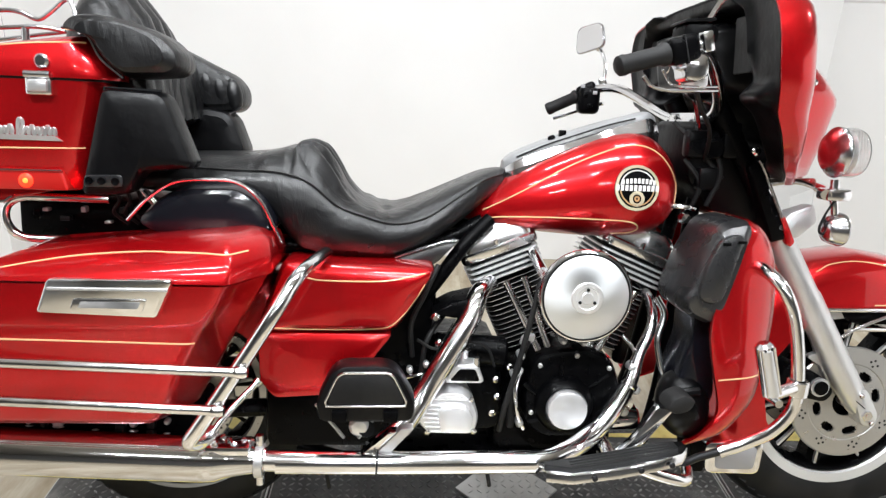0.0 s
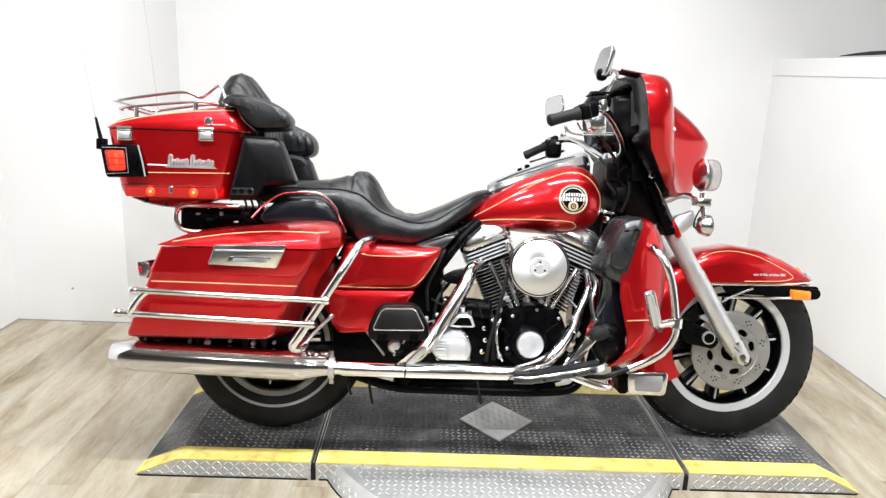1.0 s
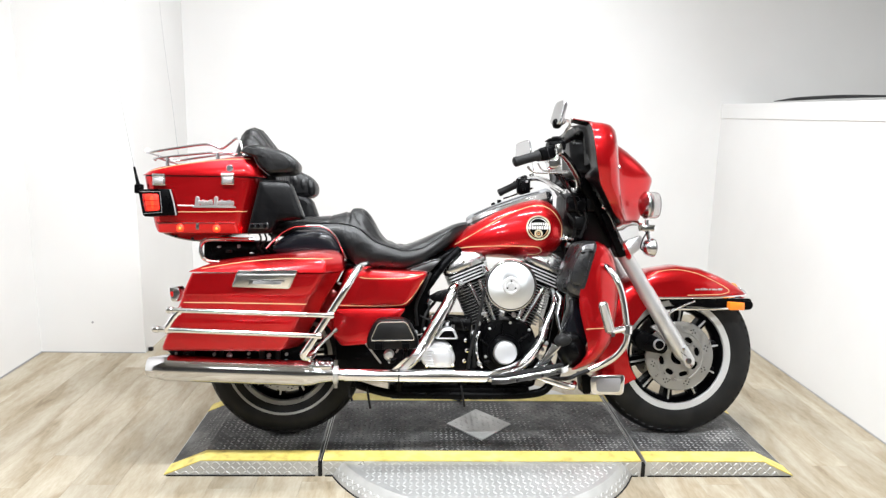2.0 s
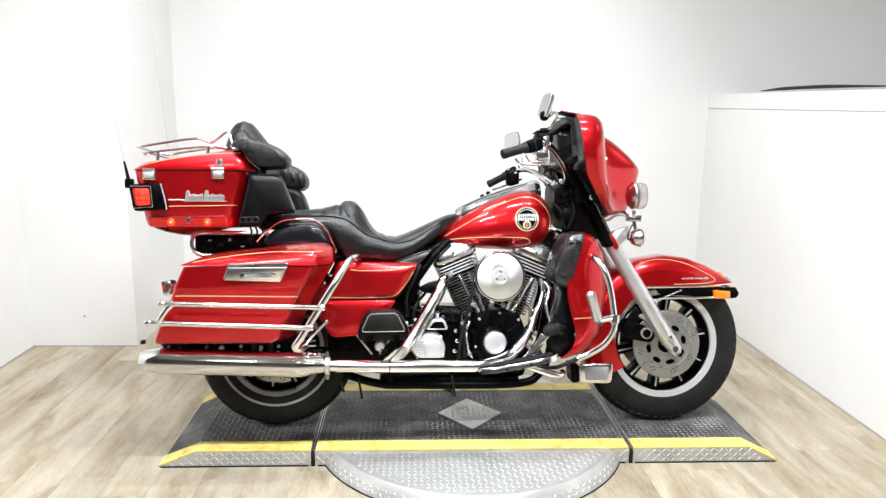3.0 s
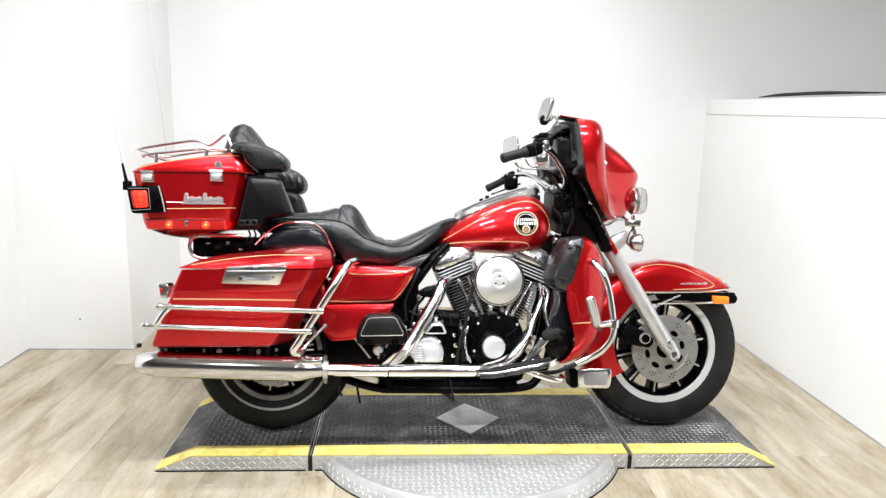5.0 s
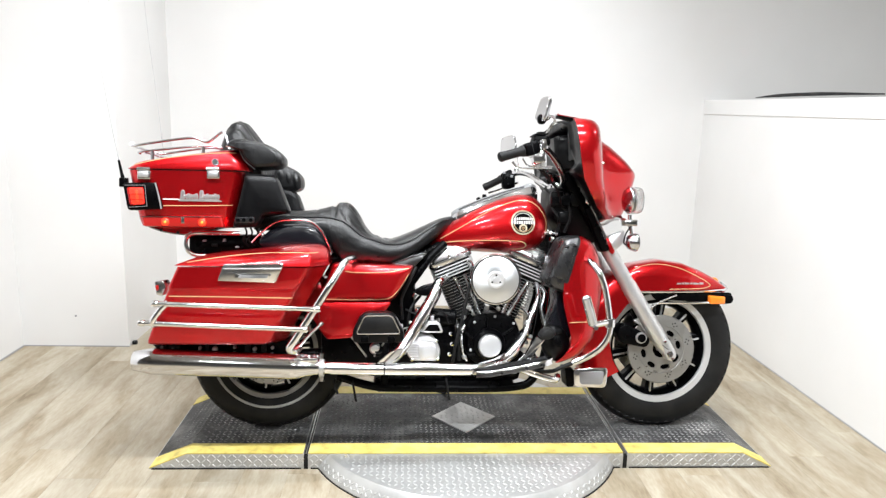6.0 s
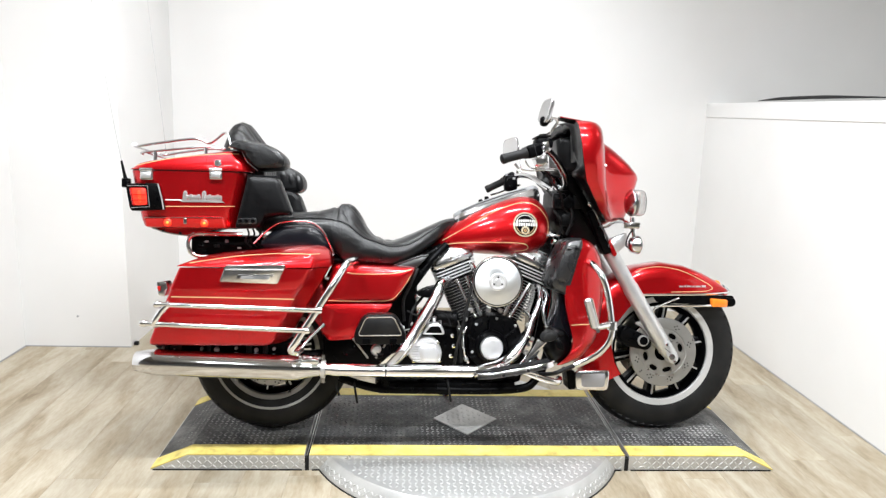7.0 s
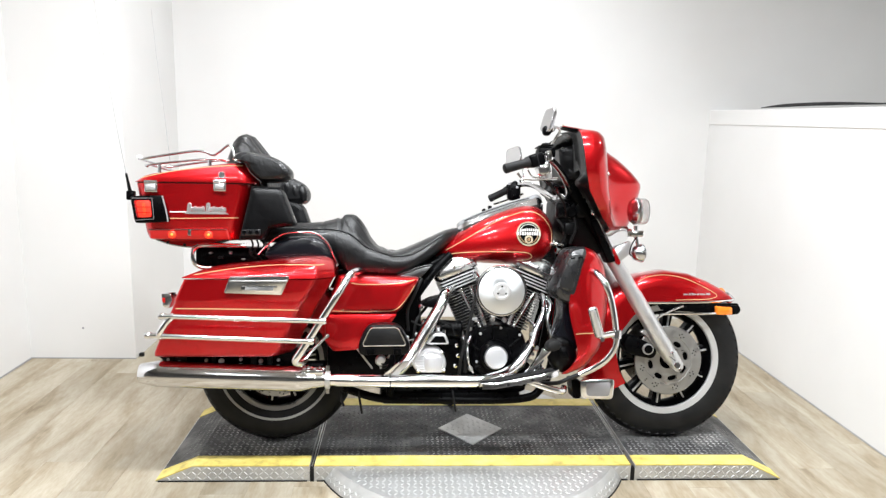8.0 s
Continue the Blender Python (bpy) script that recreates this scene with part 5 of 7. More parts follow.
# cover ribs, oil pump, fittings and pipes round the cam cover
for a in (100, 35, 160, 215, 325):
    c, d = math.cos(radians(a)), math.sin(radians(a))
    part("cover_rib", rod((0.882 + 0.066 * c, -0.206, 0.366 + 0.066 * d), (0.892 + 0.105 * c, -0.203, 0.378 + 0.095 * d), 0.0055, 8), BLACK, case)
P("second_header", tube([(1.098, -0.13, 0.590), (1.112, -0.15, 0.555), (1.096, -0.165, 0.505), (1.102, -0.175, 0.455), (1.112, -0.185, 0.415), (1.090, -0.20, 0.370)], [0.008, 0.0085, 0.0075, 0.007, 0.007, 0.0065], 10, 6), CHROME, None, "thin chrome pipe beside the front cylinder")
P("oil_pipe", tube([(1.02, -0.15, 0.505), (1.045, -0.17, 0.47), (1.035, -0.19, 0.41), (1.01, -0.20, 0.37)], 0.005, 8, 6), CHROME, None, "thin chrome oil pipe")
P("oil_pipe", tube([(0.79, -0.19, 0.44), (0.775, -0.205, 0.40), (0.782, -0.205, 0.34), (0.80, -0.19, 0.30)], 0.0045, 8, 6), CHROME, None, "thin chrome oil pipe")
for x, z, r in ((1.035, 0.445, 0.012), (1.045, 0.395, 0.010), (1.022, 0.345, 0.011), (0.785, 0.47, 0.009), (0.772, 0.425, 0.008), (0.79, 0.315, 0.009), (0.875, 0.505, 0.008), (0.92, 0.502, 0.008)):
    P("fitting", lathe([(r, -0.02), (r, 0.004), (r * 0.6, 0.009), (0, 0.010)], at_side(x, 0.195, z), 10), SILVER, None, "bright pipe fitting")
for x, z in ((0.80, 0.50),):
    P("bracket", slab([(x - 0.016, z - 0.012), (x + 0.014, z - 0.006), (x + 0.018, z + 0.012), (x - 0.010, z + 0.008)], -0.178, -0.165, 0.004, 0.002), SILVER, None, "bright engine bracket")
for k in range(5):
    x = 0.545 + 0.035 * k
    P("gearbox_stud", lathe([(0.007, -0.01), (0.007, 0.006), (0.003, 0.010), (0, 0.010)], at_side(x, 0.20, 0.437 + 0.012 * (k % 2)), 8), SILVER, None, "bright stud")
P("starter_wire", tube([(0.56, -0.19, 0.50), (0.60, -0.205, 0.485), (0.66, -0.20, 0.50), (0.71, -0.19, 0.485), (0.73, -0.18, 0.44)], 0.0035, 6, 6), RUBBER, None, "black wire")
P("gear_linkage", rod((0.50, -0.21, 0.415), (0.60, -0.215, 0.44), 0.0045, 8), CHROME, None, "thin chrome linkage rod")

# transmission, starter
trans = P("gearbox", box((0.50, -0.15, 0.27), (0.76, 0.15, 0.46), 0.03), BLACK, None, "black gearbox behind the engine")
part("gearbox_cover", slab([(0.561, 0.345), (0.574, 0.378), (0.600, 0.396), (0.632, 0.403), (0.668, 0.397), (0.686, 0.372), (0.694, 0.345), (0.686, 0.308), (0.594, 0.308), (0.572, 0.322)], -0.244, -0.14, 0.018, 0.014), BRUSHED, trans, "chrome ribbed gearbox cover")
part("cover_face", slab([(0.604, 0.368), (0.622, 0.384), (0.664, 0.382), (0.682, 0.352), (0.674, 0.316), (0.612, 0.316)], -0.256, -0.240, 0.018, 0.008, 0.003), BRUSHED, trans, "smooth polished face of the gearbox cover")
for k in range(7):
    z = 0.318 + 0.0095 * k
    part("cover_rib", tube([(0.573 + 0.012 * abs(k - 3) / 3, -0.2455, z), (0.612, -0.2475, z)], 0.0024, 6, 1), BRUSHED, trans)
for k in range(4):
    part("cover_rib", tube([(0.598 + 0.004 * k, -0.2455, 0.388 + 0.004 * k), (0.664 - 0.003 * k, -0.2465, 0.388 + 0.0035 * k)], 0.0018, 6, 1), BRUSHED, trans)
for x, z in ((0.585, 0.316), (0.683, 0.318), (0.576, 0.372), (0.675, 0.388)):
    part("cover_bolt", lathe([(0.006, 0), (0.006, 0.005), (0.003, 0.008), (0, 0.008)], at_side(x, 0.243, z), 10), CHROME, trans)
part("gearbox_top", slab([(0.614, 0.412), (0.642, 0.456), (0.690, 0.456), (0.707, 0.412)], -0.215, -0.08, 0.012, 0.008), BRUSHED, trans, "chrome gearbox top cover")
part("top_cover_face", slab([(0.630, 0.419), (0.651, 0.445), (0.684, 0.445), (0.695, 0.419)], -0.2175, -0.213, 0.006, 0.001), BLACK, trans, "black recessed face")
part("dipstick", lathe([(0.0, 0.030), (0.012, 0.028), (0.016, 0.022), (0.012, 0.018), (0.009, 0.0)], pose(0.664, -0.17, 0.452), 14), CHROME, trans, "chrome oil dipstick")
part("starter", rod((0.60, -0.14, 0.47), (0.76, -0.14, 0.46), 0.034, 20, 0.006), BLACK, trans, "black starter motor")
part("fitting", rod((0.686, -0.205, 0.448), (0.686, -0.205, 0.468), 0.008, 10), CHROME, trans)
for x, z in ((0.74, 0.40), (0.745, 0.36), (0.735, 0.32), (0.77, 0.43), (0.725, 0.45)):
    part("case_bolt", lathe([(0.008, 0), (0.008, 0.005), (0.004, 0.008), (0, 0.008)], at_side(x, 0.152, z), 10), CHROME, trans)
P("oil_line", tube([(0.812, -0.215, 0.640), (0.800, -0.225, 0.585), (0.775, -0.228, 0.470), (0.752, -0.222, 0.37), (0.745, -0.20, 0.30)], 0.0062, 10, 6), RUBBER, None, "black rubber hose")
P("oil_line", tube([(0.80, -0.18, 0.50), (0.775, -0.19, 0.42), (0.772, -0.18, 0.30)], 0.008, 8, 6), RUBBER, None, "black rubber hose")
P("oil_tank", box((0.30, -0.16, 0.42), (0.60, 0.16, 0.66), 0.03), BLACK, None, "black oil tank behind the side cover")
P("coil_bracket", slab([(0.585, 0.560), (0.63, 0.585), (0.69, 0.60), (0.70, 0.575), (0.64, 0.55)], -0.20, -0.10, 0.008, 0.006), BLACK)
for pts in ([(0.60, -0.17, 0.66), (0.57, -0.2, 0.60), (0.545, -0.2, 0.54), (0.55, -0.18, 0.46)], [(0.62, -0.15, 0.55), (0.58, -0.19, 0.50), (0.57, -0.18, 0.42)], [(0.64, -0.17, 0.53), (0.60, -0.2, 0.46), (0.61, -0.17, 0.42)]):
    P("cable", tube(pts, 0.006, 8, 6), RUBBER, None, "black cable")
P("terminal", lathe([(0.010, 0), (0.010, 0.008), (0.005, 0.014), (0, 0.014)], at_side(0.595, 0.20, 0.555), 10), CHROME)
P("terminal", lathe([(0.008, 0), (0.008, 0.008), (0.004, 0.012), (0, 0.012)], at_side(0.605, 0.19, 0.495), 10), CHROME)

# ---- frame ----
for s in (-1, 1):
    P("frame_tube", tube([(0.30, s * 0.13, 0.23), (0.44, s * 0.13, 0.190), (0.60, s * 0.13, 0.182), (0.98, s * 0.13, 0.182), (1.08, s * 0.12, 0.22), (1.13, s * 0.10, 0.33), (1.17, s * 0.07, 0.60), (1.21, s * 0.035, 0.88)], 0.0165, 12, 6), BLACK, None, "black frame tube")
    P("frame_tube", tube([(0.10, s * 0.13, 0.68), (0.40, s * 0.13, 0.69), (0.60, s * 0.10, 0.70), (0.70, s * 0.08, 0.745)], 0.0165, 12, 5), BLACK, None, "black frame tube")
    P("frame_tube", tube([(0.715, s * 0.10, 0.752), (0.66, s * 0.13, 0.70), (0.60, s * 0.145, 0.62), (0.535, s * 0.145, 0.52), (0.50, s * 0.14, 0.34), (0.48, s * 0.13, 0.20)], 0.0155, 12, 5), BLACK, None, "black frame tube")
    P("swingarm", tube([(0.03, s * 0.145, 0.318), (0.25, s * 0.14, 0.325), (0.50, s * 0.12, 0.335)], [0.028, 0.026, 0.03], 12, 4, 0.7), BLACK, None, "black swingarm")
    P("shock_absorber", rod((0.06, s * 0.165, 0.34), (0.16, s * 0.165, 0.62), 0.028, 16), BLACK, None, "black rear shock absorber")
P("battery_tray", box((0.24, -0.20, 0.255), (0.50, 0.20, 0.425), 0.02), BLACK, None, "black battery tray and swingarm pivot")
P("crossmember", box((0.44, -0.14, 0.165), (1.00, 0.14, 0.215), 0.02), BLACK, None, "black lower frame pan")
for x, z in ((0.29, 0.165), (0.36, 0.135), (0.725, 0.140)):
    P("drain_hose", tube([(x, -0.14, 0.22), (x + 0.004, -0.15, 0.19), (x + 0.014, -0.15, z)], 0.0045, 6, 4), RUBBER, None, "thin black drain hose")
P("side_stand", tube([(0.86, 0.13, 0.20), (0.80, 0.22, 0.12), (0.76, 0.31, 0.062), (0.73, 0.325, 0.056)], 0.011, 8, 4), CHROME, None, "chrome side stand")
fc = P("frame_cover", slab([(0.505, 0.672), (0.600, 0.704), (0.640, 0.712), (0.600, 0.668), (0.580, 0.655)], -0.172, -0.120, 0.006, 0.004), VINYL, None, "dark grey frame cover under the seat nose")
part("cover_trim", tube([(0.508, -0.174, 0.675), (0.600, -0.174, 0.707), (0.640, -0.173, 0.714)], 0.003, 6, 3), RACK, fc, "thin bright trim")
P("steering_head", rod((1.18, 0, 0.98), (1.30, 0, 0.78), 0.035, 20), BLACK)

# ---- rider footboard ----
def board_z(x):
    return 0.297 + max(0.0, x - 0.83) * 0.185


rings = []
for x, w0, w1 in ((0.800, 0.345, 0.352), (0.812, 0.340, 0.378), (0.86, 0.338, 0.398), (0.95, 0.338, 0.405), (1.03, 0.338, 0.402), (1.075, 0.340, 0.392), (1.092, 0.346, 0.372)):
    z = board_z(x)
    rings.append([Vector((x, -w0, z - 0.012)), Vector((x, -w0, z)), Vector((x, -w1, z)), Vector((x, -w1 - 0.003, z - 0.004)), Vector((x, -w1 - 0.003, z - 0.021)), Vector((x, -w1 + 0.006, z - 0.023))])
board = P("footboard", skin(bmesh.new(), rings), CHROME, None, "rider footboard with black rubber pad and chrome edge")
rings = []
for x, w0, w1 in ((0.812, 0.350, 0.362), (0.862, 0.346, 0.386), (0.95, 0.346, 0.392), (1.03, 0.346, 0.389), (1.072, 0.348, 0.378)):
    z = board_z(x)
    rings.append([Vector((x, -w0, z - 0.002)), Vector((x, -w0, z + 0.006)), Vector((x, -w1, z + 0.006)), Vector((x, -w1, z - 0.002))])
part("rubber_pad", skin(bmesh.new(), rings), RUBBER, board, "black rubber pad")
for k in range(4):
    w = 0.352 + 0.0105 * k
    part("pad_rib", tube([(0.86, -w, board_z(0.86) + 0.006), (1.06, -w, board_z(1.06) + 0.006)], 0.0016, 6, 1), RUBBER, board)
for x in (0.90, 0.99, 1.05):
    part("edge_bolt", lathe([(0.006, 0), (0.006, 0.003), (0.003, 0.005), (0, 0.005)], at_side(x, 0.4065, board_z(x) - 0.012), 8), DARK, board)
mirrored(board)
P("footboard_bracket", tube([(0.955, -0.27, 0.292), (1.00, -0.345, 0.292), (1.06, -0.352, 0.272), (1.112, -0.340, 0.258), (1.13, -0.30, 0.262)], 0.0125, 10, 5), CHROME, None, "chrome footboard bracket")
P("footboard_bracket", rod((0.955, -0.35, 0.298), (0.965, -0.20, 0.29), 0.016, 14), CHROME, None, "chrome footboard bracket")
pedal = P("brake_pedal", slab([(1.048, 0.418), (1.058, 0.440), (1.086, 0.452), (1.110, 0.436), (1.098, 0.414), (1.070, 0.406)], -0.362, -0.31, 0.010, 0.010), RUBBER, None, "black rubber brake pedal on a chrome arm")
part("pedal_arm", slab([(0.945, 0.292), (0.975, 0.292), (1.022, 0.336), (1.076, 0.410), (1.040, 0.416), (0.996, 0.346)], -0.336, -0.318, 0.006, 0.005), CHROME, pedal, "chrome pedal arm")
part("pedal_pivot", lathe([(0, 0.0), (0.013, 0.0), (0.013, 0.010), (0.008, 0.014), (0, 0.014)], at_side(0.965, 0.335, 0.300), 14), CHROME, pedal)
dome = bmesh.new()
bmesh.ops.create_uvsphere(dome, u_segments=28, v_segments=16, radius=1.0, matrix=Matrix.Translation((1.134, -0.235, 0.382)) @ pose(0, 0, 0, 0, -12, 0) @ Matrix.Diagonal((0.056, 0.060, 0.076, 1)))
horn_cover = P("horn_cover", dome, PLASTIC, None, "rounded black horn cover behind the leg shield")
part("cover_band", tube([(1.086, -0.262, 0.412), (1.110, -0.285, 0.425), (1.145, -0.288, 0.430)], 0.010, 8, 5), PLASTIC, horn_cover)

# ---- leg shields, glove boxes, engine guard ----
LOWER = [  # z, rear x, front x, outer width, front width
    (0.310, 1.125, 1.160, 0.285, 0.235), (0.335, 1.150, 1.228, 0.300, 0.215), (0.370, 1.172, 1.262, 0.310, 0.20), (0.41, 1.176, 1.290, 0.316, 0.195), (0.47, 1.160, 1.305, 0.320, 0.19), (0.55, 1.142, 1.318, 0.322, 0.185), (0.62, 1.146, 1.320, 0.320, 0.180),
    (0.69, 1.168, 1.312, 0.315, 0.172), (0.74, 1.186, 1.296, 0.306, 0.165), (0.772, 1.198, 1.270, 0.292, 0.165), (0.788, 1.206, 1.235, 0.270, 0.18)]
rings = []
for z, xr, xf, w0, w1 in fine(LOWER, 3):
    outer = []
    for k in range(9):
        t = k / 8 * math.pi / 2
        outer.append(Vector((xr + (xf - xr) * math.sin(t) ** 0.85, -(w1 + (w0 - w1) * math.cos(t) ** 0.8), z)))
    rings.append(outer + [Vector((xf - 0.012, -0.10, z)), Vector((xf - 0.03, -0.10, z))] + [Vector((max(p.x - 0.014, xr + 0.002), p.y + 0.014, z)) for p in outer[::-1]])
lower = P("leg_shield", skin(bmesh.new(), rings), RED, None, "deep red leg shield with gold line")
ls = surface(lower)
part("pinstripe", stripe(ls, [(1.168, 0.466), (1.20, 0.468), (1.24, 0.468), (1.27, 0.468)], 0.0016), GOLD, lower, "gold pinstripe")
mirrored(lower)
inner = P("shield_inner", slab([(1.128, 0.61), (1.170, 0.61), (1.195, 0.41), (1.16, 0.325), (1.105, 0.335), (1.108, 0.45), (1.132, 0.53)], -0.262, -0.16, 0.02, 0.015), DEEP, None, "black inner leg shield")
mirrored(inner)
glove = P("glove_box", slab([(1.150, 0.784), (1.206, 0.792), (1.212, 0.775), (1.196, 0.705), (1.164, 0.590), (1.146, 0.576), (1.098, 0.596), (1.084, 0.622), (1.112, 0.712)], -0.318, -0.16, 0.022, 0.03, 0.004), VINYL, None, "black vinyl-covered glove box")
part("glove_lid", slab([(1.146, 0.762), (1.190, 0.768), (1.166, 0.668), (1.150, 0.622), (1.104, 0.634), (1.116, 0.702)], -0.326, -0.312, 0.02, 0.006), VINYL, glove)
for x, z in ((1.150, 0.748), (1.180, 0.752)):
    part("lid_snap", box((x - 0.008, -0.330, z - 0.003), (x + 0.008, -0.324, z + 0.003), 0.001), BLACK, glove)
mirrored(glove)
bar = P("engine_guard", tube([(1.20, -0.10, 0.715), (1.225, -0.26, 0.705), (1.240, -0.335, 0.692), (1.262, -0.368, 0.655), (1.284, -0.375, 0.590), (1.300, -0.375, 0.490), (1.300, -0.372, 0.430), (1.270, -0.362, 0.378), (1.225, -0.346, 0.343), (1.178, -0.335, 0.3185)], 0.0128, 12, 6), CHROME, None, "chrome engine guard bar")
part("guard_foot", tube([(1.182, -0.335, 0.3205), (1.140, -0.325, 0.301), (1.103, -0.310, 0.283), (1.07, -0.16, 0.25)], [0.0085, 0.008, 0.008, 0.008], 10, 5), DARK, bar, "dark lower end of the guard")
mirrored(bar)
hp = P("highway_peg", rod((1.198, -0.415, 0.578), (1.232, -0.405, 0.466), 0.0175, 16, 0.008), CHROME, None, "chrome highway peg")
for k in range(5):
    dx, dy = 0.0060 * (k - 2), -0.0006 * (k - 2) ** 2
    part("peg_rib", rod((1.200 + dx, -0.4315 - dy, 0.570 + dx * 0.3), (1.230 + dx, -0.4215 - dy, 0.474 + dx * 0.3), 0.0022, 6), DARK if k % 2 else CHROME, hp)
part("peg_inlay", rod((1.200, -0.424, 0.566), (1.230, -0.415, 0.474), 0.0115, 12), SILVER, hp, "ribbed peg inlay")
part("peg_mount", rod((1.232, -0.405, 0.470), (1.298, -0.378, 0.478), 0.012, 12), CHROME, hp)
part("peg_collar", lathe([(0.018, 0), (0.021, 0.002), (0.021, 0.030), (0.018, 0.032)], along((1.302, -0.375, 0.490), (1.300, -0.373, 0.440)), 16), CHROME, hp)
part("peg_bolt", rod((1.235, -0.43, 0.462), (1.235, -0.385, 0.462), 0.008, 10), CHROME, hp)


# ---- fairing ----
def along_z(pts, z):
    return float(np.interp(z, [p[0] for p in pts], [p[1] for p in pts]))


def front_x(z):
    return along_z([(0.855, 1.360), (0.876, 1.350), (0.90, 1.338), (0.96, 1.318), (1.06, 1.300), (1.15, 1.292), (1.195, 1.289), (1.215, 1.280), (1.228, 1.262), (1.235, 1.236), (1.238, 1.206)], z)


def nose_x(z):
    return along_z([(0.855, 1.405), (0.872, 1.440), (0.944, 1.472), (1.035, 1.498), (1.05, 1.494), (1.10, 1.450), (1.15, 1.385), (1.175, 1.340), (1.20, 1.30), (1.275, 1.2)], z)


def rear_x(z):
    return along_z([(0.855, 1.328), (0.876, 1.306), (0.90, 1.274), (0.957, 1.222), (1.0, 1.193), (1.06, 1.173), (1.13, 1.162), (1.20, 1.156), (1.235, 1.150), (1.275, 1.147)], z)


def wing_w(z):
    return along_z([(0.855, 0.17), (0.876, 0.220), (0.91, 0.280), (0.963, 0.340), (1.057, 0.394), (1.13, 0.400), (1.17, 0.393), (1.20, 0.376), (1.217, 0.355), (1.227, 0.322), (1.233, 0.262), (1.238, 0.14)], z)


def fairing_ring(z):
    xf, xr, w = front_x(z), rear_x(z), wing_w(z)
    out = []
    n = 40
    for k in range(n * 2 + 1):
        t = -math.pi / 2 + math.pi * k / (2 * n)
        c, s = math.cos(t), math.sin(t)
        y = w * math.copysign(abs(s) ** 0.72, s)
        x = xr + (xf - xr) * abs(c) ** 0.55
        x += max(0.0, nose_x(z) - xf) * math.exp(-abs(y / 0.145) ** 4.5)
        out.append(Vector((x + 0.008, y, z)))
    return out


zs = [0.855, 0.862, 0.876, 0.90, 0.93, 0.963, 1.0, 1.03, 1.045, 1.06, 1.09, 1.12, 1.15, 1.175, 1.195, 1.208, 1.217, 1.224, 1.229, 1.233, 1.236, 1.238]
fairing = P("fairing", shell([fairing_ring(z) for z in zs], 0.004), RED, None, "deep red handlebar fairing", True, 50)
fs = surface(fairing)


def ease(v, a, b):
    t = min(1.0, max(0.0, (v - a) / (b - a)))
    return t * t * (3 - 2 * t)


def liner_depth(s, z):
    """How far the inner liner lies behind (-) or before (+) the wing's rear edge: a flat lip, a fold, a deep well and the gauge pod."""
    lip = 0.006 * (1 - ease(abs(s), 0.93, 1.0))
    fold = -0.016 * math.exp(-((abs(s) - 0.70) / 0.045) ** 2) * ease(z, 1.06, 1.12)
    well = 0.085 * (1 - ease(abs(s), 0.56, 0.74)) * ease(z, 0.88, 0.95) * (1 - ease(z, 1.19, 1.218))
    pod = -0.115 * (1 - ease(abs(s), 0.34, 0.46)) * ease(z, 1.03, 1.07) * (1 - ease(z, 1.175, 1.20))
    shelf = -0.03 * math.exp(-((z - 1.03) / 0.02) ** 2) * (1 - ease(abs(s), 0.9, 1.0))
    return lip + fold + well + pod + shelf


zl = [0.862 + (1.235 - 0.862) * k / 48 for k in range(49)]
rings = []
for z in zl:
    w = wing_w(z) - 0.004
    row = [Vector((rear_x(z) + 0.010 + liner_depth(s, z), s * w, z)) for s in np.linspace(-1, 1, 73)]
    rings.append(row)
inner_f = P("fairing_inner", shell(rings, 0.003), PLASTIC, None, "black inner fairing and dashboard", True, 60)
for y in (-0.075, 0.075):
    part("gauge", lathe([(0.036, 0.0), (0.036, 0.010), (0.033, 0.012), (0.031, 0.007), (0, 0.007)], Matrix.Translation((1.160, y, 1.13)) @ pose(0, 0, 0, 0, -90), 28), CHROME, inner_f, "chrome-ringed gauge")
    part("gauge_face", lathe([(0.031, 0.008), (0, 0.008)], Matrix.Translation((1.160, y, 1.13)) @ pose(0, 0, 0, 0, -90), 24), BLACK, inner_f, "dark gauge face")
for y in (-0.245, 0.245):
    part("liner_pad", slab([(1.176, 1.190), (1.194, 1.190), (1.194, 1.085), (1.182, 1.075)], y - 0.038, y + 0.038, 0.01, 0.008), PLASTIC, inner_f, "raised liner panel")
bm = bmesh.new()
add_tube(bm, [(1.184, -0.304, 1.222), (1.180, -0.255, 1.233), (1.177, -0.17, 1.239), (1.176, -0.08, 1.241), (1.176, 0.0, 1.241), (1.176, 0.08, 1.241), (1.177, 0.17, 1.239), (1.180, 0.255, 1.233), (1.184, 0.304, 1.222)], 0.005, 8, 5)
part("top_rim", bm, BLACK, inner_f, "black edge trim")
y0, y1 = -0.336, -0.285
part("visor_wing", slab([(1.190, 1.212), (1.190, 1.222), (1.150, 1.2265), (1.104, 1.2325), (1.102, 1.2285), (1.150, 1.219)], y0, y1, 0.002, 0.0015), BLACK, inner_f, "thin black visor wing")
part("visor_edge", tube([(1.190, -0.322, 1.2235), (1.150, -0.328, 1.228), (1.104, -0.332, 1.234)], 0.0024, 6, 4), RED, inner_f, "red visor edge")
part("visor_bolt", lathe([(0.008, -0.004), (0.009, 0.0), (0.006, 0.006), (0, 0.007)], Matrix.Translation((1.106, -0.320, 1.235)), 12), CHROME, inner_f, "chrome visor bolt")
wd = P("wind_deflector", slab([(1.300, 0.868), (1.415, 0.872), (1.412, 0.800), (1.360, 0.752)], -0.165, -0.161, 0.008, 0.001), CLEAR, None, "clear acrylic wind deflector")
wd.visible_shadow = False
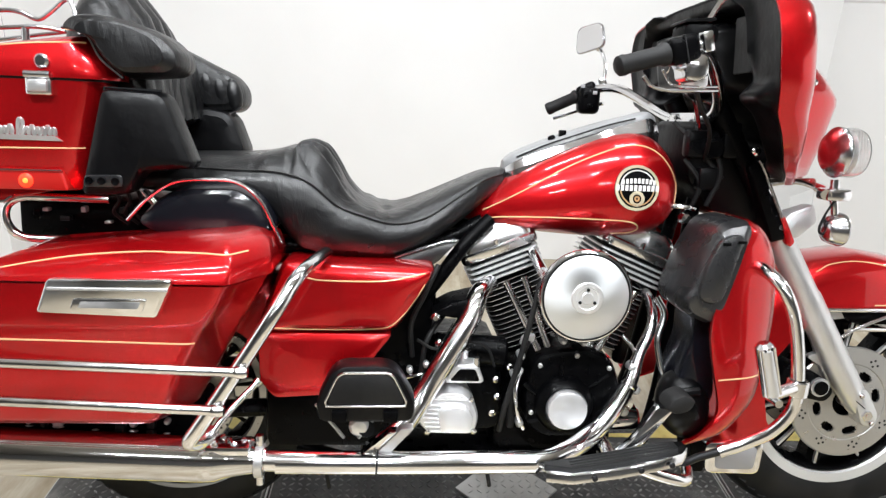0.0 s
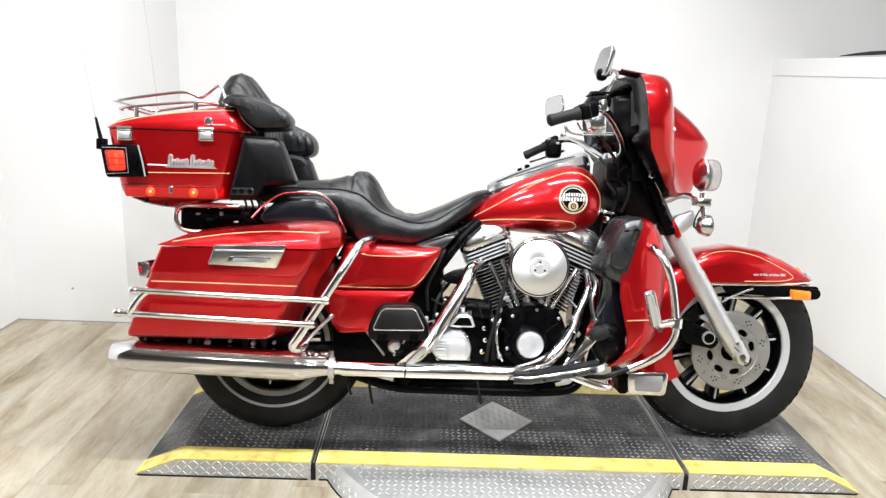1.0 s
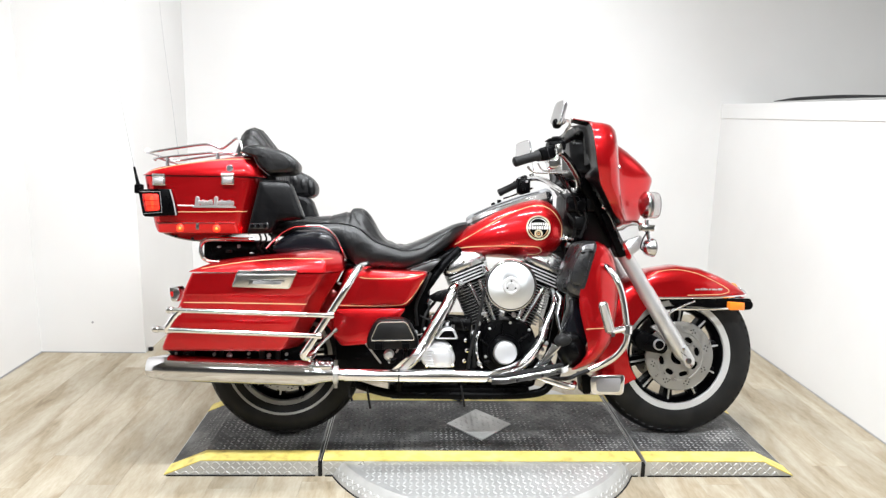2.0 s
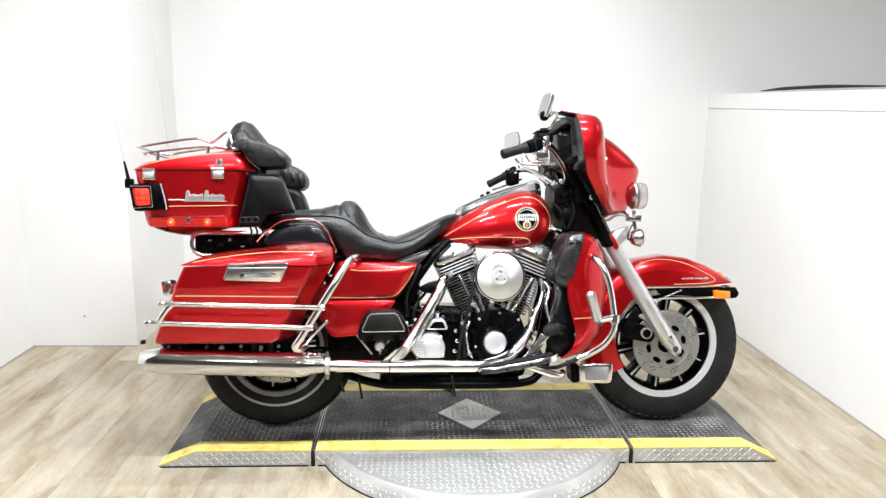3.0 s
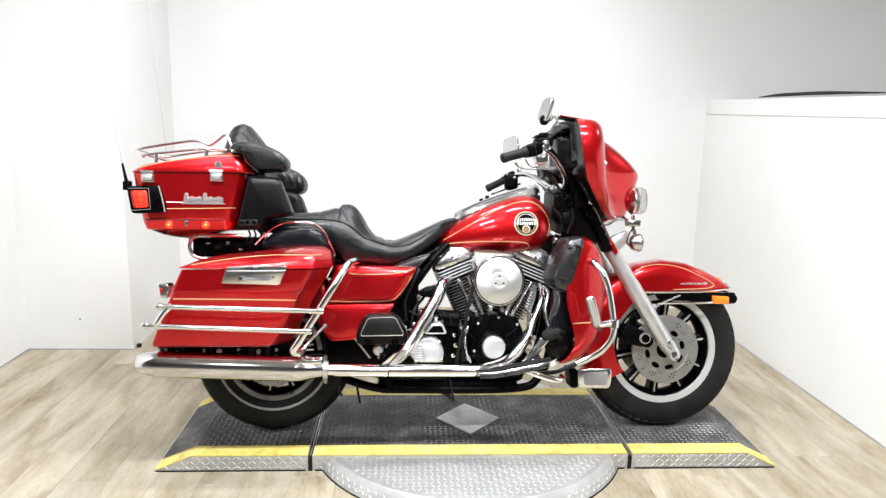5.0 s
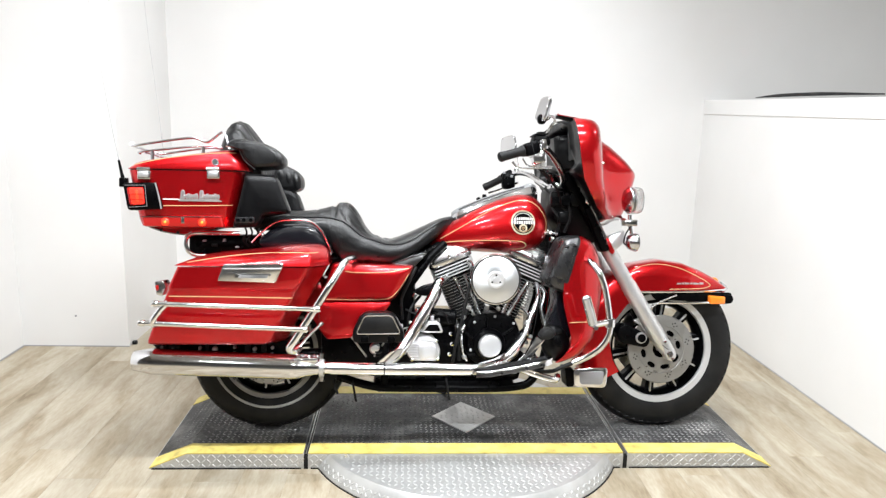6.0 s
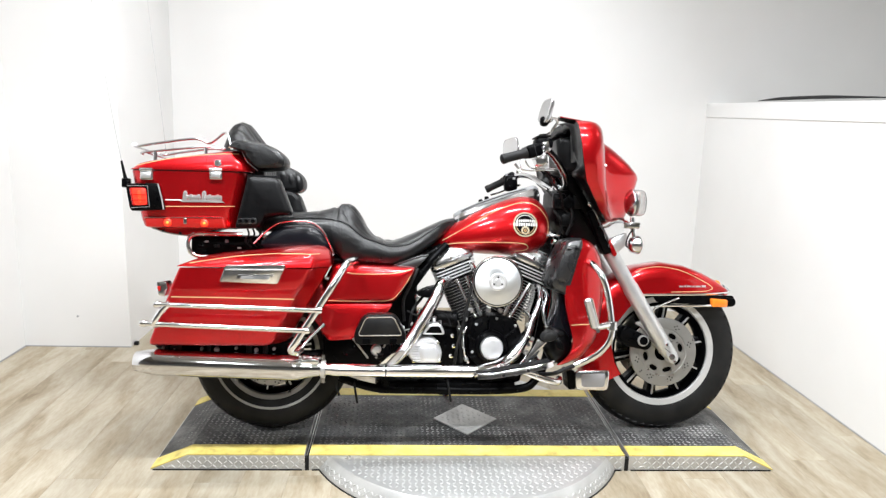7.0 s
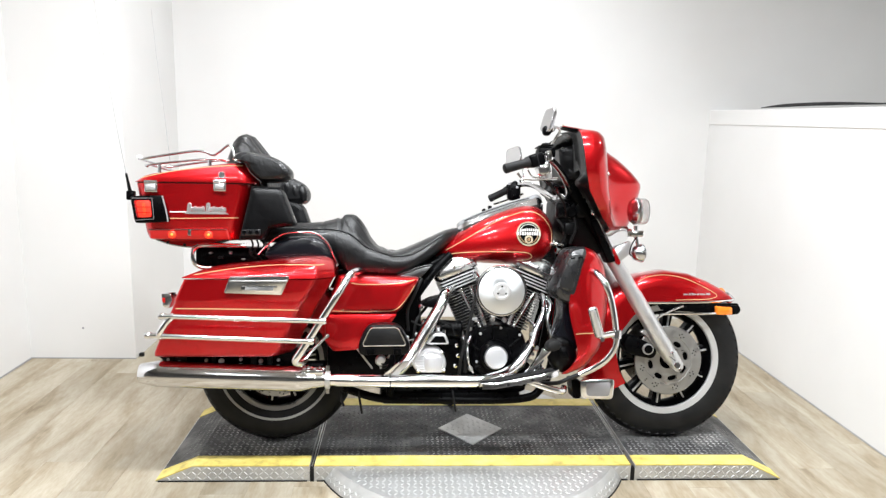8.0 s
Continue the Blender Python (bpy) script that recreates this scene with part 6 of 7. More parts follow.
P("fairing_bolt", lathe([(0.010, 0), (0.010, 0.003), (0.005, 0.007), (0, 0.007)], at_side(1.275, 0.158, 0.925), 12), CHROME, None, "chrome bolt")
mark = onto(fs, 1.275, 1.06, 0.0)
if mark is not None:
    part("marker_stud", lathe([(0.006, 0), (0.006, 0.003), (0, 0.005)], Matrix.Translation(mark) @ SIDE, 10), CHROME, fairing)
# fairing support arm, black mass under the fairing
P("fairing_mount", slab([(1.15, 0.985), (1.26, 0.975), (1.345, 0.770), (1.30, 0.752), (1.20, 0.79), (1.145, 0.86)], -0.115, 0.115, 0.02, 0.02), PLASTIC, None, "black fairing mount and wiring cover")
for pts in ([(1.14, -0.11, 0.90), (1.17, -0.13, 0.85), (1.16, -0.12, 0.79)], [(1.18, -0.12, 0.96), (1.21, -0.14, 0.88), (1.19, -0.13, 0.80)], [(1.12, -0.08, 0.98), (1.16, -0.12, 0.93), (1.22, -0.13, 0.86)]):
    P("cable", tube(pts, 0.006, 8, 6), RUBBER, None, "black control cable")
for lo, hi in (((1.135, -0.135, 0.905), (1.185, -0.095, 0.965)), ((1.165, -0.140, 0.835), (1.215, -0.100, 0.885)), ((1.215, -0.132, 0.905), (1.255, -0.10, 0.985))):
    P("switch_box", box(lo, hi, 0.008), PLASTIC, None, "black switch box under the fairing")
P("ignition_switch", lathe([(0.022, 0), (0.022, 0.012), (0.017, 0.016), (0.008, 0.014), (0, 0.014)], at_side(1.19, 0.132, 0.925), 20), BLACK, None, "black ignition switch")
P("ignition_cable", tube([(1.10, -0.14, 0.80), (1.13, -0.16, 0.80), (1.155, -0.15, 0.795)], 0.006, 8, 4), CHROME)
P("marker_lamp", lathe([(0, 0.018), (0.010, 0.016), (0.014, 0.008), (0.014, 0)], at_side(1.142, 0.13, 0.772), 14), CHROME, None, "small chrome stud")

# ---- lamps on the fork bracket ----
def front_lamp(w):
    m = Matrix.Translation((1.402, -w, 0.930)) @ pose(0, 0, 0, 0, 90) @ Matrix.Diagonal((0.97, 0.97, 0.80, 1))
    ob = P("passing_lamp", lathe([(0, 0.0), (0.026, 0.002), (0.042, 0.009), (0.051, 0.022), (0.0545, 0.025), (0.0555, 0.029), (0.0545, 0.033), (0.052, 0.033)], m, 40), RACK, None, "chrome bullet passing lamp")
    part("lamp_lens", lathe([(0.0525, 0.031), (0.0535, 0.072), (0.050, 0.084), (0.040, 0.089), (0, 0.091), (0, 0.088), (0.039, 0.086), (0.048, 0.081), (0.0505, 0.071), (0.050, 0.031)], m, 40), LENS, ob, "clear ribbed lamp glass")
    part("reflector", lathe([(0.0495, 0.050), (0.040, 0.036), (0.018, 0.029), (0, 0.028)], m, 28), BRUSHED, ob, "bright lamp reflector")
    part("lamp_bulb", lathe([(0.006, 0.029), (0.009, 0.046), (0.006, 0.058), (0, 0.060)], m, 12), LENS, ob)
    bm = bmesh.new()
    for k in range(9):
        v = -0.04 + 0.010 * k
        h = math.sqrt(max(0.0, 0.0495 ** 2 - v * v))
        add_tube(bm, [m @ Vector((h * 0.96, v, 0.083)), m @ Vector((0, v, 0.0875)), m @ Vector((-h * 0.96, v, 0.083))], 0.0012, 6, 4)
    tagged(part("lens_rib", bm, LENS, ob), kind="stuff")
    part("lamp_stem", tube([(1.432, -w, 0.873), (1.432, -w, 0.85), (1.43, -w + 0.01, 0.835)], 0.010, 10, 4), CHROME, ob)
    s = P("turn_signal", lathe([(0, 0.0), (0.016, 0.002), (0.027, 0.010), (0.033, 0.026), (0.035, 0.034), (0.0365, 0.038), (0.035, 0.044)], Matrix.Translation((1.415, -w, 0.767)) @ pose(0, 0, 0, 0, 90), 30), RACK, None, "chrome turn signal under the lamp bracket")
    part("signal_lens", lathe([(0.034, 0.042), (0.026, 0.050), (0, 0.053)], Matrix.Translation((1.415, -w, 0.767)) @ pose(0, 0, 0, 0, 90), 26), LENS, s, "pale turn signal lens")
    part("signal_stem", tube([(1.44, -w, 0.80), (1.435, -w, 0.825), (1.43, -w + 0.01, 0.845)], 0.009, 10, 4), CHROME, s)
    part("signal_wire", tube([(1.432, -w - 0.008, 0.83), (1.412, -w - 0.012, 0.80), (1.405, -w - 0.008, 0.765), (1.42, -w - 0.005, 0.755)], 0.0028, 6, 6), RUBBER, s)
    return ob


front_lamp(0.205)
front_lamp(-0.205)
P("lamp_bracket", tube([(1.40, -0.23, 0.842), (1.425, -0.19, 0.848), (1.435, -0.08, 0.855), (1.435, 0.08, 0.855), (1.425, 0.19, 0.848), (1.40, 0.23, 0.842)], 0.011, 10, 5), CHROME, None, "chrome lamp bar")
P("bracket_clamp", box((1.40, -0.235, 0.83), (1.455, -0.19, 0.855), 0.006), CHROME)

# ---- handlebar ----
R_END, R_ROOT = Vector((0.878, -0.405, 1.066)), Vector((0.985, -0.385, 1.098))
L_END, L_ROOT = Vector((0.950, 0.470, 1.006)), Vector((1.042, 0.445, 1.052))
hb = P("handlebar", tube([R_ROOT, R_ROOT + Vector((0.06, 0.03, 0.012)), (1.10, -0.29, 1.085), (1.16, -0.20, 1.030), (1.185, -0.12, 0.995), (1.19, 0.0, 0.985), (1.185, 0.12, 0.995), (1.175, 0.22, 1.02), (1.13, 0.33, 1.064), L_ROOT + Vector((0.05, -0.03, 0.02)), L_ROOT], 0.0128, 12, 6), CHROME, None, "chrome handlebar with black grips")
for a, b in ((R_END, R_ROOT), (L_END, L_ROOT)):
    u = (b - a).normalized()
    part("grip", lathe([(0, -0.002), (0.013, -0.001), (0.0175, 0.003), (0.0185, 0.012), (0.0168, 0.02), (0.0168, 0.082), (0.021, 0.088), (0.021, 0.096), (0.014, 0.100)], along(a, b), 20), RUBBER, hb, "black rubber grip")
    q = along(a + u * 0.098, b + u * 0.2)
    part("switch_housing", box((-0.021, -0.024, 0.0), (0.021, 0.024, 0.058), 0.011, q, 3), BLACK, hb, "black switch housing")
    part("housing_seam", box((-0.0216, -0.0246, 0.026), (0.0216, 0.0246, 0.029), 0.0005, q), DARK, hb)
    part("lever_perch", box((-0.013, -0.016, 0.068), (0.013, 0.022, 0.090), 0.005, q), CHROME, hb, "chrome lever perch")
    for k, (i, j) in enumerate(((-0.02, 0.02), (0.012, 0.045))):
        part("switch_button", box((-0.006 + i * 0.5, -0.031, j - 0.008), (0.008 + i * 0.5, -0.027, j + 0.006), 0.002, q), GREY, hb, "small grey switch")
part("lever", tube([(1.075, -0.372, 1.036), (1.03, -0.392, 1.033), (0.975, -0.402, 1.030), (0.942, -0.405, 1.036), (0.926, -0.405, 1.052)], [0.004, 0.0036, 0.0034, 0.0034, 0.0045], 8, 6), RACK, hb, "chrome brake lever")
part("lever", tube([(1.105, 0.42, 1.03), (1.065, 0.46, 1.015), (1.015, 0.485, 0.995), (0.975, 0.49, 0.982)], [0.0055, 0.005, 0.0045, 0.0055], 8, 6), CHROME, hb, "chrome clutch lever")
part("brake_pipe", tube([(1.085, -0.350, 1.044), (1.02, -0.375, 1.040), (0.985, -0.385, 1.042), (0.966, -0.388, 1.066)], 0.0028, 8, 6), RACK, hb)
part("master_cylinder", slab([(0.985, 1.092), (1.020, 1.100), (1.046, 1.094), (1.050, 1.062), (1.030, 1.046), (1.006, 1.050), (1.004, 1.068)], -0.395, -0.345, 0.010, 0.008), CHROME, hb, "chrome brake master cylinder")
part("perch_clamp", slab([(1.028, 1.090), (1.058, 1.086), (1.060, 1.040), (1.034, 1.036)], -0.370, -0.325, 0.008, 0.006), BRUSHED, hb, "bright lever clamp")
part("clamp_bolt", lathe([(0.008, 0), (0.008, 0.006), (0.004, 0.009), (0, 0.009)], at_side(1.045, 0.372, 1.062), 10), CHROME, hb)
part("fluid_reservoir", slab([(1.012, 1.152), (1.060, 1.156), (1.075, 1.145), (1.075, 1.118), (1.010, 1.112)], -0.360, -0.300, 0.010, 0.008), BLACK, hb, "black brake fluid reservoir")
part("reservoir_cap", slab([(1.008, 1.152), (1.064, 1.157), (1.066, 1.163), (1.010, 1.158)], -0.364, -0.296, 0.003, 0.002), PLASTIC, hb)
part("dash_bar", tube([(1.055, -0.33, 1.118), (1.085, -0.30, 1.095), (1.125, -0.26, 1.060)], 0.0035, 8, 4), RACK, hb)
part("switch_block", box((1.03, 0.40, 0.998), (1.092, 0.455, 1.074), 0.016, None, 3), BLACK, hb)
for k, (x, z) in enumerate(((1.045, 1.050), (1.072, 1.058), (1.060, 1.022), (1.035, 1.075))):
    part("switch_button", box((x - 0.006, 0.394, z - 0.005), (x + 0.006, 0.402, z + 0.005), 0.002), GREY if k % 2 else BLACK, hb, "small grey switch")
part("bar_clamp", box((1.165, -0.075, 0.965), (1.215, 0.075, 1.005), 0.01), CHROME, hb, "chrome handlebar clamp")
part("brake_line", tube([(1.03, -0.32, 1.09), (1.06, -0.27, 1.05), (1.12, -0.18, 1.02), (1.18, -0.10, 0.93)], 0.0045, 8, 6), CHROME, hb)
part("brake_line", tube([(1.01, -0.345, 1.085), (1.03, -0.32, 1.045), (1.08, -0.24, 1.03), (1.17, -0.16, 1.02)], 0.0045, 8, 6), CHROME, hb)
part("throttle_cable", tube([(1.03, -0.36, 1.07), (1.07, -0.32, 1.01), (1.14, -0.22, 0.96), (1.18, -0.12, 0.90)], 0.0045, 8, 6), RUBBER, hb)


def mirror(c, stem, way, size=1.0):
    """A chrome mirror on a bent stem; way: the turn of its glass."""
    m = Matrix.Translation(c) @ way
    pts = outline_round([(-0.050 * size, -0.042 * size), (0.056 * size, -0.034 * size), (0.046 * size, 0.040 * size), (-0.042 * size, 0.038 * size)], 0.022 * size, 5)
    rings = [[m @ Vector((p.x * s, p.y * s, h)) for p in pts] for s, h in ((0.55, -0.018), (0.85, -0.014), (0.98, -0.006), (1.0, 0.0), (0.97, 0.003), (0.93, 0.002))]
    ob = P("mirror", skin(bmesh.new(), rings), RACK, None, "chrome rear-view mirror on a stem")
    part("mirror_glass", skin(bmesh.new(), [[m @ Vector((p.x * s, p.y * s, h)) for p in pts] for s, h in ((0.93, 0.0015), (0.92, 0.0028))]), MIRROR, ob, "silvered mirror glass")
    part("mirror_stem", tube(stem, 0.0055, 8, 6), CHROME, ob)
    part("mirror_ball", lathe([(0, -0.016), (0.012, -0.01), (0.016, 0.0), (0.012, 0.01), (0, 0.016)], Matrix.Translation(Vector(stem[-1])), 12), CHROME, ob)
    return ob


def facing(n, turn):
    return Vector(n).to_track_quat("Z", "Y").to_matrix().to_4x4() @ pose(0, 0, 0, 0, 0, turn)


near = mirror((1.039, -0.372, 1.246), [(1.046, -0.335, 1.115), (1.050, -0.337, 1.135), (1.072, -0.340, 1.180), (1.090, -0.345, 1.212), (1.079, -0.355, 1.224), (1.055, -0.366, 1.220)], facing((-0.9, -0.30, 0.25), 84), 0.92)
part("mirror_knuckle", box((1.021, -0.388, 1.192), (1.053, -0.352, 1.228), 0.013, None, 3), BLACK, near, "black mirror knuckle")
mirror((1.064, 0.470, 1.216), [(1.092, 0.43, 1.07), (1.107, 0.435, 1.11), (1.105, 0.45, 1.16), (1.090, 0.465, 1.195)], facing((-0.8, -0.6, 0.06), 8))

# ---- trunk ----
rings = []
for z, a, b, w in ((0.803, -0.395, -0.090, 0.252), (0.808, -0.405, -0.080, 0.262), (0.83, -0.412, -0.074, 0.270), (0.90, -0.424, -0.058, 0.280), (0.96, -0.434, -0.044, 0.287), (1.006, -0.441, -0.034, 0.292)):
    rings.append(rounded_ring(a, b, -w, w, z, 0.055, 6))
trunk = P("trunk", skin(bmesh.new(), rings), RED, None, "red hard touring trunk with chrome rack")


def crown(f):
    return lambda x: 1.010 + f * (0.018 + 0.060 * min(1.0, max(0.0, (x + 0.43) / 0.36)) ** 0.8)


rings = []
for f, a, b, w in ((0.0, -0.446, -0.014, 0.297), (0.12, -0.446, -0.014, 0.298), (0.5, -0.436, -0.028, 0.294), (0.88, -0.424, -0.046, 0.288), (0.98, -0.415, -0.056, 0.278), (1.06, -0.39, -0.08, 0.245)):
    rings.append(rounded_ring(a, b, -w, w, crown(f), 0.06, 6))
tlid = part("trunk_lid", skin(bmesh.new(), rings), RED, trunk, "red trunk lid")
part("lid_seal", skin(bmesh.new(), [rounded_ring(-0.440, -0.030, -0.2915, 0.2915, z, 0.058, 6) for z in (1.0062, 1.0102)]), DARK, trunk, "", False)
tt, tl = surface(trunk), surface(tlid)
part("pinstripe", stripe([tl], [(-0.412, 1.024), (-0.33, 1.044), (-0.25, 1.058), (-0.15, 1.069), (-0.06, 1.074)], 0.0017), GOLD, trunk, "gold pinstripe")
part("pinstripe", stripe([tt], [(-0.315, 0.880), (-0.2, 0.882), (-0.075, 0.885)], 0.0017), GOLD, trunk, "gold pinstripe")
part("pinstripe", stripe([tt], [(-0.315, 0.9035), (-0.28, 0.9035), (-0.25, 0.903)], 0.0022), WHITE, trunk, "pale pinstripe")
part("badge_underline", decal([tt], [(-0.262, 0.8975), (-0.108, 0.8975), (-0.120, 0.9065), (-0.256, 0.9065)], 0.003), SILVER, trunk, "silver underline of the script badge", False)
for x0, tall, count in ((-0.252, 0.026, 5), (-0.186, 0.027, 6)):  # two joined-up pen strokes, no letters
    pts = [(x0, 0.906), (x0 + 0.004, 0.906 + tall), (x0 + 0.011, 0.906 + tall * 0.9), (x0 + 0.008, 0.907)]
    for k in range(count):
        u = x0 + 0.014 + 0.0092 * k
        pts += [(u + 0.003, 0.919 + 0.004 * (k % 3 == 1)), (u + 0.0065, 0.916), (u + 0.0055, 0.907)]
    part("badge_script", stripe([tt], pts, 0.0038, 4), SILVER, trunk, "silver joined-up stroke of the badge")


def trunk_latch(x, z):
    q = onto([tt, tl], x, z, 0.0)
    m = Matrix.Translation((x, q.y, z))
    ob = part("trunk_latch", box((-0.023, -0.014, -0.026), (0.023, 0.004, 0.016), 0.005, m), POLISHED, trunk, "chrome trunk latch")
    part("latch_tongue", box((-0.017, -0.020, -0.020), (0.017, -0.012, 0.002), 0.004, m), SILVER, trunk, "latch tongue")
    part("latch_hinge", rod((x - 0.022, q.y - 0.013, z + 0.010), (x + 0.022, q.y - 0.013, z + 0.010), 0.007, 10), RACK, trunk)


trunk_latch(-0.374, 0.998)
trunk_latch(-0.134, 1.004)
q = onto([tl], -0.128, 1.038, 0.0)
part("trunk_lock", lathe([(0.013, 0), (0.013, 0.006), (0.009, 0.010), (0, 0.010)], Matrix.Translation(q) @ SIDE, 16), RACK, trunk, "chrome key lock")
# tail lamp that wraps round the corner
part("tail_lamp", slab([(-0.448, 0.958), (-0.335, 0.962), (-0.313, 0.868), (-0.430, 0.861)], -0.304, -0.245, 0.012, 0.006), BLACK, trunk, "black tail lamp housing")
part("tail_rim", tube([(-0.336, -0.301, 0.960), (-0.324, -0.301, 0.915), (-0.315, -0.301, 0.868)], 0.0028, 6, 3), SILVER, trunk)
part("lens_rim", tube([(-0.439, -0.3045, 0.950), (-0.370, -0.3045, 0.951), (-0.363, -0.3045, 0.877), (-0.426, -0.3045, 0.872)], 0.0013, 6, 1), CONSOLE, trunk, "grey rim round the lens")
part("tail_lens", slab([(-0.434, 0.944), (-0.374, 0.945), (-0.368, 0.882), (-0.422, 0.878)], -0.307, -0.235, 0.008, 0.006), RED_LENS, trunk, "red tail lamp lens")
part("tail_bulb", slab([(-0.424, 0.941), (-0.376, 0.942), (-0.371, 0.885), (-0.414, 0.882)], -0.3085, -0.300, 0.010, 0.001), TAIL_GLOW, trunk, "lit red lamp")
part("bulb_core", slab([(-0.404, 0.934), (-0.392, 0.934), (-0.389, 0.892), (-0.398, 0.892)], -0.3095, -0.307, 0.005, 0.0008), HALO, trunk, "bright filament of the tail lamp")
for z in (0.900, 0.919):
    part("lens_rib", tube([(-0.428 + 0.1 * (0.93 - z), -0.3105, z), (-0.374, -0.3105, z)], 0.0010, 6, 1), RED_LENS, trunk)
part("rear_lens", box((-0.455, -0.25, 0.876), (-0.415, 0.25, 0.944), 0.008), RED_LENS, trunk, "red rear lamp bar")
# light strip along the lower edge
part("light_strip", slab([(-0.388, 0.838), (-0.112, 0.842), (-0.102, 0.806), (-0.384, 0.806)], -0.277, -0.22, 0.006, 0.005), STRIP_GLOW, trunk, "lit red side light strip with bulbs")
for x in (-0.308, -0.179):
    part("strip_bulb", lathe([(0, 0.0045), (0.004, 0.0035), (0.0055, 0.0015)], at_side(x, 0.277, 0.8225), 16), BULB, trunk, "lit orange bulb")
for x in (-0.308, -0.179):
    part("bulb_lens", lathe([(0.005, 0.0026), (0.010, 0.0018), (0.0145, -0.0005)], at_side(x, 0.277, 0.8225), 18), HALO, trunk, "glowing lens round a bulb")
part("strip_clip", box((-0.252, -0.281, 0.818), (-0.240, -0.270, 0.842), 0.002), CHROME, trunk)
part("strip_edge", tube([(-0.388, -0.279, 0.8395), (-0.25, -0.279, 0.8415), (-0.112, -0.279, 0.843)], 0.0022, 6, 3), CHROME, trunk)
part("trunk_tray", slab([(-0.392, 0.806), (-0.321, 0.782), (-0.245, 0.772), (-0.225, 0.784), (-0.150, 0.800), (-0.130, 0.806)], -0.235, 0.235, 0.008, 0.006), RED, trunk, "red tray under the trunk")
for sx in (-1, 1):
    part("tray_edge", tube([(-0.375, sx * 0.238, 0.803), (-0.321, sx * 0.239, 0.786), (-0.250, sx * 0.239, 0.777), (-0.225, sx * 0.238, 0.788)], 0.0032, 6, 3), CHROME, trunk, "chrome tray edge")
for x, z in ((-0.335, 0.784), (-0.275, 0.776)):
    part("tray_bolt", lathe([(0.006, 0), (0.006, 0.004), (0.003, 0.007), (0, 0.007)], at_side(x, 0.235, z + 0.008), 10), DARK, trunk)

# luggage rack
rack = P("luggage_rack", tube([(-0.10, -0.20, 1.095), (-0.115, -0.19, 1.145), (-0.132, -0.18, 1.160), (-0.165, -0.175, 1.135), (-0.190, -0.172, 1.122), (-0.222, -0.170, 1.134), (-0.26, -0.168, 1.136), (-0.36, -0.165, 1.121), (-0.452, -0.160, 1.105),
        (-0.474, -0.12, 1.108), (-0.482, 0.0, 1.11), (-0.474, 0.12, 1.108), (-0.452, 0.160, 1.105), (-0.36, 0.165, 1.121), (-0.26, 0.168, 1.136), (-0.222, 0.170, 1.134), (-0.190, 0.172, 1.122), (-0.165, 0.175, 1.135), (-0.132, 0.18, 1.160), (-0.115, 0.19, 1.145), (-0.10, 0.20, 1.095)], 0.0046, 10, 5), RACK, None, "chrome luggage rack on the trunk lid")
for s in (-1, 1):
    part("rack_rail", tube([(-0.420, s * 0.20, 1.072), (-0.40, s * 0.222, 1.078), (-0.19, s * 0.225, 1.102), (-0.12, s * 0.215, 1.098)], 0.0040, 10, 5), RACK, rack)
    for x, z in ((-0.37, 1.05), (-0.19, 1.075)):
        part("rack_post", tube([(x, s * 0.222, z), (x, s * 0.222, z + 0.03)], 0.007, 10, 1), RACK, rack)
    part("rack_tip", lathe([(0, -0.010), (0.009, -0.006), (0.011, 0), (0.009, 0.006), (0, 0.010)], Matrix.Translation((-0.472, s * 0.135, 1.112)), 12), WHITE, rack)
part("rack_bar", tube([(-0.40, -0.20, 1.078), (-0.40, 0.20, 1.078)], 0.006, 10, 1), RACK, rack)

# whip antennas
for s, top in ((-1, ((-0.475, 1.06), (-0.50, 1.20), (-0.535, 1.40), (-0.575, 1.62), (-0.60, 1.80))), (1, ((-0.47, 1.06), (-0.49, 1.20), (-0.515, 1.40), (-0.545, 1.62), (-0.565, 1.80)))):
    ant = P("antenna", tube([(-0.452, s * 0.27, 0.955), (-0.460, s * 0.272, 0.99), (-0.470, s * 0.275, 1.04)], [0.009, 0.006, 0.004], 8, 4), BLACK, None, "black whip antenna")
    part("antenna_mount", box((-0.468, s * 0.27 - 0.012, 0.945), (-0.440, s * 0.27 + 0.012, 0.978), 0.004), BLACK, ant)
    part("antenna_whip", tube([(-0.470, s * 0.275, 1.04)] + [(x, s * 0.28, z) for x, z in top[1:]], [0.0014, 0.0006, 0.0004], 6, 6), GREY, ant)

# speaker pods
pod = P("speaker_pod", slab([(-0.020, 0.995), (0.078, 0.992), (0.092, 0.980), (0.136, 0.868), (0.132, 0.858), (0.048, 0.848), (0.036, 0.838), (0.020, 0.806), (-0.064, 0.804)], -0.330, -0.262, 0.014, 0.016, 0.005), PLASTIC, None, "black speaker pod beside the passenger seat")
part("pod_box", slab([(-0.030, 0.985), (0.040, 0.982), (0.085, 0.866), (0.04, 0.845), (-0.07, 0.83)], -0.268, -0.16, 0.02, 0.01), PLASTIC, pod, "recessed inner half of the pod")
part("pod_seam", tube([(-0.061, -0.300, 0.802), (-0.020, -0.304, 0.997), (0.080, -0.304, 0.994)], 0.0022, 6, 1), DARK, pod)
part("control_plate", slab([(-0.050, 0.842), (0.016, 0.844), (0.016, 0.822), (-0.053, 0.820)], -0.3365, -0.328, 0.008, 0.002), VINYL, pod, "grey control plate")
for x in (-0.041, -0.020, 0.004):
    part("socket", lathe([(0.007, 0), (0.007, 0.003), (0.003, 0.002), (0, 0.002)], at_side(x, 0.3365, 0.832), 12), BLACK, pod, "round socket")
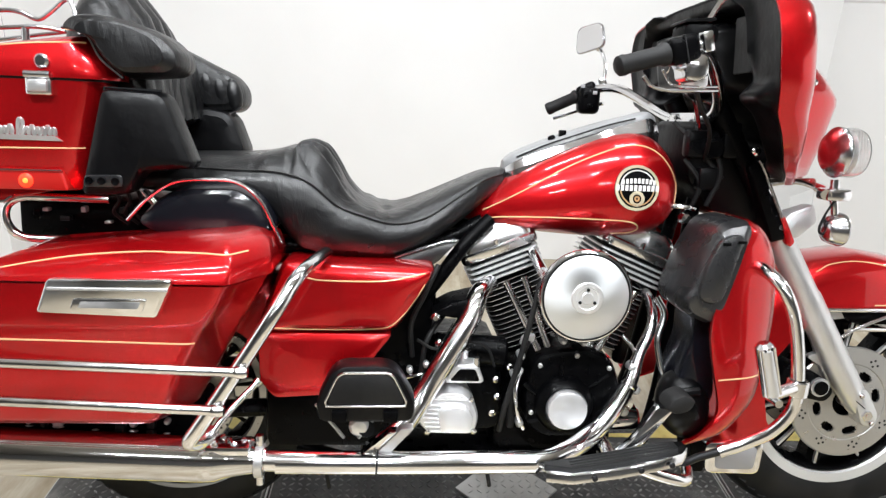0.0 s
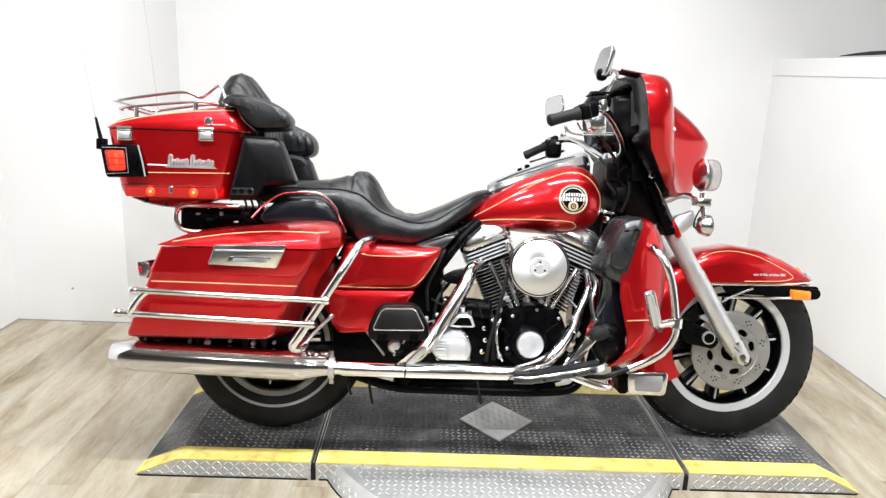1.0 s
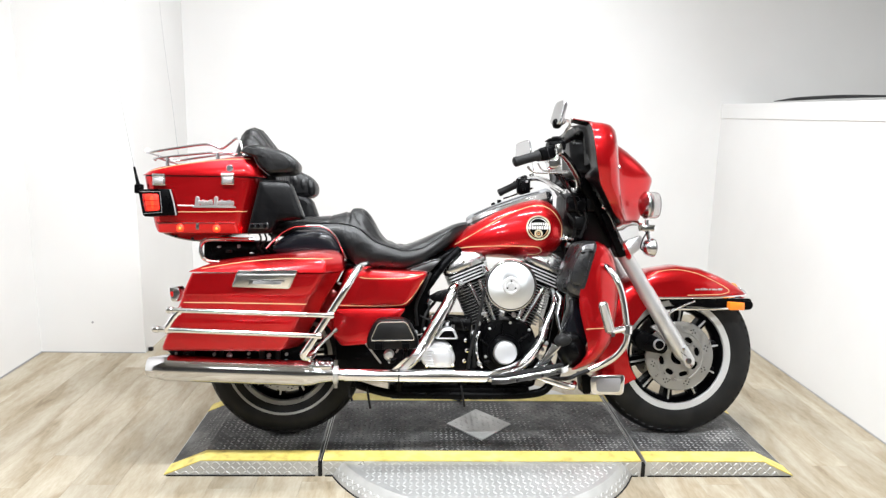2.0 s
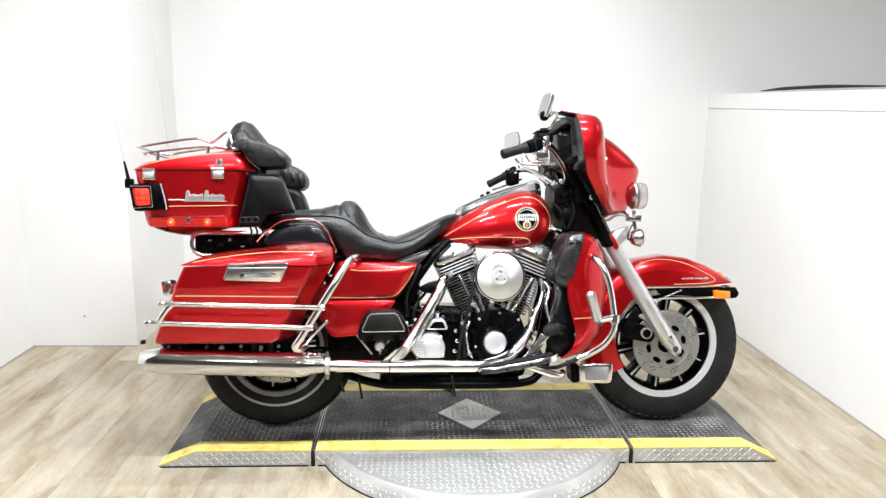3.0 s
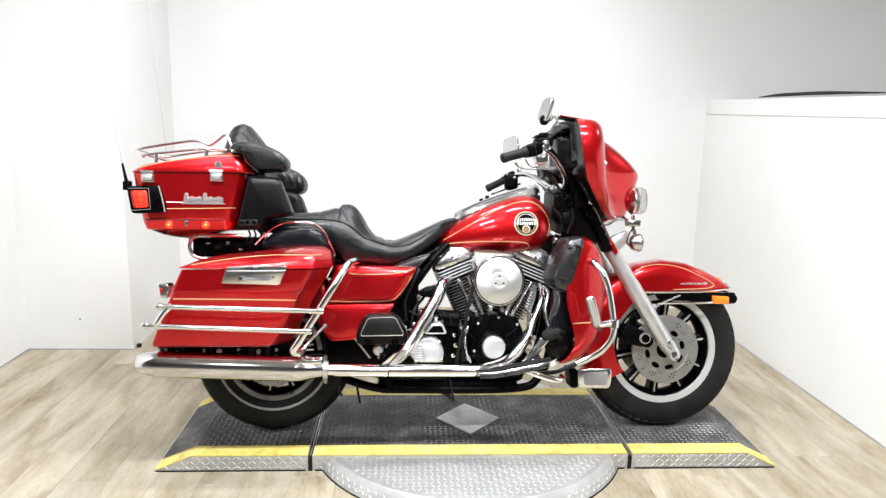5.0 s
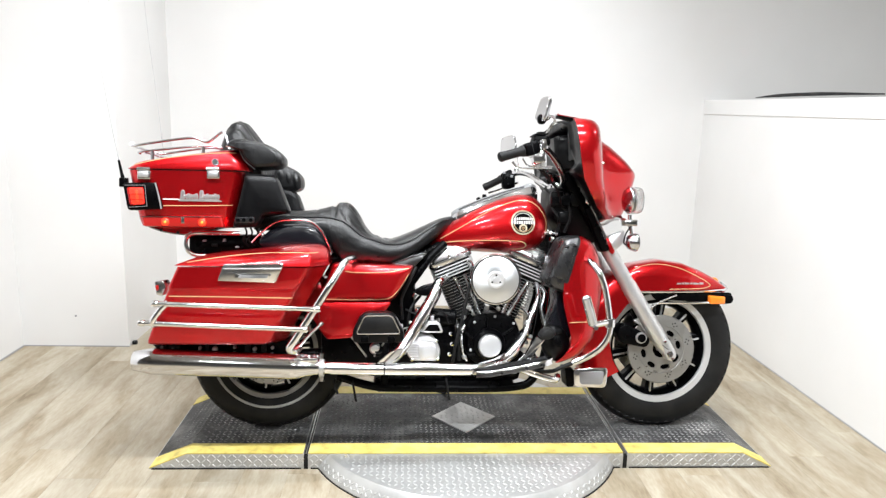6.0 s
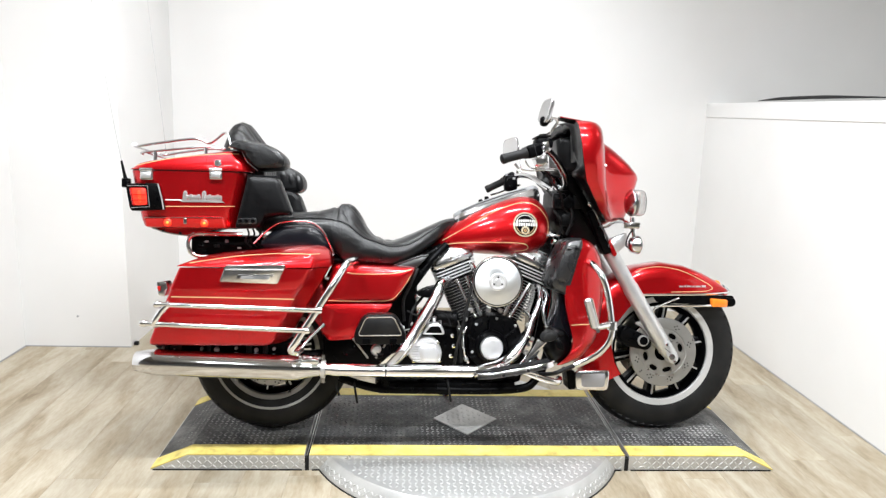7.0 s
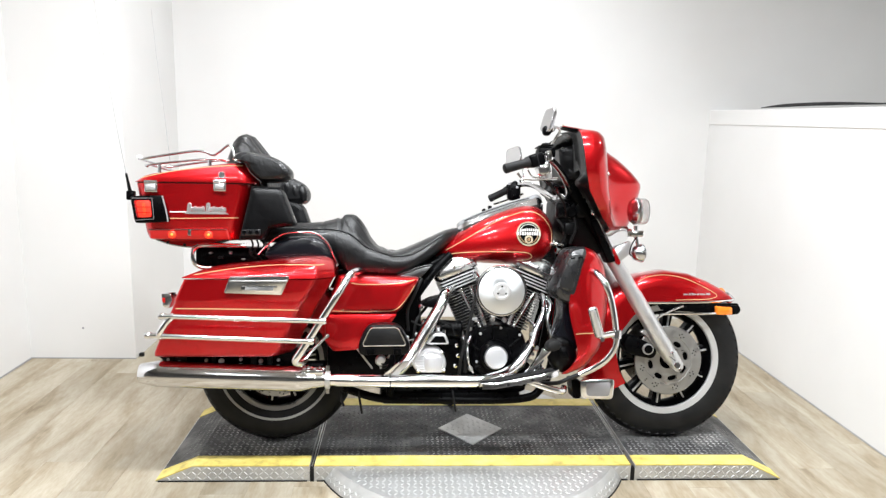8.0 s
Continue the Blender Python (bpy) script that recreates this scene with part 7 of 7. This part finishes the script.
far_pod = P("speaker_pod", slab([(-0.030, 0.965), (0.030, 0.972), (0.085, 0.964), (0.106, 0.945), (0.134, 0.870), (0.126, 0.850), (0.02, 0.840), (-0.06, 0.840)], 0.16, 0.262, 0.016, 0.018, 0.004), PLASTIC, None, "black speaker pod beside the passenger seat")
part("pod_speaker", lathe([(0.040, 0.004), (0.038, 0.01), (0, 0.006)], Matrix.Translation((0.100, 0.21, 0.915)) @ pose(0, 0, 0, 0, 75), 24), BLACK, far_pod, "round speaker grille")
part("pod_speaker", lathe([(0.045, 0.004), (0.042, 0.01), (0, 0.006)], Matrix.Translation((0.066, -0.215, 0.925)) @ pose(0, 0, 0, 0, 75), 24), BLACK, pod, "round speaker grille")
for x in (-0.04, -0.02, 0.0):
    P("wire", tube([(x, -0.22, 0.81), (x + 0.01, -0.23, 0.785), (x - 0.005, -0.22, 0.76), (x + 0.015, -0.2, 0.735)], 0.0035, 6, 6), RUBBER, None, "black wire")
P("trunk_support", tube([(-0.06, -0.20, 0.782), (-0.17, -0.205, 0.784), (-0.225, -0.205, 0.782), (-0.252, -0.205, 0.765), (-0.256, -0.205, 0.735), (-0.240, -0.20, 0.708), (-0.205, -0.19, 0.698), (-0.12, -0.18, 0.700)], 0.0085, 10, 6), CHROME, None, "chrome trunk support bar")
P("trunk_brace", tube([(0.0, -0.18, 0.80), (0.03, -0.18, 0.765), (0.055, -0.17, 0.735)], 0.008, 10, 4), CHROME, None, "chrome trunk brace")
P("air_tank", rod((-0.235, -0.12, 0.742), (-0.06, -0.12, 0.742), 0.032, 18, 0.006), BLACK, None, "black cylinder under the trunk")
for x, z, w, h, m in ((-0.205, 0.750, 0.012, 0.007, GREY), (-0.172, 0.732, 0.020, 0.010, DARK), (-0.130, 0.750, 0.010, 0.012, GREY), (-0.085, 0.728, 0.014, 0.006, SILVER), (-0.055, 0.750, 0.012, 0.012, DARK)):
    P("connector", box((x, -0.168, z), (x + w, -0.150, z + h), 0.002), m, None, "small connector under the trunk")
P("rear_frame", box((-0.26, -0.15, 0.695), (0.10, 0.15, 0.775), 0.01), BLACK, None, "black rear frame under the trunk")
rings = []
for a in range(20, 200, 12):
    rings.append(fender_ring(a, 0.36, 0.11, 0.14, RX, RZ))
P("rear_fender", shell(rings, -0.003), RED, None, "red rear mudguard")
ml = P("bag_marker", slab([(-0.332, 0.612), (-0.298, 0.616), (-0.288, 0.590), (-0.300, 0.560), (-0.325, 0.565)], -0.33, -0.27, 0.008, 0.005), CHROME, None, "chrome rear turn signal")
part("marker_lens", slab([(-0.327, 0.598), (-0.315, 0.599), (-0.315, 0.580), (-0.324, 0.580)], -0.332, -0.325, 0.003, 0.002), RED_LENS, ml, "red lens")

# ---- backrest with wrap-round arms ----
STATIONS = [(-0.20, 1.110, -0.085, 0.045), (-0.17, 1.160, -0.10, 0.055), (-0.12, 1.200, -0.105, 0.06), (-0.06, 1.216, -0.105, 0.063), (0, 1.220, -0.105, 0.064), (0.06, 1.216, -0.105, 0.063), (0.12, 1.200, -0.105, 0.06), (0.17, 1.160, -0.10, 0.055), (0.20, 1.110, -0.085, 0.045)]
rings = []
for y, zt, xt, th in fine(STATIONS, 6):
    prof = [(-0.10, 0.93), (-0.145, 1.02), (xt - 0.04, (zt + 1.03) / 2), (xt - 0.022, zt - 0.025), (xt - 0.006, zt - 0.006), (xt + 0.014, zt), (xt + 0.034, zt - 0.008), (xt + 0.050, zt - 0.028), (xt + th + 0.02, zt - 0.07), (xt + th + 0.055, 1.06), (0.02, 1.00), (0.03, 0.94), (0.0, 0.92)]
    gather = 0.010 * (abs(math.cos(math.pi * y / 0.058)) ** 0.6 - 0.5)
    rings.append([Vector((x + gather * (1.0 if k > 5 else 0.3), y, z + gather * 0.7)) for k, (x, z) in enumerate(prof)])
back = P("backrest", skin(bmesh.new(), rings), LEATHER, None, "black gathered leather passenger backrest with arms", True, 55)
part("arm_wing", slab([(-0.094, 1.097), (-0.075, 1.119), (-0.035, 1.123), (0.038, 1.111), (0.088, 1.089), (0.116, 1.060), (0.116, 1.034), (0.097, 1.022), (0.014, 1.014), (-0.020, 1.042), (-0.045, 1.085)], -0.325, -0.215, 0.020, 0.028, 0.006), LEATHER, back, "padded black arm")
part("wing_trim", tube([(-0.090, -0.300, 1.097), (-0.048, -0.306, 1.087), (-0.024, -0.306, 1.046), (0.013, -0.304, 1.014)], 0.003, 6, 5), CHROME, back, "chrome arm trim")
part("arm_wing", slab([(-0.105, 1.124), (-0.04, 1.116), (0.035, 1.080), (0.100, 1.050), (0.125, 1.018), (0.125, 0.980), (0.104, 0.961), (0.03, 0.957), (-0.05, 1.00)], 0.185, 0.29, 0.022, 0.028, 0.008), LEATHER, back, "padded black arm")
for k in range(4):
    x, z = 0.100 - 0.032 * k, 1.004 + 0.013 * k
    bm = bmesh.new()
    bmesh.ops.create_uvsphere(bm, u_segments=12, v_segments=8, radius=1.0, matrix=Matrix.Translation((x, 0.196, z)) @ pose(0, 0, 0, 0, -12, 0) @ Matrix.Diagonal((0.021, 0.022, 0.042, 1)))
    part("arm_pleat", bm, LEATHER, back)
part("wing_trim", tube([(0.02, 0.186, 0.956), (0.085, 0.186, 0.956), (0.120, 0.188, 0.973)], 0.003, 6, 5), CHROME, back, "chrome arm trim")


lay_planks()
